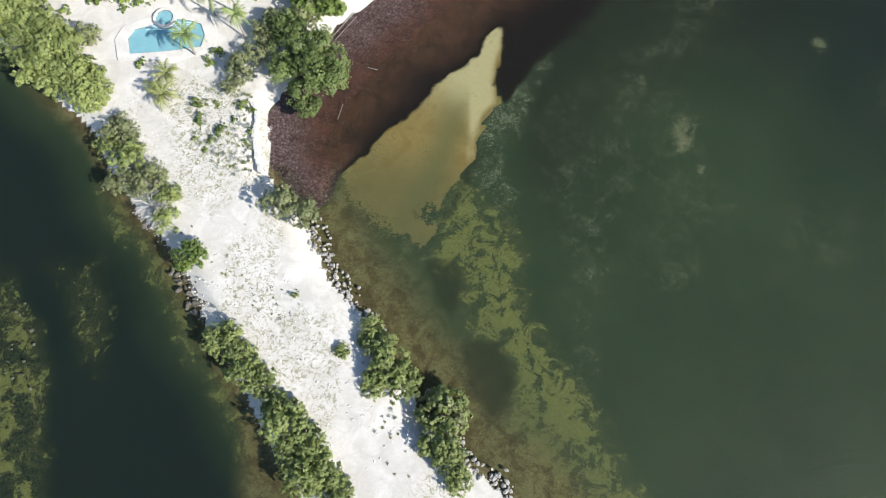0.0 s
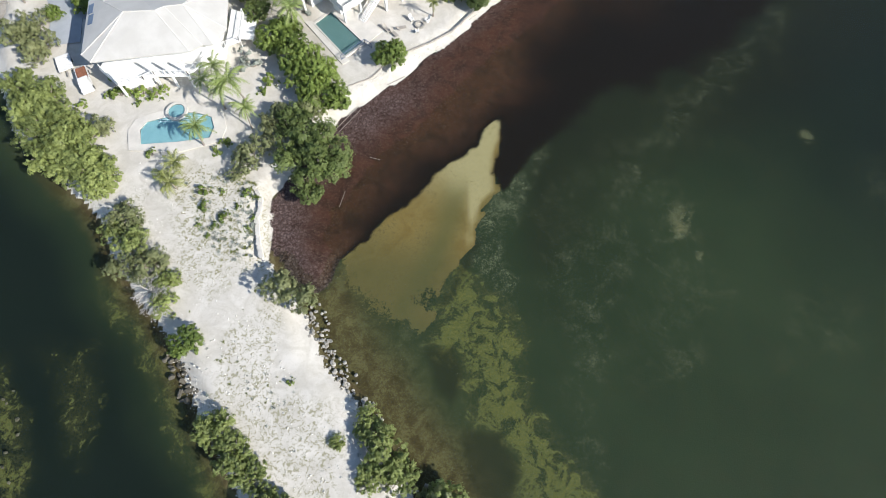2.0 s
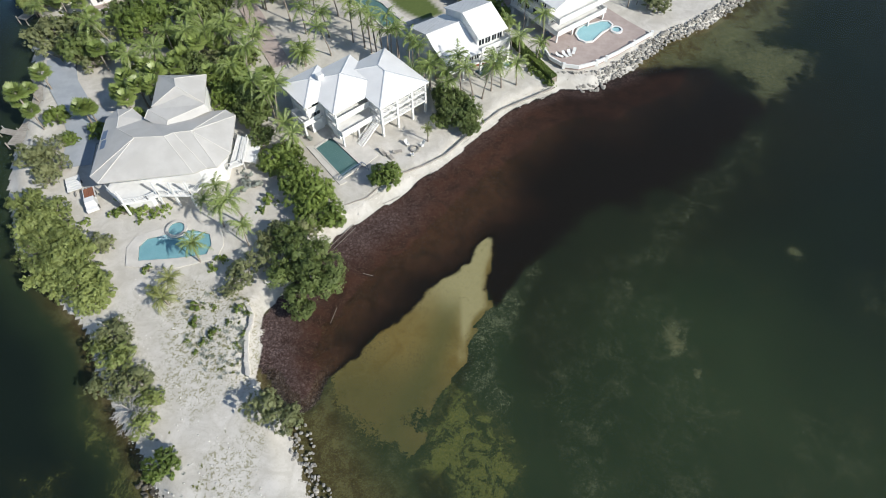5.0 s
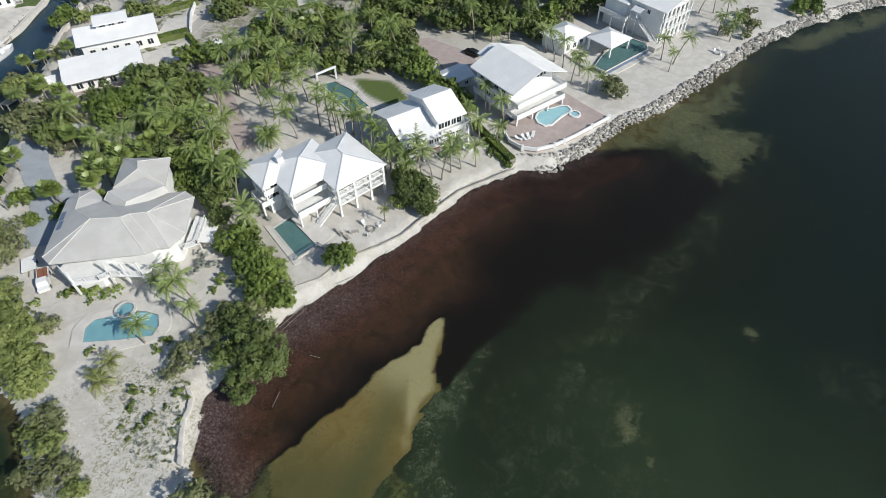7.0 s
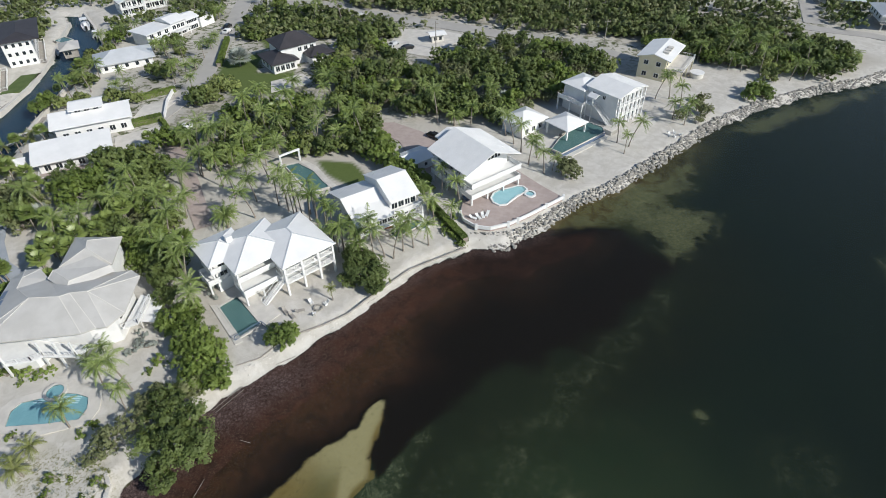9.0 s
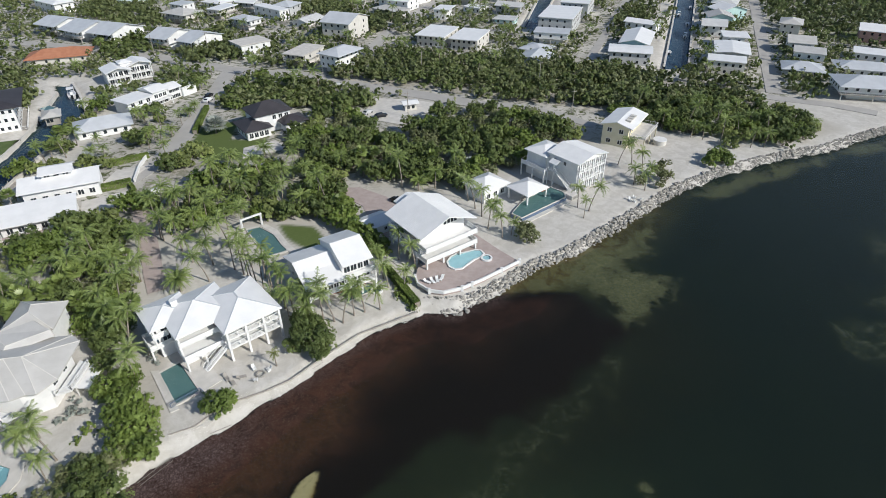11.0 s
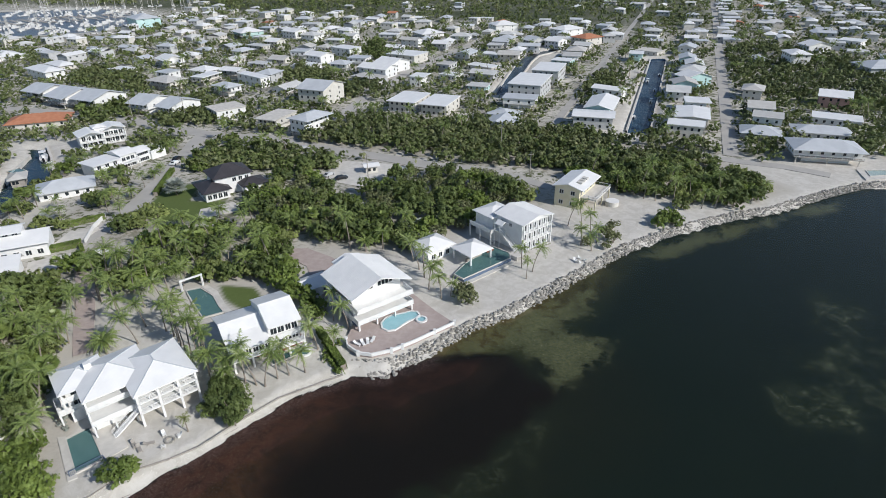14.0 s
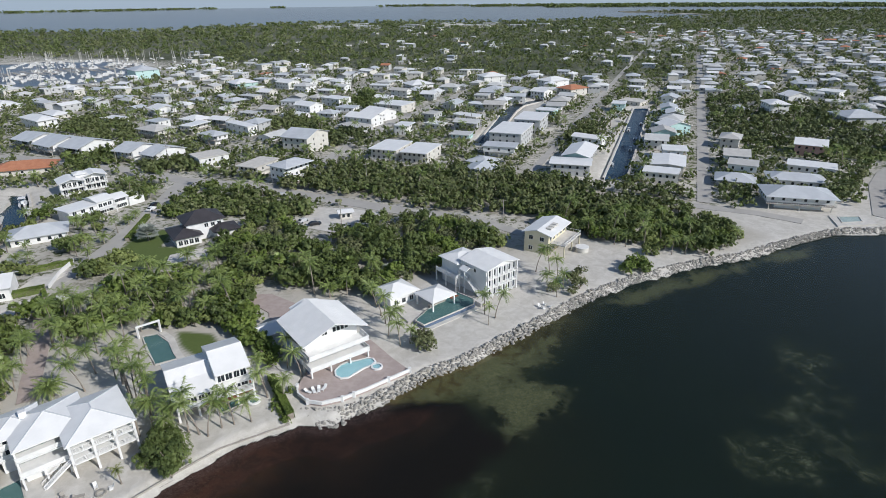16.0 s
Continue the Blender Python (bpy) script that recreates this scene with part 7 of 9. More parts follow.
for x, y, s in ((-21.1, 59.4, 0.90), (-17.0, 60.6, 0.60), (-27.6, 57.1, 0.70)):
    plant(PICK.choice(BUTTONWOOD), x, y, s, 1.3)
for x, y, s in ((-36.5, 64.5, 0.75), (-35.8, 60.4, 0.80), (-31.4, 60.2, 0.95), (-38.4, 63.4, 0.65)):
    plant(PICK.choice(COCO), x, y, s, 1.3)
for x, y, s in ((-53.5, 63.0, 1.50), (-55.1, 62.7, 1.10), (-52.0, 63.9, 1.00), (-49.7, 63.2, 1.30), (-47.5, 63.0, 1.20), (-46.3, 64.0, 1.00), (-50.4, 61.2, 0.80), (-55.2, 66.7, 1.20), (-28.9, 66.1, 1.30), (-59.8, 61.2, 1.00), (-34.7, 53.2, 1.10), (-35.6, 52.1, 0.90), (-30.0, 63.6, 0.90)):
    plant(PICK.choice(SHRUB), x, y, s, 1.3)
for x, y, s in ((-34.0, 70.5, 1.30), (-32.3, 69.2, 1.20), (-34.5, 68.0, 1.10)):
    plant(PICK.choice(SILVER_SHRUB), x, y, s, 1.3)
for x, y, s in ((-9.2, 70.5, 0.85), (-8.3, 71.8, 0.60)):
    plant(PICK.choice(GRAPE), x, y, s, 1.3)
for x, y, s in ((4.2, 85.4, 0.85), (1.6, 89.1, 0.70), (6.2, 82.4, 0.55), (0.5, 84.6, 0.50)):
    plant(PICK.choice(DARK_TREE), x, y, s, 1.3)
for x, y, s in ((-1.8, 80.7, 0.75),):
    plant(PICK.choice(COCO_SMALL), x, y, s, 1.5)
for x, y, s in ((1.1, 91.0, 0.80),):
    plant(PICK.choice(COCO), x, y, s, 1.4)
for x, y, s in ((20.3, 99.9, 1.00), (21.6, 98.7, 1.00), (22.8, 97.0, 1.00), (18.7, 101.1, 1.00), (6.4, 84.8, 0.90)):
    plant(PICK.choice(SHRUB), x, y, s, 1.4)
plant(GREAT_BRIGHT, -62.5, 113.2, 1.0, 1.2)
for x, y, s in ((-68.8, 118.6, 0.90), (-56.4, 108.8, 0.80)):
    plant(PICK.choice(GRAPE), x, y, s, 1.3)
for x, y, s in ((-60.8, 126.5, 1.10), (-54.8, 122.8, 1.10), (-50.4, 121.6, 1.00), (-64.7, 127.8, 1.00), (-55.3, 118.1, 0.90)):
    plant(PICK.choice(DARK_TREE), x, y, s, 1.3)
for x, y, s in ((-83.0, 111.9, 1.30), (-78.3, 113.0, 1.30), (-77.3, 106.6, 1.30), (-81.2, 105.6, 1.10), (-72.4, 102.6, 1.20), (-72.6, 108.7, 1.10), (-86.4, 109.8, 1.10)):
    plant(PICK.choice(BUTTONWOOD), x, y, s, 1.3)
for x, y, s in ((-70.3, 106.2, 1.00), (-81.0, 167.6, 0.90)):
    plant(PICK.choice(SILVER), x, y, s, 1.3)
for x, y, s in ((-61.0, 93.4, 1.20), (-57.3, 89.9, 1.10), (-61.3, 89.9, 1.10), (-57.5, 96.1, 1.00), (-66.1, 85.8, 1.00), (-62.1, 98.9, 1.00), (-56.2, 98.9, 1.00), (-51.6, 100.8, 1.10), (-49.2, 102.7, 1.10), (-51.7, 96.1, 1.00)):
    plant(PICK.choice(FAN), x, y, s, 1.3)
for x, y, s in ((-41.7, 98.2, 1.00), (-42.1, 93.7, 1.00), (-38.6, 93.7, 0.90), (-39.1, 89.3, 0.80)):
    plant(PICK.choice(GRAPE), x, y, s, 1.3)
for x, y, s in ((-34.4, 84.4, 0.90), (-36.9, 87.7, 0.80), (-34.3, 90.2, 0.80), (-32.6, 79.7, 0.70)):
    plant(PICK.choice(DARK_TREE), x, y, s, 1.3)
for x, y, s in ((-28.0, 103.0, 1.05),):
    plant(PICK.choice(DATE), x, y, s, 1.3)
for x, y, s in ((-16.0, 109.0, 1.10), (-13.1, 105.8, 1.10), (-10.9, 107.9, 1.10), (-7.9, 101.8, 1.10), (-9.8, 102.8, 1.00), (-6.0, 100.8, 1.10), (-15.2, 112.2, 1.00), (-18.7, 111.1, 1.00), (-3.9, 97.1, 1.00), (-11.6, 104.2, 0.90), (-5.2, 99.0, 0.95), (-14.4, 107.4, 0.90), (-2.6, 94.6, 0.85), (-8.6, 104.6, 1.05)):
    plant(PICK.choice(SLIM), x, y, s, 1.3)
for x, y, s in ((-38.1, 129.8, 1.00), (-33.5, 127.2, 1.00), (-40.0, 123.5, 1.00), (-41.5, 114.2, 1.00), (-38.3, 106.7, 0.90), (-44.4, 110.9, 1.00), (-46.3, 106.7, 1.00), (-50.0, 111.0, 0.90), (-33.6, 118.7, 1.00), (-28.2, 121.0, 1.00), (-24.2, 113.0, 1.00), (-31.5, 131.0, 1.00), (-23.0, 120.9, 1.00), (-25.6, 128.4, 0.90), (-29.4, 114.1, 0.90), (-42.9, 137.9, 0.90), (-44.7, 131.1, 1.00), (-49.3, 137.9, 0.90), (-23.0, 106.6, 0.90), (-20.0, 118.6, 0.90), (-43.5, 103.7, 0.80), (-38.3, 136.4, 0.90), (-30.7, 137.8, 0.90), (-22.6, 130.9, 0.90)):
    plant(PICK.choice(COCO), x, y, s, 1.3)
for x, y, s in ((-5.1, 144.0, 0.90), (-2.5, 138.3, 1.00), (0.6, 133.6, 1.00), (3.5, 129.4, 1.00), (6.3, 125.9, 0.95), (9.7, 122.7, 0.95), (12.6, 119.6, 0.85), (1.8, 138.3, 0.90), (4.8, 133.6, 0.80), (14.6, 116.8, 0.60)):
    plant(PICK.choice(GRAPE), x, y, s, 1.3)
for x, y, s in ((18.6, 114.6, 0.72), (22.6, 111.4, 0.78), (7.0, 93.1, 0.80), (10.7, 94.9, 0.80), (-0.6, 98.6, 0.80), (17.0, 104.3, 0.80), (20.5, 103.7, 0.75), (15.6, 107.4, 0.70), (15.9, 96.7, 0.80), (-1.6, 95.2, 0.95), (2.4, 93.4, 0.90), (4.6, 93.8, 0.80), (8.8, 92.6, 0.80), (12.8, 95.9, 0.80), (-4.4, 92.6, 1.00)):
    plant(PICK.choice(COCO), x, y, s * 1.12, 1.4)
for x, y, s in ((3.7, 88.7, 0.80), (6.0, 85.4, 0.70), (1.0, 91.2, 0.70), (2.6, 87.0, 0.90)):
    plant(PICK.choice(DARK_TREE), x, y, s, 1.3)
for x, y, s in ((19.3, 103.3, 1.00), (20.4, 101.6, 1.00), (21.5, 99.7, 1.00), (22.4, 97.8, 1.00), (18.1, 105.3, 1.00), (23.3, 96.7, 0.80), (27.8, 107.9, 0.80), (21.5, 106.3, 1.00)):
    plant(PICK.choice(SHRUB), x, y, s, 1.4)
for x, y, s in ((38.8, 134.3, 0.90), (40.1, 128.3, 0.90), (37.3, 138.5, 0.90), (43.4, 124.0, 0.85), (42.6, 131.6, 0.80), (35.6, 142.8, 0.80), (45.6, 125.2, 0.60)):
    plant(PICK.choice(COCO), x, y, s, 1.5)
for x, y, s in ((47.7, 123.6, 0.95), (49.9, 121.7, 0.95), (49.8, 126.0, 0.80)):
    plant(PICK.choice(BUTTONWOOD), x, y, s, 1.6)
for x, y, s in ((64.5, 138.8, 0.80), (67.1, 136.8, 0.85), (65.1, 133.3, 0.60)):
    plant(PICK.choice(COCO), x, y, s, 1.6)
for x, y, s in ((82.8, 151.6, 0.85), (85.0, 148.2, 0.80), (85.5, 164.3, 0.90), (87.0, 158.6, 0.90), (87.7, 153.3, 0.80), (81.4, 164.3, 0.80)):
    plant(PICK.choice(COCO), x, y, s, 1.6)
for x, y, s in ((91.0, 156.6, 0.90), (92.2, 153.1, 0.90), (84.7, 151.5, 0.70), (89.6, 149.8, 0.60), (94.4, 162.0, 0.70)):
    plant(PICK.choice(BUTTONWOOD), x, y, s, 1.4)
for x, y, s in ((112.2, 167.4, 0.90), (113.9, 165.4, 0.80), (109.0, 163.6, 0.70)):
    plant(PICK.choice(GRAPE), x, y, s, 1.3)
for x, y, s in ((-35.6, 164.6, 1.00), (-27.3, 171.5, 1.00), (-19.2, 175.8, 1.00), (-28.6, 104.9, 0.90)):
    plant(PICK.choice(DATE), x, y, s, 1.3)
for x, y, s in ((-49.0, 190.6, 1.50), (37.0, 162.6, 0.90), (41.2, 164.5, 0.80), (31.9, 161.8, 0.80)):
    plant(PICK.choice(SILVER), x, y, s, 1.3)

def bare_tree(x, y, z, seed):
    """A dead shrub: forked grey branches with no leaves."""
    r = random.Random(seed)
    ob = thing("dead_tree", "dead bare tree with forked silver-grey branches", "tree", x, y, z)
    part("trunk", Sheet().tube([(0, 0, -0.4), (0.1, 0.05, 0.7)], [0.16, 0.11], 7), PALE_BARK, ob)
    for k in range(9):
        a, s = 0.7 * k + r.uniform(-0.2, 0.2), Sheet()
        knee = Vector((0.1 + 1.1 * math.cos(a), 0.05 + 1.1 * math.sin(a), r.uniform(1.0, 1.7)))
        s.beam((0.1, 0.05, 0.55), knee, 0.09)
        for j in range(4):
            b = a + r.uniform(-0.8, 0.8)
            mid = knee + Vector((math.cos(b), math.sin(b), r.uniform(0.0, 0.7))) * r.uniform(0.5, 0.9)
            s.beam(knee, mid, 0.055)
            for q in range(3):
                c = b + r.uniform(-0.9, 0.9)
                s.beam(mid, mid + Vector((math.cos(c), math.sin(c), r.uniform(-0.2, 0.6))) * r.uniform(0.3, 0.8), 0.03)
        part("branch", s, PALE_BARK, ob)


for x, y, seed in ((-41.6, 28.4, 1), (-40.6, 26.9, 2), (-44.2, 34.2, 3)):
    bare_tree(x, y, 1.1, seed)


def dune_grass():
    """Tufts of wiry grass on the sand behind the low wall and along the spit."""
    rng = np.random.RandomState(29)
    field = [(-41.8, 48.4), (-34, 49), (-28.6, 46.3), (-27.6, 40), (-27.4, 32.4), (-29.2, 30.6), (-35.3, 36.6), (-39.1, 43.5)]
    x, y = rng.uniform(-44, -26, 900), rng.uniform(29, 50, 900)
    keep = (away(field, x, y) > 0.2) & (fbm(x, y, 3.0, 3) > -0.18)
    spots = [(a, b, rng.uniform(0.2, 0.5)) for a, b in zip(x[keep][:190], y[keep][:190])]
    for k in range(110):
        u = rng.rand()
        spots.append((-33 + 29 * u + rng.randn() * 2.2, 24 - 29 * u + rng.randn() * 2.0, rng.uniform(0.12, 0.3)))
    for green, mat, label in ((0, LEAF_SILVER, "wiry grey-green dune grass in tufts on sand"), (1, PALM_DRY, "yellowish green dune grass in tufts on sand")):
        v = []
        for k, (a, b, r) in enumerate(spots):
            if (k % 3 == 0) != bool(green):
                continue
            n = 34
            az, up = rng.rand(n) * 6.28, rng.uniform(0.2, 1.2, n)
            d = np.stack([np.cos(az) * np.cos(up), np.sin(az) * np.cos(up), np.sin(up)], 1) * (r * rng.uniform(0.6, 1.3, (n, 1)))
            side = np.stack([-np.sin(az), np.cos(az), 0 * az], 1) * 0.07
            base = np.array([a, b, 1.42]) + rng.randn(n, 3) * np.array([0.3 * r, 0.3 * r, 0.0])
            v.append(np.stack([base - side, base + side, base + d], 1).reshape(-1, 3))
        tagged(new("dune_grass", leaf_mesh("dune_grass", np.concatenate(v), mat, 3)), label, "grass", kind="stuff")


dune_grass()

STREETS = [[(-64, 152), (-60, 166), (-59.2, 186), (-60.6, 205), (-63, 234), (-65, 249), (-66, 262)], [(-149, 300), (-93, 277), (-66, 262), (-34, 254.6), (-8, 240.4), (20, 227.5), (43, 216.4), (62, 211.5)]]


def grove(poly, gap, picks, seed, z=1.3, lo=0.8, hi=1.15, clear=()):
    """Fills an outline with trees of several kinds, no two closer than the gap."""
    r = random.Random(seed)
    xs, ys = [p[0] for p in poly], [p[1] for p in poly]
    got = []
    for k in range(4000):
        x, y = r.uniform(min(xs), max(xs)), r.uniform(min(ys), max(ys))
        a = (np.array([x]), np.array([y]))
        if away(poly, *a)[0] < 0 or any(away(line, *a, False)[0] < 6.0 for line in STREETS) or any((x - p) ** 2 + (y - q) ** 2 < gap * gap for p, q in got) or any((x - p) ** 2 + (y - q) ** 2 < d * d for p, q, d in clear):
            continue
        got.append((x, y))
        plant(r.choice(r.choice(picks)), x, y, r.uniform(lo, hi), z)
    return got


GARDEN = [(-62, 122), (-58, 140), (-42, 144), (-39, 160), (-24, 164), (0, 167), (28, 166), (40, 152), (30, 146), (17, 150), (8, 146), (0, 134), (-16, 134), (-28, 134), (-41, 122), (-37, 104), (-48, 104)]
grove(GARDEN, 3.9, [COCO, COCO, DARK_TREE, MANGROVE, GRAPE, FAN, DATE], 1, clear=[(-62, 113, 9), (-58, 123, 7), (-50, 131, 6), (-40, 118, 4), (10, 145, 9), (2, 152, 5), (-36, 112, 3), (12, 128, 7), (-44, 128, 4)])
HARDWOOD = [(-24, 203), (-9, 211), (4, 188), (12, 182), (33, 209), (60, 205), (74, 184), (57, 170), (47, 156), (34, 157), (9, 154), (-11, 165), (-22, 178)]
grove(HARDWOOD, 4.9, [DARK_TREE, DARK_TREE, GRAPE, BUTTONWOOD, MANGROVE], 2, lo=0.85, hi=1.25, clear=[(16, 210, 15), (2, 212, 12), (28, 214, 8), (40, 147, 8), (-30, 196, 13), (18, 163, 5), (66, 158, 10), (62, 166, 7), (74, 202, 5)])
BEHIND = [(-98, 130), (-86, 112), (-80, 108), (-62, 97), (-38, 94), (-38, 104), (-60, 122), (-66, 120), (-76, 118)]
grove(BEHIND, 3.9, [COCO, BUTTONWOOD, DARK_TREE, MANGROVE, COCO, FAN], 3, clear=[(-76, 96, 7), (-70, 90, 6), (-47, 88, 9), (-62, 113, 9), (-81, 110, 5)])
STREET_SIDE = [(-78, 213), (-62, 181), (-66, 176), (-82, 182), (-70, 158), (-78, 160), (-98, 215), (-86, 240), (-72, 258), (-68, 240)]
grove(STREET_SIDE, 5.0, [COCO, MANGROVE, DARK_TREE, DATE], 4, lo=0.7, hi=1.0, clear=[(-88, 193, 12), (-82, 221, 12), (-76, 214, 6), (-77, 150, 13), (-90, 210, 8)])
SQUARE = [(-57, 216), (-57, 256), (-40, 248), (-26, 240), (-10, 232), (-20, 218), (-44, 206)]
grove(SQUARE, 10.5, [DARK_TREE, GRAPE, MANGROVE], 5, lo=0.7, hi=1.0, clear=[(-36, 226, 11), (-32, 200, 15), (-34, 254, 6), (-8, 240, 6)])
grove([(-60, 160), (-50, 163), (-47, 174), (-54, 176), (-57, 184)], 4.0, [MANGROVE, DARK_TREE], 6)
COAST_SCRUB = [(88, 206), (96, 197), (108, 187), (118, 177), (130, 174), (146, 181), (154, 190), (150, 204), (130, 214), (104, 208)]
grove(COAST_SCRUB, 3.7, [MANGROVE, DARK_TREE, GRAPE, MANGROVE, COCO], 7, lo=0.75, hi=1.1, clear=[(96, 180, 12), (143, 208, 6)])


def heap_of_leaves(name, label, clumps, material, seed):
    """One mesh of leaf heaps; clumps: (x, y, radius, height, leaves, leaf size)."""
    rng = np.random.RandomState(seed)
    v = [crown_leaves(rng, r, h, 0.15 * h, 6, n, size)[0] + np.array([x, y, 1.2]) for x, y, r, h, n, size in clumps]
    return tagged(new(name, leaf_mesh(name, np.concatenate(v), material, 3)), label, "trees", kind="stuff")


def far_trees():
    """Woods, hedges and garden trees too many to count, as heaps of leaves."""
    rng = np.random.RandomState(3)
    out = [[], [], []]
    y = 215 + 2450 * rng.rand(40000) ** 2.3
    x = (rng.rand(40000) * 2 - 1) * (y * 0.86 + 60) + 20
    ok = (away(LAND, x, y) > 6) & ~((x > -560) & (x < -270) & (y > 560) & (y < 850))
    u, v = 0.933 * x - 0.36 * y, 0.36 * x + 0.933 * y
    woods = ((u < -60) & (v > 700)) | ((u < 60) & (v > 640) & (v < 1000)) | (v > 1350)
    ok &= woods | (rng.rand(40000) > 0.25)
    ok &= ~((v < 900) & ((abs(u - 65) < 6) | (abs(u + 10) < 6) | ((abs(u - 26) < 6.5) & (v > 255) & (v < 480)) | ((abs(u + 51) < 10) & (v > 330) & (v < 480))))
    for line, wide in (([(-230, 318), (-149, 300), (-93, 277), (-66, 262), (-34, 254.6), (-8, 240.4), (20, 227.5), (43, 216.4), (62, 211.5)], 6), ([(-20, 262), (-6.6, 295), (-0.7, 332), (19.7, 395), (70, 520)], 7), ([(116, 236), (143, 228.5), (156, 221), (184, 205)], 5), ([(-60, 166), (-60.6, 205), (-66, 262)], 6), ([(300, 300), (254, 265), (238, 246), (216, 210)], 6)):
        ok &= away(line, x, y, False) > wide
    ok &= away([(0, 205), (3, 226), (33, 218), (17, 196)], x, y) < 0
    ok &= away([(162, 205), (180, 236), (215, 225), (215, 196)], x, y) < 0
    taken = np.array(TAKEN)
    n = 0
    for i in np.nonzero(ok)[0]:
        if n >= 12500:
            break
        if ((taken[:, 0] - x[i]) ** 2 + (taken[:, 1] - y[i]) ** 2 < (taken[:, 2] * 0.9 + 0.8) ** 2).any():
            continue
        r = rng.uniform(1.9, 3.6) * min(2.0, 1 + y[i] / 1100) * (1.2 if woods[i] else 1.0)
        kind = int(rng.choice(3, p=(0.5, 0.35, 0.15)))
        out[kind].append((x[i], y[i], r, r * 1.2, int(18 + 3500 / (y[i] * 0.14 + 30)), 0.46 + y[i] / 760))
        n += 1
    heap_of_leaves("woods", "green woods and garden trees between the distant houses", out[0], LEAF_WOOD, 31)
    heap_of_leaves("woods", "dark green woods behind the town", out[1], LEAF_DARK, 32)
    heap_of_leaves("woods", "greyish green scrub between the distant houses", out[2], LEAF_GREY, 33)

    # mangrove islands across the bay, by bearing and distance
    isles = []
    for b0, b1, far, deep, count in ((-38, -20, 4450, 30, 150), (-15.5, -14.3, 4500, 10, 12), (-6, 2, 4500, 20, 70), (2, 40, 4250, 160, 620), (9, 40, 3900, 120, 420)):
        for k in range(count):
            bearing, d = radians(rng.uniform(b0, b1)), far + rng.uniform(-deep, deep)
            isles.append((40 + d * math.sin(bearing), d * math.cos(bearing), rng.uniform(16, 28), rng.uniform(6, 9), 40, 6.5))
    heap_of_leaves("mangrove_islands", "low dark mangrove islands far across the bay", isles, LEAF_DARK, 34)


far_trees()


def wood_strip():
    """The dense low wood along the cross road."""
    rng = np.random.RandomState(9)
    poly = [(-19, 246), (-23, 288), (28, 277), (80, 263), (124, 246), (150, 232), (152, 214), (128, 214), (100, 206), (84, 210), (62, 222), (34, 234), (5, 243)]
    x, y = rng.uniform(-24, 152, 5000), rng.uniform(200, 290, 5000)
    keep = (away(poly, x, y) > 1) & (away([(116, 236), (143, 228.5), (156, 221)], x, y, False) > 5)
    x, y = x[keep][:620], y[keep][:620]
    tone = rng.rand(len(x))
    tri = [[], [], []]
    for a, b, c in zip(x, y, tone):
        r = rng.uniform(2.2, 3.6)
        tri[0 if c < 0.5 else 1 if c < 0.8 else 2].append((a, b, r, r * rng.uniform(1.3, 2.0), 320, 0.54))
    heap_of_leaves("thicket", "dense green thicket beside a sandy road", tri[0], LEAF_WOOD, 41)
    heap_of_leaves("thicket", "dark green thicket beside a sandy road", tri[1], LEAF_DARK, 42)
    heap_of_leaves("thicket", "brownish green thicket beside a sandy road", tri[2], LEAF_GREY, 43)


wood_strip()


def town_thickets():
    rng = np.random.RandomState(19)
    for i, poly in enumerate(THICKETS):
        x, y = np.array([p[0] for p in poly]), np.array([p[1] for p in poly])
        px, py = rng.uniform(x.min(), x.max(), 900), rng.uniform(y.min(), y.max(), 900)
        keep = away(poly, px, py) > 0.5
        area = 0.5 * abs(np.dot(x, np.roll(y, 1)) - np.dot(y, np.roll(x, 1)))
        px, py = px[keep][:int(area / 15)], py[keep][:int(area / 15)]
        heaps = [(a, b, r, r * 1.4, 190, 0.75) for a, b, r in zip(px, py, rng.uniform(2.2, 3.8, len(px)))]
        heap_of_leaves("thicket", "dense green thicket between houses", heaps, (LEAF_WOOD, LEAF_DARK, LEAF_WOOD)[i % 3], 60 + i)


town_thickets()


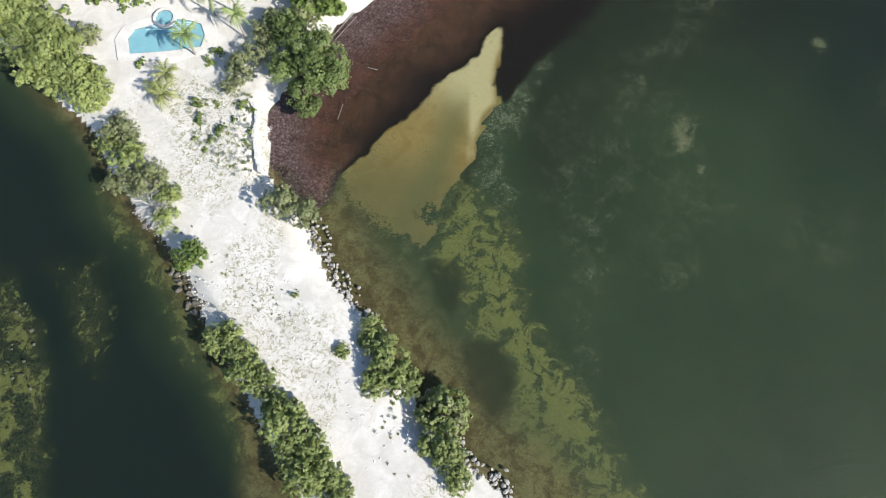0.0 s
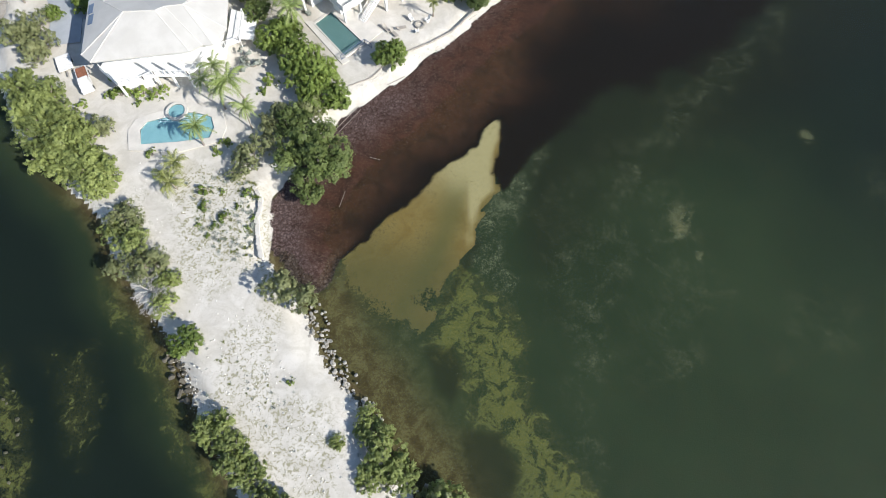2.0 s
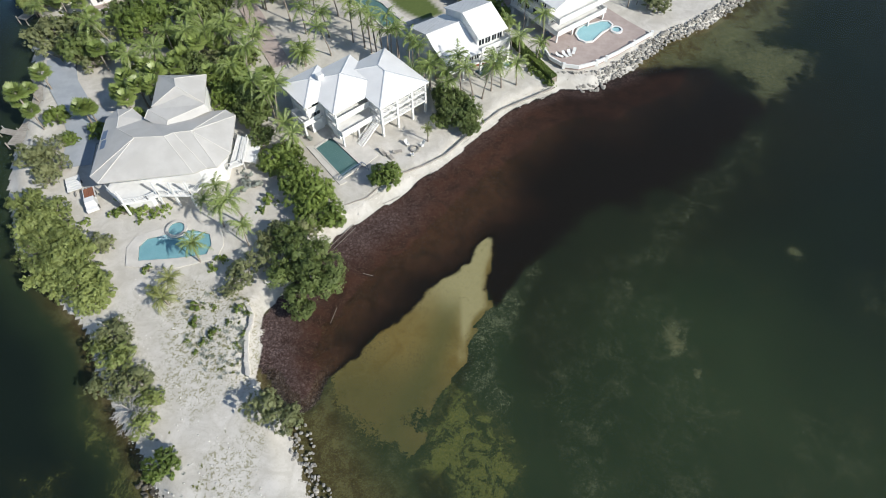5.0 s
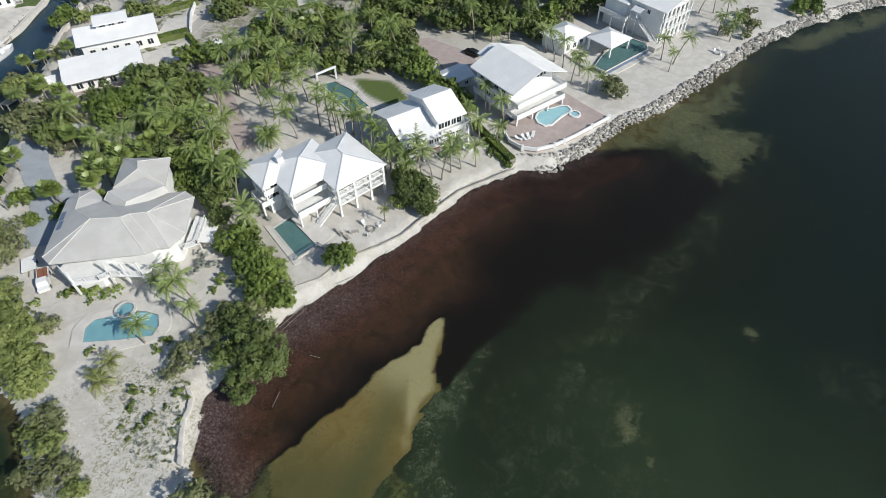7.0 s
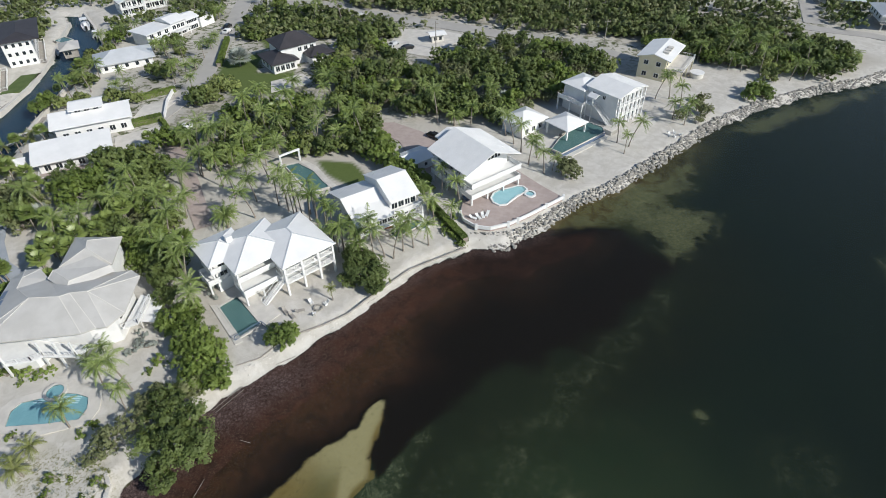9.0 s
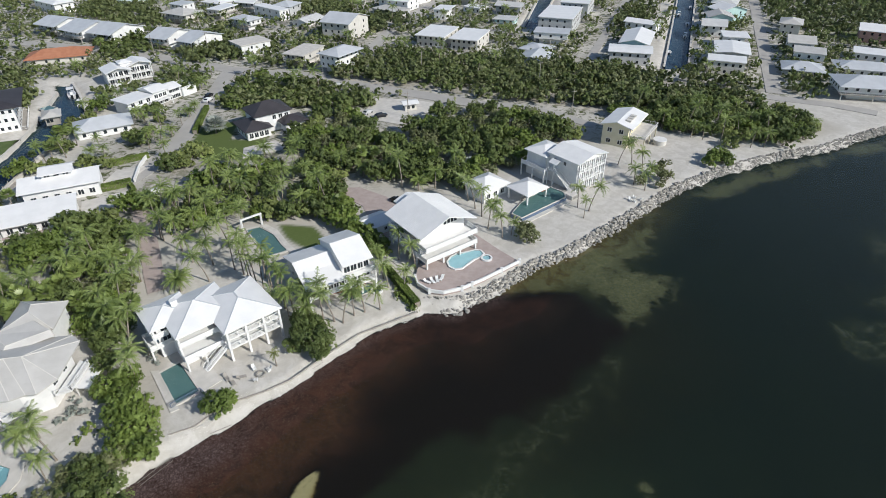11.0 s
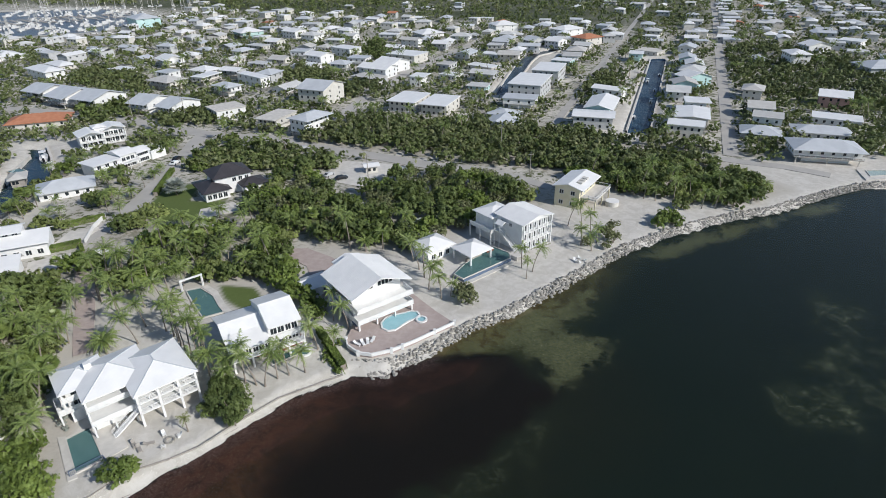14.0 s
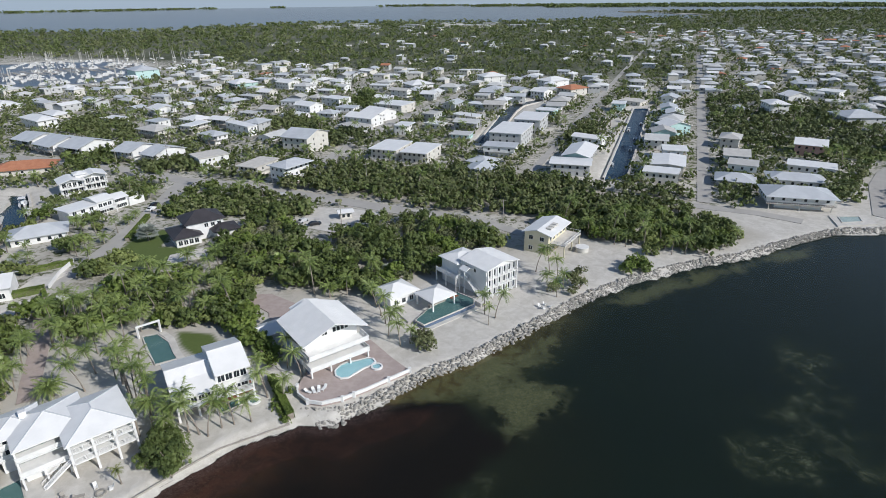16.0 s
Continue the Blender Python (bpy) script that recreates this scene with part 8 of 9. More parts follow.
def garden_trees():
    """Garden trees and palms between the near houses of the town."""
    rng = np.random.RandomState(23)
    taken = np.array(TAKEN)
    x, y = rng.uniform(-330, 330, 9000), 232 + 330 * rng.rand(9000) ** 1.25
    ok = (away(LAND, x, y) > 5) & (np.abs(x) < y * 0.8 + 40)
    u, v = 0.933 * x - 0.36 * y, 0.36 * x + 0.933 * y
    ok &= ~((np.abs(u - 65) < 3.6) | (np.abs(u + 10) < 3.2) | ((np.abs(u - 26) < 6.2) & (v < 480)) | ((np.abs(u + 51) < 9) & (v > 330) & (v < 480)))
    for line, wide in ((STREETS[0], 6), (STREETS[1], 6), ([(-20, 262), (-6.6, 295), (-0.7, 332), (19.7, 395), (70, 520)], 5), ([(116, 236), (143, 228.5), (156, 221), (184, 205)], 5), ([(300, 300), (254, 265), (238, 246), (216, 210)], 6), ([(-230, 318), (-149, 300)], 6), ([(-300, 480), (-180, 450), (-60, 420), (20, 395)], 5)):
        ok &= away(line, x, y, False) > wide
    for water in (CANAL_1, CANAL_2, [(0, 200), (3, 230), (36, 218), (17, 194)], [(158, 200), (180, 240), (222, 232), (222, 190)], [(-140, 250), (-120, 225), (-95, 150), (-120, 150)]):
        ok &= away(water, x, y) < -2
    heaps, palms = [[], []], 0
    for i in np.nonzero(ok)[0][:2000]:
        if ((taken[:, 0] - x[i]) ** 2 + (taken[:, 1] - y[i]) ** 2 < (taken[:, 2] * 0.85 + 0.6) ** 2).any():
            continue
        if rng.rand() < 0.16 and palms < 170:
            plant(COCO[palms % 4], x[i], y[i], rng.uniform(0.8, 1.15), 1.3)
            palms += 1
        else:
            r = rng.uniform(1.5, 3.0)
            heaps[int(rng.rand() < 0.4)].append((x[i], y[i], r, r * rng.uniform(1.2, 1.8), int(55 * r), 0.48))
    heap_of_leaves("garden_trees", "green garden trees and bushes between the houses", heaps[0], LEAF_WOOD, 71)
    heap_of_leaves("garden_trees", "dark green garden trees between the houses", heaps[1], LEAF_DARK, 72)


garden_trees()
grove([(-99, 158), (-88, 160), (-90, 180), (-98, 186), (-97, 204), (-101, 218), (-104, 210), (-101, 186)], 4.6, [COCO, MANGROVE, GRAPE, FAN], 12, lo=0.7, hi=1.0, clear=[(-88, 193, 11), (-77, 150, 13)])
grove([(-98, 127), (-90, 131), (-84, 140), (-90, 146), (-95, 142)], 3.4, [FAN, SHRUB, COCO_DRY], 13, lo=0.7, hi=1.0, clear=[(-87, 126, 4), (-75, 132, 11)])
for k, (x, y) in enumerate(((-63.4, 197.9), (-63.2, 188.3), (-63.0, 179.3), (-63.4, 205.6), (-58.4, 170.9), (-63.8, 212.0))):
    plant(DATE[0] if k % 2 else COCO[1], x, y, 0.8, 1.4)

# ---- pools, paving and walls ----
def ring_of(cx, cy, r, n=16):
    return [(cx + r * math.cos(2 * math.pi * k / n), cy + r * math.sin(2 * math.pi * k / n)) for k in range(n)]


def flat(name, label, poly, z, mat, thick=0.3, category="paving"):
    return solid(name, Sheet().prism(poly, z - thick, z), mat, label, category, kind="structure")


pool("swimming_pool", "free-form turquoise swimming pool with a white deck", POOL_BEACH, 1.62, 1.56, TILE_POOL, 2.0)
pool("hot_tub", "round raised hot tub beside a turquoise pool", ring_of(-43.5, 59.6, 1.35), 2.0, 1.92, TILE_POOL, 0.45)
steps = thing("pool_steps", "pale blue tiled steps at a pool's shallow end", "steps", -44.5, 57.6, 1.5)
for k in range(4):
    part("step", Sheet().box(-1.8, 5.4, 0.1 + 0.38 * k, 0.3 + 0.38 * k, -0.15, 0.065), PALE_POOL, steps)
pool("swimming_pool", "long dark teal lap pool beside a white house", POOL_LAP, 1.72, 1.66, TEAL_POOL, 0.45)
pool("swimming_pool", "teal garden pool framed by palms", POOL_REAR, 1.66, 1.60, TEAL_POOL, 0.5)
pool("swimming_pool", "small dark teal pool below a house's piers", POOL_SMALL, 1.66, 1.60, TEAL_POOL, 0.4)
pool("hot_tub", "round white stone hot tub on the sand", ring_of(14.6, 102.9, 0.9), 1.9, 1.8, TEAL_POOL, 0.45, WHITE)
flat("pavement_2", "reddish paved floor under a raised house", [(2.0, 101.0), (9.0, 103.0), (13.6, 107.4), (11.0, 111.0), (0.0, 106.0)], 1.60, RED_WOOD)
flat("pavement_3", "pale paved terrace round a lap pool", [(-24.6, 79.2), (-17.2, 69.6), (-16.0, 70.4), (-23.2, 79.4)], 1.68, CONCRETE)
flat("pavement_3", "pale paved terrace round a lap pool", [(-13.4, 74.0), (-10.8, 77.0), (-16.4, 83.4), (-20.4, 82.2), (-19.6, 81.2)], 1.68, CONCRETE)
fence = thing("pool_fence", "dark low fence at the end of a pool", "fence", 0, 0, 1.6)
railing(fence, [(-17.4, 70.6), (-13.6, 74.2), (-12.4, 73.2)], 0.0, 1.1, gap=0.25, mat=SHADE_CLOTH, name="fence_panel")

# paved terrace with the kidney pool
PATIO = [(23.5, 113.0), (22.7, 106.9), (23.4, 104.4), (26.0, 101.9), (29.0, 101.3), (33.0, 102.8), (37.7, 106.0), (46.4, 112.8), (42.2, 117.5), (36.5, 125.0), (30.0, 128.0)]
flat("terrace", "broad pinkish paved terrace above the rocks", PATIO, 2.25, PAVER, 1.4, "terrace")
wall = thing("terrace_wall", "low white wall with piers round a paved terrace", "wall", 0, 0, 2.2)
edge_line = PATIO[1:8]
for a, b in zip(edge_line[:-1], edge_line[1:]):
    part("wall", Sheet().beam((*a, 0.18), (*b, 0.18), 0.35, 0.75), WHITE, wall)
for x, y in edge_line[::2] + [(42.0, 109.4), (35.2, 104.2)]:
    part("pier", Sheet().box(x - 0.3, x + 0.3, y - 0.3, y + 0.3, -0.6, 0.8), WHITE, wall)
KIDNEY = [(30.0, 112.7), (30.4, 110.8), (31.7, 109.8), (33.3, 110.2), (34.4, 111.7), (35.8, 113.4), (37.4, 114.5), (38.2, 115.8), (37.6, 117.0), (36.2, 117.2), (34.8, 116.5), (33.4, 115.9), (32.1, 115.6), (30.8, 114.5)]
pool("swimming_pool", "bright blue kidney-shaped swimming pool with white coping", KIDNEY, 2.50, 2.44, PALE_POOL, 0.4, WHITE)
pool("hot_tub", "small round blue hot tub joined to a pool", ring_of(38.9, 114.0, 0.95, 14), 2.56, 2.50, PALE_POOL, 0.4, WHITE)
flat("pavement_4", "pale sandy walk beside a terrace", [(20.2, 104.6), (22.0, 103.2), (22.2, 112.0), (16.0, 118.0), (14.6, 116.6), (20.0, 110.6)], 1.63, CONCRETE)

# raised pool and terrace
RAISED = [(46.6, 134.0), (48.9, 131.7), (61.6, 142.4), (61.9, 145.0), (57.2, 149.2), (54.0, 144.6), (49.6, 139.4)]
pool("swimming_pool", "raised dark teal infinity pool with a tiled outer wall", RAISED, 2.68, 2.66, TEAL_POOL, 0.3)
flat("pool_wall", "dark blue-grey tiled outer wall of a raised pool", [(46.3, 133.8), (49.0, 131.3), (62.0, 142.2), (62.3, 145.2), (57.3, 149.6), (53.6, 145.0), (48.0, 138.0)], 2.36, SHADE_CLOTH, 1.2, "wall")
flat("pool_ledge", "pale concrete ledge at the foot of a raised pool", [(47.0, 133.0), (49.4, 130.0), (63.2, 141.6), (62.2, 143.0)], 1.75, CONCRETE, 0.5)
flat("terrace", "cream paved terrace between a pool house and pool", [(44.6, 134.2), (46.6, 134.6), (52.8, 144.6), (57.0, 150.4), (48.0, 153.6), (40.0, 141.6)], 2.1, CONCRETE, 0.8, "terrace")
flat("bathing_mat", "red-brown timber platform on a pool's edge", [(55.8, 145.2), (57.8, 147.0), (56.6, 148.4), (54.6, 146.6)], 2.76, RED_WOOD, 0.12, "platform")
stair = thing("terrace_stair", "pale concrete steps at the end of a pool", "stairs", 62.6, 143.6, 1.5, 40)
for k in range(5):
    part("step", Sheet().box(0.3 * k, 3.0, -1.6, 1.6, 0.18 * (4 - k) * 0.0 + 0.0, 1.2 - 0.2 * k), CONCRETE, stair)

# drives and paths
solid("drive_1", ribbon([(-33, 103), (-37, 110), (-42, 120), (-48, 131), (-55, 142)], 4.2, 1.68), PAVER, "pinkish brick drive between palms", "drive", kind="structure")
flat("drive_2", "pinkish brick forecourt behind a house", [(-5, 150), (5, 150.5), (13, 145), (18, 138), (21, 131), (15, 124), (10, 132), (7, 140), (0, 146)], 1.68, PAVER, 0.3, "drive")
# this drive's bluish tone is shade laid into the concrete colour
solid("drive_3", ribbon([(-81, 106), (-77, 97), (-71, 89), (-67.5, 82), (-66, 74)], 5.6, 1.68), SHADED_CONCRETE, "concrete drive with bluish shade in its colour beside a beige house", "drive", kind="structure")
flat("drive_3", "concrete drive with bluish shade in its colour beside a beige house", [(-70, 92), (-60.5, 86), (-60.2, 80), (-67, 80)], 1.675, SHADED_CONCRETE, 0.3, "drive")
flat("drive_4", "pale concrete forecourt of a canal house", [(-70, 152.5), (-62.8, 156.5), (-61.0, 166.0), (-70.0, 162.0)], 1.68, CONCRETE, 0.3, "drive")
flat("drive_4", "sandy forecourt of a low canal house", [(-70.5, 143.0), (-61.0, 149.0), (-56.5, 143.0), (-62.0, 134.0), (-66.0, 134.0)], 1.66, CONCRETE, 0.3, "drive")
flat("drive_5", "pale concrete drive of a dark-roofed house", [(-36, 178), (-27, 184), (-22, 178), (-34, 170)], 1.68, CONCRETE, 0.3, "drive")
flat("sandy_lot", "pinkish gravel lot beside a road", [(-1.5, 204), (2, 224), (16, 222.5), (31, 216), (20, 207), (14, 197)], 1.66, CONCRETE, 0.3, "lot")
solid("garden_path", ribbon([(-17.1, 130.2), (-13.6, 127.4), (-9.6, 121.4), (-6.2, 117.5)], 1.6, 1.68), CONCRETE, "pale concrete path between pool and lawn", "path", kind="structure")

frame_arch = thing("garden_arch", "white square garden arch over a pool's end", "arch", 0, 0, 1.5)
for a, b in (((-21.6, 127.6, 0), (-21.6, 127.6, 3.2)), ((-17.6, 130.8, 0), (-17.6, 130.8, 3.2)), ((-21.8, 127.4, 3.2), (-17.4, 131.0, 3.2))):
    part("beam", Sheet().beam(a, b, 0.4), WHITE, frame_arch)


def hedge(a, b, wide, high, seed, label="clipped bright green hedge"):
    """A clipped hedge of leaves between two points."""
    rng = np.random.RandomState(seed)
    a, b = np.array(a), np.array(b)
    d = b - a
    n = int(np.linalg.norm(d) * 260)
    s = np.array([-d[1], d[0]]) / np.linalg.norm(d)
    p = np.zeros((n, 3))
    u, w, h = rng.rand(n, 1), rng.rand(n) * 2 - 1, rng.rand(n)
    top = rng.rand(n) < 0.6
    w = np.where(top, w, np.sign(w))
    h = np.where(top, 1.0, h)
    p[:, :2] = a + d * u + s * (w * wide / 2)[:, None]
    p[:, 2] = h * high + 0.06 * rng.randn(n)
    nrm = np.stack([s[0] * np.where(top, 0, w), s[1] * np.where(top, 0, w), np.where(top, 1.0, 0.2)], 1) + rng.randn(n, 3) * 0.4
    nrm /= np.linalg.norm(nrm, axis=1, keepdims=True)
    ob = thing("hedge", label, "hedge", 0, 0, 1.4)
    part("foliage", leaf_mesh("foliage", blades(p, nrm, np.full(n, 0.26), rng), LEAF_BRIGHT, 3), None, ob)
    part("stems", Sheet().beam((*a, high * 0.45), (*b, high * 0.45), wide * 0.8, high * 0.85), BARK, ob, "brown woody stems")
    return ob


hedge((-72.8, 146.6), (-61.2, 153.4), 2.2, 1.8, 1)
hedge((-73.6, 165.2), (-64.0, 171.8), 1.8, 1.6, 2)
hedge((-60.8, 152.0), (-57.6, 147.6), 1.0, 1.3, 3)
hedge((16.0, 110.6), (23.6, 97.6), 1.5, 1.5, 4, "yellow-green hedge running down to the beach")
hedge((-56.0, 190.0), (-60.0, 214.0), 1.6, 1.6, 5)
garden_wall = thing("garden_wall", "white garden wall at a road's edge", "wall", 0, 0, 1.4)
for a, b in (((-64.6, 173.0), (-63.6, 164.0)), ((-63.6, 164.0), (-60.9, 154.4))):
    part("wall", Sheet().beam((*a, 0.7), (*b, 0.7), 0.3, 1.5), WHITE, garden_wall)

# the low kerb where the sand gives way to coral rubble
beach_edge = thing("beach_kerb", "low dark timber kerb along the sand's edge", "kerb", 0, 0, 1.45)
KERB = [(-15.9, 65.0), (-12.1, 66.8), (-8.4, 71.5), (-2.5, 74.4), (1.6, 77.2), (6.9, 83.5), (12.5, 89.4), (18.1, 92.7), (23.6, 96.0)]
for a, b in zip(KERB[:-1], KERB[1:]):
    n = 4
    for k in range(n):
        p = [a[i] + (b[i] - a[i]) * k / n + 0.10 * math.sin(7 * a[0] + 3 * k) for i in (0, 1)]
        q = [a[i] + (b[i] - a[i]) * (k + 1) / n + 0.10 * math.sin(7 * a[0] + 3 * (k + 1)) * (k + 1 < n) for i in (0, 1)]
        part("board", Sheet().beam((*p, 0.05), (*q, 0.05), 0.16, 0.35), WOOD, beach_edge)
stone_wall = thing("stone_wall", "low white coral stone wall curving along the sand", "wall", 0, 0, 1.3)
WALL_LINE = [(-29.0, 45.4), (-27.9, 43.8), (-27.7, 42.0), (-28.0, 40.0), (-27.6, 38.0), (-27.2, 36.0), (-26.8, 34.8), (-26.4, 33.6)]
rr = random.Random(3)
for a, b in zip(WALL_LINE[:-1], WALL_LINE[1:]):
    for k in range(4):
        x, y = a[0] + (b[0] - a[0]) * k / 4, a[1] + (b[1] - a[1]) * k / 4
        s = Sheet()
        w = rr.uniform(0.3, 0.42)
        s.prism([(x + w * math.cos(q + rr.uniform(-0.3, 0.3)), y + w * math.sin(q)) for q in (0.3, 1.4, 2.6, 3.6, 4.9, 5.8)], -0.3, 0.35 + rr.uniform(-0.1, 0.1))
        part("stone", s, CONCRETE, stone_wall)

# ---- loose things on the lots ----
for a, b, w in (((-17.6, 57.0), (-14.2, 61.6), 0.28), ((-17.0, 56.6), (-13.7, 61.0), 0.22), ((-15.9, 42.7), (-15.2, 45.4), 0.18), ((-11.7, 51.7), (-10.0, 51.2), 0.2), ((-9.5, 66.2), (-6.5, 68.0), 0.2), ((3.4, 79.6), (6.4, 82.6), 0.16)):
    solid("driftwood", Sheet().beam((*a, 0.45), (*b, 0.5), w * 0.3), DRIFT, "weathered grey driftwood plank on beached weed", "driftwood", "driftwood on the beach")
pit = thing("fire_pit", "round stone fire pit on raked sand", "fire pit", -4.2, 78.5, 1.5)
for k in range(12):
    a = k * math.pi / 6
    part("stone", Sheet().box(-0.18, 0.18, -0.14, 0.14, 0, 0.35), ROCK, pit).matrix_basis = pose(0.75 * math.cos(a), 0.75 * math.sin(a), 0, 0, 0, math.degrees(a) + 90)


def beach_chair(x, y, turn, mat=None):
    ob = thing("beach_chair", "white low slatted beach chair on sand", "chair", x, y, 1.55, turn, "beach chairs")
    for k in range(4):
        part("seat_slat", Sheet().box(-0.3, 0.3, -0.3 + 0.15 * k, -0.18 + 0.15 * k, 0.30, 0.34), mat or WHITE, ob)
    part("backrest", Sheet().add([(-0.3, 0.28, 0.3), (0.3, 0.28, 0.3), (0.3, 0.62, 1.0), (-0.3, 0.62, 1.0), (-0.3, 0.33, 0.28), (0.3, 0.33, 0.28), (0.3, 0.67, 0.98), (-0.3, 0.67, 0.98)], [(0, 1, 2, 3), (7, 6, 5, 4), (0, 4, 5, 1), (1, 5, 6, 2), (2, 6, 7, 3), (3, 7, 4, 0)]), mat or WHITE, ob)
    for i in (-0.28, 0.28):
        part("leg", Sheet().box(i - 0.03, i + 0.03, -0.3, 0.3, 0, 0.3), mat or WHITE, ob)
        part("armrest", Sheet().box(i - 0.06, i + 0.06, -0.3, 0.35, 0.5, 0.54), mat or WHITE, ob)


for x, y, r in ((-5.6, 79.6, 40), (-2.9, 79.4, -50), (-4.6, 76.9, 190), (79.4, 142.2, 20), (81.0, 143.4, 60), (80.4, 141.4, 120), (82.2, 142.4, 200)):
    beach_chair(x, y, r)


def lounger(x, y, z, turn, mat):
    ob = thing("sun_lounger", "pale sun lounger on a terrace", "lounger", x, y, z, turn, "sun loungers")
    part("mattress", Sheet().box(-0.32, 0.32, -0.9, 0.35, 0.28, 0.38), mat, ob)
    part("backrest", Sheet().add([(-0.32, 0.35, 0.28), (0.32, 0.35, 0.28), (0.32, 0.9, 0.7), (-0.32, 0.9, 0.7), (-0.32, 0.35, 0.38), (0.32, 0.35, 0.38), (0.32, 0.86, 0.8), (-0.32, 0.86, 0.8)], [(3, 2, 1, 0), (4, 5, 6, 7), (0, 1, 5, 4), (1, 2, 6, 5), (2, 3, 7, 6), (3, 0, 4, 7)]), mat, ob)
    for i in (-0.28, 0.28):
        for j in (-0.8, 0.3):
            part("leg", Sheet().box(i - 0.03, i + 0.03, j - 0.03, j + 0.03, 0, 0.28), mat, ob)


for x, y, r in ((26.6, 105.2, 30), (27.6, 105.6, 10), (25.4, 104.9, 60), (28.6, 106.2, -20)):
    lounger(x, y, 2.25, r, WHITE)
for x, y, r in ((-8.6, 76.4, 40), (-10.0, 77.4, 40), (-7.4, 77.6, 110)):
    lounger(x, y, 1.55, r, WOOD)
for x, y, r in ((24.0, 112.0, 37), (26.5, 113.8, 37), (29.5, 116.0, 37)):
    lounger(x, y, 2.25, r, SHADE_CLOTH)


def car(label, x, y, turn, paint, z=1.72):
    ob = thing("car", label, "car", x, y, z, turn, "parked cars")
    s = Sheet()
    prof = [(-2.25, 0.35), (2.25, 0.35), (2.3, 0.8), (1.3, 0.98), (0.7, 1.45), (-1.2, 1.48), (-1.9, 1.0), (-2.3, 0.9)]
    n = len(prof)
    s.add([(px, -0.9 if pz < 1.1 else -0.72, pz) for px, pz in prof] + [(px, 0.9 if pz < 1.1 else 0.72, pz) for px, pz in prof], [tuple(range(n)), tuple(range(n, 2 * n))[::-1]] + [(i, n + i, n + (i + 1) % n, (i + 1) % n) for i in range(n)])
    part("body", s, paint, ob)
    part("windscreen", Sheet().add([(1.28, -0.7, 1.02), (1.28, 0.7, 1.02), (0.74, 0.62, 1.44), (0.74, -0.62, 1.44)], [(0, 1, 2, 3)]), GLASS, ob).location = (0.03, 0, 0.02)
    part("rear_window", Sheet().add([(-1.86, 0.7, 1.03), (-1.86, -0.7, 1.03), (-1.24, -0.62, 1.46), (-1.24, 0.62, 1.46)], [(0, 1, 2, 3)]), GLASS, ob).location = (-0.03, 0, 0.02)
    for i in (-1.4, 1.4):
        for j in (-0.86, 0.86):
            w = Sheet().prism([(0.33 * math.cos(q * math.pi / 6), 0.33 * math.sin(q * math.pi / 6)) for q in range(12)], -0.11, 0.11)
            part("wheel", w, GLASS, ob, "black tyre").matrix_basis = pose(i, j, 0.33, 90, 0, 0)
    return ob


BLACK_PAINT = surf("black_car_paint", (0.012, 0.012, 0.014), (0.025, 0.025, 0.028), 0.4, 0.2, 6, 0.0)
SILVER_PAINT = surf("silver_car_paint", (0.45, 0.46, 0.47), (0.55, 0.56, 0.57), 0.4, 0.25, 6, 0.0)
WHITE_PAINT = surf("white_car_paint", (0.72, 0.72, 0.72), (0.80, 0.80, 0.80), 0.4, 0.25, 6, 0.0)
car("black estate car parked on a brick forecourt", 16.4, 141.6, 140, BLACK_PAINT)
car("dark car parked beside a house", 13.0, 121.0, 50, BLACK_PAINT, 1.6)
car("silver car parked on a gravel lot", 0.9, 207.5, 60, SILVER_PAINT)
car("dark car parked on a gravel lot", 6.0, 204.2, 30, BLACK_PAINT)
car("white car parked by the roadside", -62.2, 221.5, 80, WHITE_PAINT)
car("dark car parked by the roadside", -63.5, 226.5, 85, BLACK_PAINT)
car("white car on a forecourt", -52.5, 147.0, 30, WHITE_PAINT)
car("silver car parked near a construction yard", -14.5, 238.5, 20, SILVER_PAINT)

truck = thing("pickup_truck", "white pickup truck with a rusty brown load", "truck", -59.9, 65.6, 1.6, -62)
part("cab", Sheet().add([(0.2, -0.95, 0.4), (2.7, -0.95, 0.4), (2.7, 0.95, 0.4), (0.2, 0.95, 0.4), (0.3, -0.8, 1.8), (1.5, -0.8, 1.8), (1.5, 0.8, 1.8), (0.3, 0.8, 1.8), (2.7, -0.95, 1.05), (2.7, 0.95, 1.05), (1.9, -0.92, 1.1), (1.9, 0.92, 1.1)], [(3, 2, 1, 0), (4, 5, 6, 7), (0, 1, 8, 10, 5, 4), (3, 7, 6, 11, 9, 2), (1, 2, 9, 8), (8, 9, 11, 10), (10, 11, 6, 5), (0, 4, 7, 3)]), WHITE_PAINT, truck)
part("bed", Sheet().box(-2.7, 0.15, -0.95, -0.85, 0.5, 1.1).box(-2.7, 0.15, 0.85, 0.95, 0.5, 1.1).box(-2.7, -2.6, -0.85, 0.85, 0.5, 1.1).box(-2.6, 0.15, -0.85, 0.85, 0.5, 0.62), WHITE_PAINT, truck)
for k in range(6):
    part("load_plank", Sheet().box(-2.5, 0.1, -0.75 + 0.26 * k, -0.53 + 0.26 * k, 0.9, 1.2 + 0.06 * (k % 2)), RED_WOOD, truck, "rusty brown planks")
for i in (-1.7, 1.8):
    for j in (-0.9, 0.9):
        part("wheel", Sheet().prism([(0.38 * math.cos(q * math.pi / 6), 0.38 * math.sin(q * math.pi / 6)) for q in range(12)], -0.12, 0.12), GLASS, truck, "black tyre").matrix_basis = pose(i, j, 0.38, 90, 0, 0)
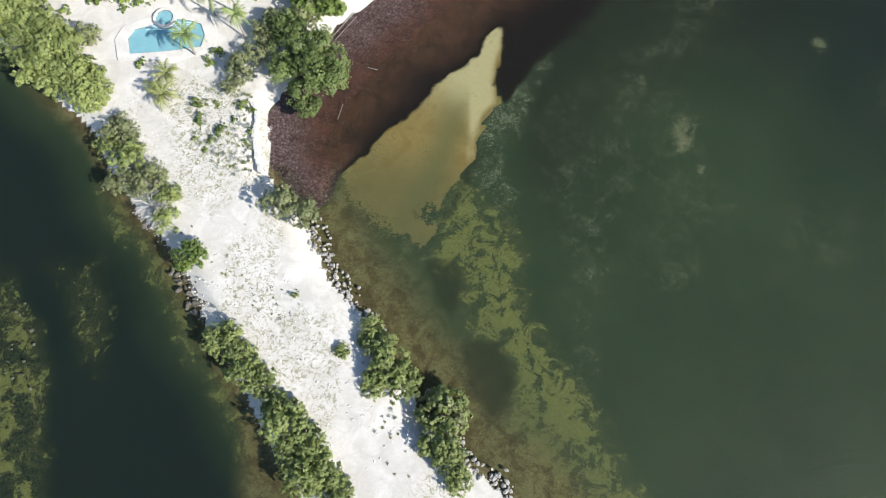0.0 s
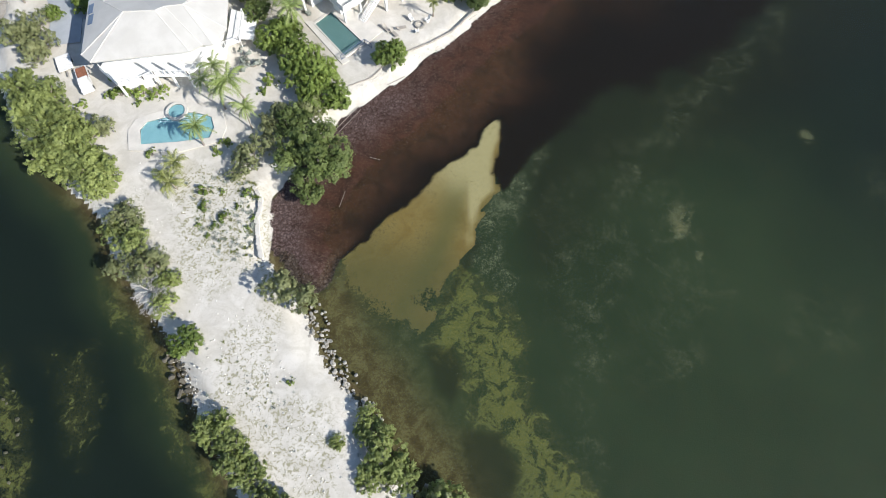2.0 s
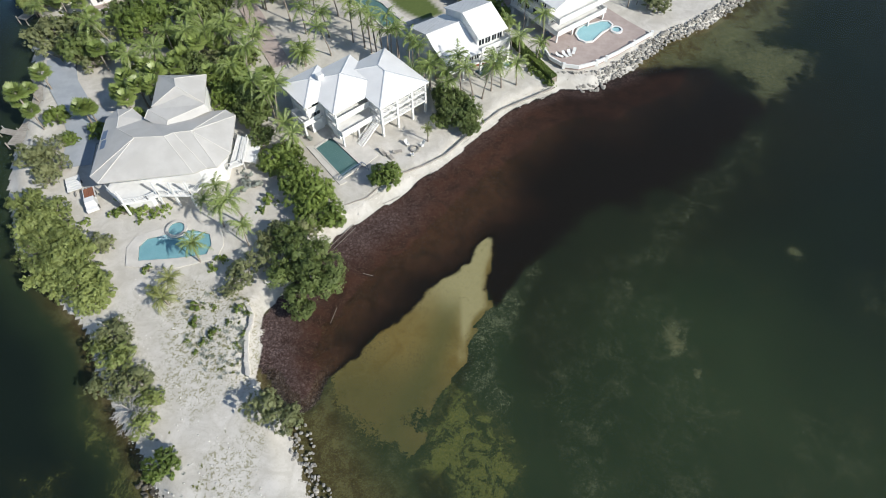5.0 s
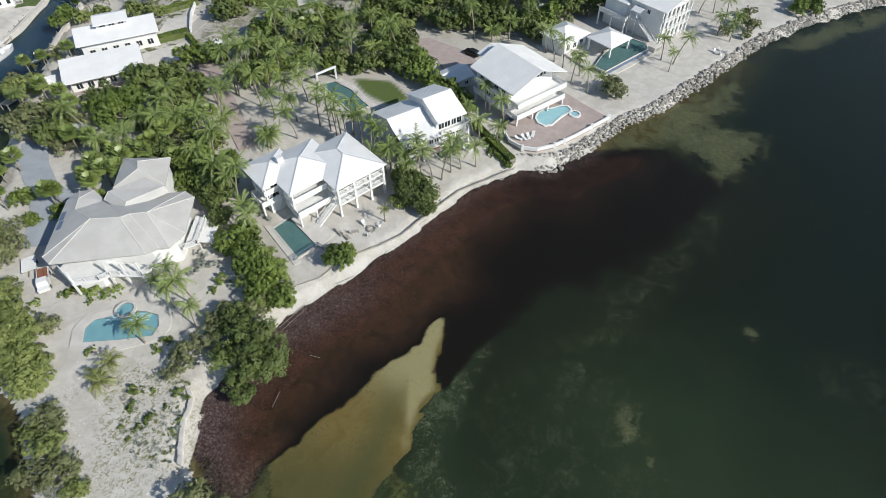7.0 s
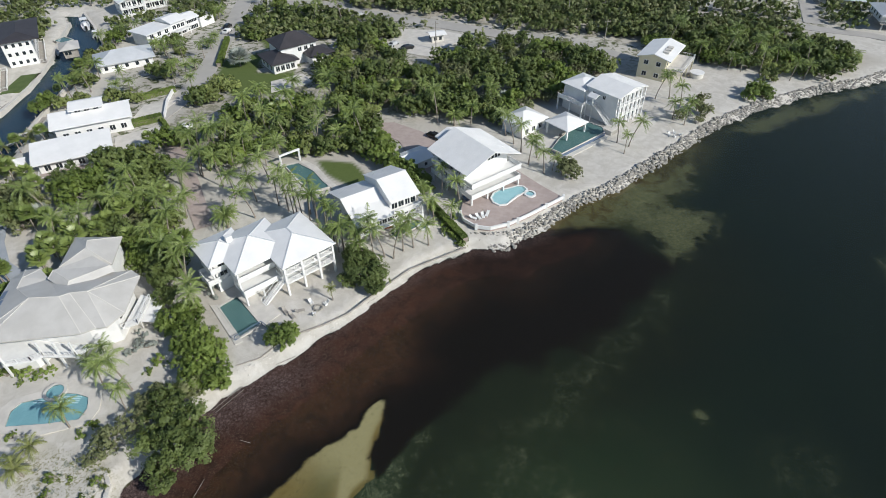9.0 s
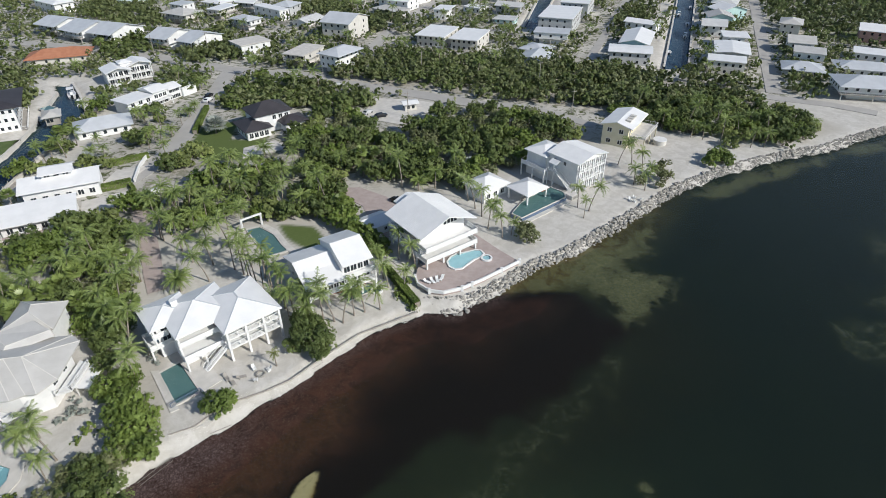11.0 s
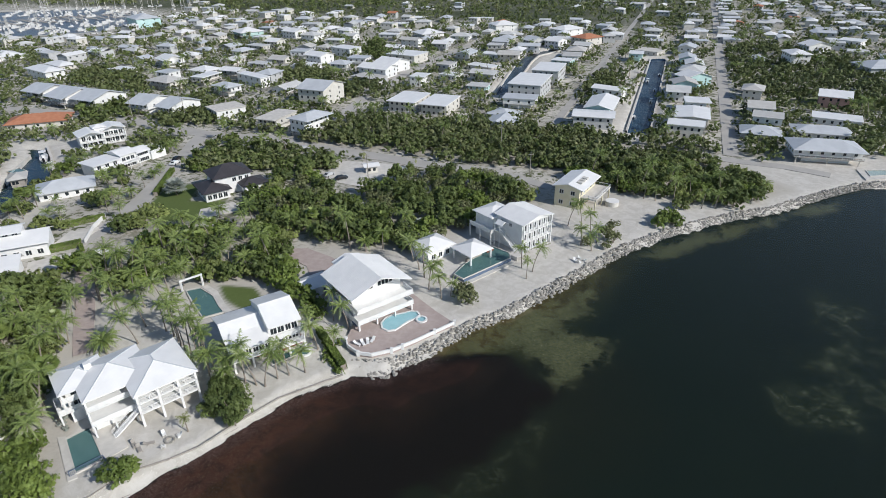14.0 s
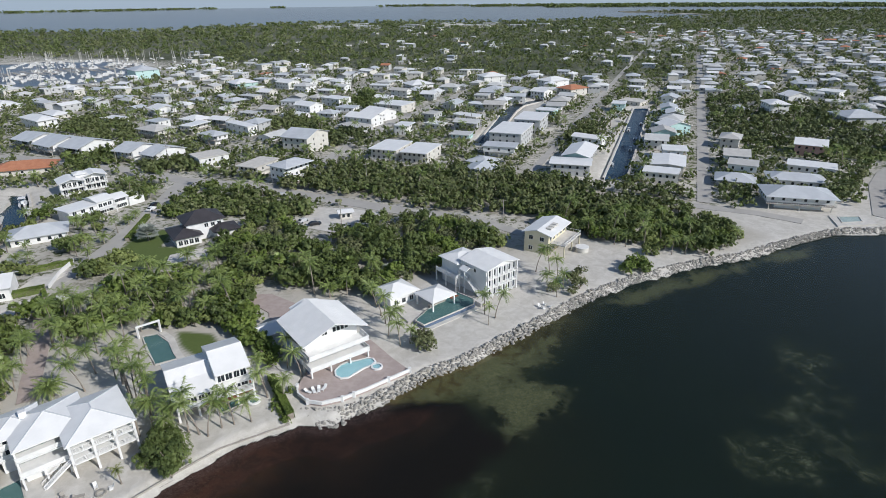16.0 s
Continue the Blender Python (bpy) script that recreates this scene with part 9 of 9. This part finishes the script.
trailer = thing("flat_trailer", "white slatted flat trailer on the drive", "trailer", -64.4, 69.4, 1.6, -62)
for k in range(6):
    part("slat", Sheet().box(-1.8 + 0.62 * k, -1.3 + 0.62 * k, -1.2, 1.2, 0.6, 0.7), WHITE, trailer)
part("frame", Sheet().box(-1.9, 1.9, -1.1, -0.95, 0.4, 0.6).box(-1.9, 1.9, 0.95, 1.1, 0.4, 0.6).box(1.9, 3.2, -0.08, 0.08, 0.42, 0.55), WOOD, trailer)
for j in (-1.2, 1.2):
    part("wheel", Sheet().prism([(0.32 * math.cos(q * math.pi / 6), 0.32 * math.sin(q * math.pi / 6)) for q in range(12)], -0.1, 0.1), GLASS, trailer, "black tyre").matrix_basis = pose(-0.3, j, 0.32, 90, 0, 0)

# docks along the canal
def dock(label, pts, width, z=0.75):
    ob = thing("dock", label, "dock", 0, 0, 0)
    for a, b in zip(pts[:-1], pts[1:]):
        a, b = Vector((*a, z)), Vector((*b, z))
        n = max(1, int((b - a).length / 0.5))
        d = (b - a) / n
        side = Vector((-d.y, d.x, 0)).normalized() * width / 2
        for k in range(n):
            p = a + d * (k + 0.5)
            part("plank", Sheet().beam(p - side, p + side, d.length * 0.9, 0.08), WOOD, ob)
        m = max(1, int((b - a).length / 3))
        for k in range(m + 1):
            for q in (-side, side):
                p = a + (b - a) * k / m + q
                part("mooring_post", Sheet().tube([(p.x, p.y, -2.5), (p.x, p.y, z + 0.5)], [0.14, 0.13], 7), WOOD, ob)
    return ob


dock("weathered grey timber dock along the canal bank", [(-85.5, 103.0), (-81.5, 96.0), (-79.6, 88.0), (-80.5, 80.0)], 2.4, 1.15)
dock("short grey timber dock over the canal", [(-81.0, 83.5), (-85.0, 84.5)], 1.4)
dock("grey timber dock beside a white canal house", [(-97.5, 156.0), (-95.8, 146.0)], 3.2, 1.1)
dock("pale timber dock by a small boathouse", [(-96.0, 120.5), (-92.6, 129.0)], 2.6, 1.1)
dock("long timber dock on the far canal bank", [(-111.5, 150.0), (-113.0, 172.0)], 1.6, 1.0)


def boat(label, x, y, turn, size=1.0, canopy=True):
    ob = thing("boat", label, "boat", x, y, 0.05, turn, "moored boats")
    ob.scale = (size, size, size)
    ring = [(-2.6, -0.85), (-0.6, -1.0), (1.2, -0.9), (2.4, -0.4), (3.0, 0.0), (2.4, 0.4), (1.2, 0.9), (-0.6, 1.0), (-2.6, 0.85)]
    n = len(ring)
    s = Sheet().add([(x * 0.86, y * 0.6, -0.25) for x, y in ring] + [(x, y, 0.75) for x, y in ring] + [(x * 0.9 - 0.05, y * 0.82, 0.72) for x, y in ring] + [(x * 0.84, y * 0.74, 0.35) for x, y in ring],
                    [tuple(range(n))[::-1], tuple(range(3 * n, 4 * n))] + [(r * n + i, r * n + (i + 1) % n, (r + 1) * n + (i + 1) % n, (r + 1) * n + i) for r in range(3) for i in range(n)])
    part("hull", s, WHITE_PAINT, ob)
    part("console", Sheet().box(-0.5, 0.3, -0.35, 0.35, 0.35, 1.3), WHITE_PAINT, ob)
    part("engine", Sheet().box(-3.0, -2.55, -0.25, 0.25, 0.1, 1.1), BLACK_PAINT, ob, "black outboard engine")
    if canopy:
        part("canopy", Sheet().box(-1.2, 0.9, -0.8, 0.8, 2.1, 2.18), METAL_ROOF, ob)
        for i in (-1.0, 0.7):
            for j in (-0.7, 0.7):
                part("canopy_post", Sheet().box(i - 0.03, i + 0.03, j - 0.03, j + 0.03, 0.4, 2.1), SILVER_PAINT, ob)
    return ob


boat("small white open boat moored in the canal", -99.6, 146.4, 30, 0.7, False)
boat("small white dinghy moored in the canal", -98.9, 141.8, 60, 0.55, False)
boat("white motor boat with a canopy in the canal", -109.5, 145.5, 80, 1.5)
boat("large white motor boat at a canal dock", -121.5, 233.0, 120, 1.6)
boat("white motor boat at a canal dock", -112.5, 222.5, 110, 1.1)
boat("white motor boat at a canal dock", -119.0, 206.0, 110, 0.9, False)
for k, (v, side) in enumerate(((285, 1), (318, -1), (352, 1), (380, 1), (402, -1), (425, 1))):
    x, y = grid_to_world(26 + 2.8 * side, v)
    boat("white motor boat moored along a straight canal", x, y, 69, 1.0, k % 2 == 0)

plain_house("white modern villa with a dark roof across the canal", -126.5, 202.0, 120, 22, 11, 3, "hip", WHITE, DARK_ROOF, False, 0.2, 6, group="canal houses", porch=True)
plain_house("white modern villa with a dark roof across the canal", -125.5, 178.0, 120, 18, 10, 3, "hip", WHITE, DARK_ROOF, False, 0.2, 5, group="canal houses", porch=True)
plain_house("small open hut with a weathered roof on a dock", -111.5, 202.5, 120, 7, 5, 1, "hip", WOOD, BEIGE_ROOF, False, 0.4, 2, group="", name="dock_hut")
for k, line in enumerate(([(-125.3 + 250.6, 262), (189.8, 438)], [(135.7, 261), (200.6, 436)], [(-96, 145), (-98, 158), (-101, 185), (-104.7, 212), (-117, 231), (-128, 246)], [(-113, 140), (-111, 158), (-112, 176), (-116, 196), (-123, 217), (-128, 234)], [(71, 335), (96, 440), (104, 462), (130, 488)], [(79, 333), (104, 430), (112, 452), (136, 478)])):
    solid("seawall_%d" % (k + 1), ribbon(line, 0.9, 1.62, 4.0), CONCRETE, "pale concrete sea wall along a canal", "sea wall", kind="structure")
solid("lawn_terrace", Sheet().prism([(-118, 170), (-112.5, 172), (-113.5, 186), (-119, 184)], 1.3, 1.62), surf("clipped_lawn", (0.06, 0.10, 0.025), (0.11, 0.15, 0.045), 0.5, 0.95), "green lawn behind a canal sea wall", "lawn", kind="structure")
pool("swimming_pool", "small teal pool beside a white modern villa", [(-124, 214.5), (-119.5, 212), (-117.5, 215.5), (-122, 218)], 1.75, 1.7, TEAL_POOL)

# utility poles along the road
for x, y, h in ((66.7, 235.1, 11), (75.1, 207.3, 9), (19.1, 251.7, 11), (15.9, 203.7, 10), (-111.7, 290.0, 11), (-84.0, 287.0, 11), (-20.0, 268.0, 11), (150.0, 238.0, 10)):
    ob = thing("utility_pole", "tall weathered timber utility pole by the road", "utility pole", x, y, 1.3, 20, "utility poles")
    part("pole", Sheet().tube([(0, 0, -0.3), (0, 0, h)], [0.16, 0.11], 8), WOOD, ob)
    part("crossarm", Sheet().box(-1.1, 1.1, -0.06, 0.06, h - 0.9, h - 0.75), WOOD, ob)
    for i in (-0.9, 0.0, 0.9):
        part("insulator", Sheet().tube([(i, 0, h - 0.75), (i, 0, h - 0.5)], [0.05, 0.04], 6), CONCRETE, ob)
tank = thing("water_tank", "round cream water tank on the sand", "tank", 98.5, 179.7, 1.4)
part("drum", Sheet().tube([(0, 0, -0.2), (0, 0, 1.6)], [2.1, 2.1], 24), CREAM_WALL, tank)
part("rim", Sheet().tube([(0, 0, 1.6), (0, 0, 1.75)], [2.2, 2.2], 24), WHITE, tank)
kiosk = plain_house("small pale yard shed on a gravel lot", 16.0, 212.0, 20, 5, 3.5, 1, "gable", CREAM_WALL, METAL_ROOF, False, 0.3, 2, group="", name="yard_shed")
pool("swimming_pool", "bright pool on a white deck by the far beach", [(197.0, 203.0), (204.5, 203.8), (206.5, 208.6), (199.0, 208.4)], 2.0, 1.95, PALE_POOL)
flat("pavement_5", "white pool deck by the far beach", [(193.5, 199.8), (208.5, 201.2), (210.5, 210.5), (196.5, 210.5)], 1.85, CONCRETE, 0.5)


def marina():
    """Boats, masts and docks too far off to count."""
    r = random.Random(8)
    hulls, masts, docks = Sheet(), Sheet(), Sheet()
    for k in range(9):
        x, y = -500 + 25 * k, 610 + 22 * k * 0.7
        docks.beam((x, y, 0.9), (x + 70, y + 120, 0.9), 2.5, 0.3)
    for k in range(300):
        x, y = r.uniform(-500, -270), r.uniform(585, 850)
        if x < -430 and y < 740:
            continue
        m = pose(x, y, 0.0, 0, 0, r.choice([60, 150, 240]) + r.uniform(-6, 6)) @ Matrix.Scale(r.uniform(0.5, 1.15), 4)
        s = Sheet().prism([(-4, -1.4), (2, -1.5), (5, 0), (2, 1.5), (-4, 1.4)], 0, 1.4).box(-2.5, 1.2, -1.0, 1.0, 1.4, 2.8)
        hulls.add([m @ Vector(p) for p in s.v], s.f)
        if r.random() < 0.35:
            masts.beam((x, y, 1), (x, y, r.uniform(10, 17)), 0.35)
    solid("marina_boats", hulls, WORN_ROOF, "many white boats moored in a distant marina", "boats", kind="stuff")
    solid("marina_masts", masts, CONCRETE, "pale masts above a distant marina", "masts", kind="stuff")
    solid("marina_docks", docks, WOOD, "grey timber docks of a distant marina", "docks", kind="stuff")


marina()

# ---- rocks along the water ----
def rock_mesh(seed, mat):
    bm = bmesh.new()
    bmesh.ops.create_icosphere(bm, subdivisions=1, radius=0.5)
    r = random.Random(seed)
    st = Vector((r.uniform(0.8, 1.25), r.uniform(0.7, 1.0), r.uniform(0.55, 0.8)))
    for v in bm.verts:
        v.co *= r.uniform(0.66, 1.24)
        v.co = Vector((v.co.x * st.x, v.co.y * st.y, v.co.z * st.z))
    me = bpy.data.meshes.new("boulder")
    bm.to_mesh(me)
    bm.free()
    me.materials.append(mat)
    return me


BOULDERS = [rock_mesh(k, ROCK) for k in range(7)]
WET_BOULDERS = [rock_mesh(20 + k, DARK_ROCK) for k in range(4)]
STONES = random.Random(21)


def along(line, s):
    """The point s metres along a line, and the direction there."""
    for a, b in zip(line[:-1], line[1:]):
        d = math.dist(a, b)
        if s <= d:
            return a[0] + (b[0] - a[0]) * s / d, a[1] + (b[1] - a[1]) * s / d, (b[0] - a[0]) / d, (b[1] - a[1]) / d
        s -= d
    return None


def rock_at(parent, x, y, z, size, wet=False):
    ob = new("boulder", STONES.choice(WET_BOULDERS if wet else BOULDERS))
    ob.parent = parent
    ob.matrix_basis = pose(x, y, z, STONES.uniform(-25, 25), STONES.uniform(-25, 25), STONES.uniform(0, 360))
    ob.scale = (size, size, size)


def rocks_joined(name, label, spots, mats):
    """Many rocks in one mesh: spots (x, y, z, size)."""
    verts, faces = [], []
    k = 0
    for x, y, z, size in spots:
        me = STONES.choice(mats)
        m = pose(x, y, z, STONES.uniform(-25, 25), STONES.uniform(-25, 25), STONES.uniform(0, 360)) @ Matrix.Scale(size, 4)
        verts += [tuple(m @ v.co) for v in me.vertices]
        faces += [tuple(i + k for i in p.vertices) for p in me.polygons]
        k += len(me.vertices)
    me = bpy.data.meshes.new(name)
    me.from_pydata(verts, [], faces)
    me.materials.append(mats[0].materials[0])
    return tagged(new(name, me), label, "rocks", kind="stuff")


REVET = [(24.6, 99.4), (28.0, 98.8), (33.5, 99.6), (38.5, 102.6), (44.0, 107.2), (50.0, 113.0), (59.0, 118.2), (73.0, 130.2), (84.6, 140.8), (93.0, 148.4), (108.0, 158.6), (129.0, 169.2), (150.0, 176.2), (170.0, 187.0), (191.0, 196.4), (208.0, 197.0), (250.0, 204.0)]
revetment = thing("rock_revetment", "sea wall of heaped pale limestone boulders", "rock wall", 0, 0, 0)
s, rest = 0.0, []
while True:
    at = along(REVET, s)
    if at is None:
        break
    x, y, dx, dy = at
    for row in range(5):
        o = (row - 1.3) * 0.56 + STONES.uniform(-0.25, 0.25)
        px, py = x - dy * o + STONES.uniform(-0.3, 0.3), y + dx * o + STONES.uniform(-0.3, 0.3)
        z = 0.12 + 0.33 * row + STONES.uniform(-0.12, 0.25)
        size = STONES.uniform(0.5, 1.15) if s < 40 else STONES.uniform(0.55, 1.25)
        if s < 40:
            rock_at(revetment, px, py, min(z, 1.75), size)
        else:
            rest.append((px, py, min(z, 1.75), size))
    s += 0.68
for k in range(46):
    a = STONES.uniform(0, 6.28)
    q = STONES.uniform(0, 1) ** 0.5
    rock_at(revetment, 30.6 + 4.4 * q * math.cos(a), 98.3 + 2.2 * q * math.sin(a) + 0.3 * q * math.cos(a), 0.2 + 0.4 * (1 - q), STONES.uniform(0.5, 1.15))
far_rocks = rocks_joined("boulders", "pale limestone boulders heaped along the far shore", rest, BOULDERS)

bank = thing("rocky_bank", "rubble bank of grey boulders along the spit", "rock bank", 0, 0, 0)
for line, wide, n, lo, hi, wet in (([(-19.2, 26.4), (-17.6, 22.9), (-14.2, 17.5), (-11.0, 13.2), (-8.4, 9.6)], 1.5, 190, 0.2, 0.72, False), ([(-3.0, 2.4), (-1.6, 0.2), (1.0, -3.0), (3.6, -6.6), (9.0, -10.0)], 1.6, 170, 0.22, 0.8, False),
                                  ([(-37.6, 20.8), (-35.0, 16.6), (-31.6, 13.6)], 2.6, 75, 0.4, 1.1, True), ([(-33.4, 15.2), (-27.4, 8.0), (-22.0, -1.0)], 1.2, 80, 0.25, 0.8, False), ([(-59.5, 15.5), (-57.5, 8.5), (-56.0, 3.0)], 2.4, 14, 0.3, 0.8, True)):
    total = sum(math.dist(a, b) for a, b in zip(line[:-1], line[1:]))
    for k in range(n):
        x, y, dx, dy = along(line, STONES.uniform(0, total * 0.999))
        o = STONES.gauss(0, wide * 0.5)
        rock_at(bank, x - dy * o, y + dx * o, (0.12 if x > -50 else -0.8) + STONES.uniform(0, 0.35), STONES.uniform(lo, hi), wet)

small = []
for line, wide, n in ((KERB, 1.5, 2600), ([(-14, 61), (-8.6, 67), (-3, 73), (3, 78.4), (9, 86), (16, 92.6), (24, 97)], 1.6, 1100), ([(-45, 30), (-39, 22), (-33, 13.6), (-27, 6), (-21, -4), (-15, -12)], 1.6, 900), ([(-20.5, 26.4), (-14, 16), (-7, 6.6), (-1, -1.4), (7, -9.6)], 1.7, 1900), ([(-27.2, 44), (-27.0, 38), (-26.0, 34)], 0.9, 60)):
    total = sum(math.dist(a, b) for a, b in zip(line[:-1], line[1:]))
    for k in range(n):
        x, y, dx, dy = along(line, STONES.uniform(0, total * 0.999))
        o = STONES.gauss(0.5 if line is KERB else 0, wide * 0.55)
        small.append((x + dy * o, y - dx * o, 0.95 if line is KERB else 1.2, STONES.uniform(0.06, 0.24)))
for k in range(420):
    x, y, dx, dy = along([(-50, 50), (-37.1, 32.4), (-30.2, 21.4), (-23.3, 12.7), (-16.5, 2.3), (-6.0, -8.1)], STONES.uniform(0, 70))
    o = STONES.uniform(-5.5, 5.5)
    small.append((x - dy * o, y + dx * o, 1.42, STONES.uniform(0.12, 0.38)))
# settle the small stones on the ground sheet
ix = np.clip(np.searchsorted(gx, [p[0] for p in small]), 0, len(gx) - 1)
iy = np.clip(np.searchsorted(gy, [p[1] for p in small]), 0, len(gy) - 1)
small = [(p[0], p[1], float(height[j, i]) + 0.02, p[3]) for p, i, j in zip(small, ix, iy) if height[j, i] > 0.1 and shore[j, i] > 0.15]
CORAL = surf("bleached_coral_rubble", (0.50, 0.48, 0.44), (0.74, 0.72, 0.67), 0.8, 0.95, 6, 0.4)
CORAL_BITS = [rock_mesh(40 + k, CORAL) for k in range(4)]
rocks_joined("coral_rubble", "bleached white coral rubble along the beach", small, CORAL_BITS)
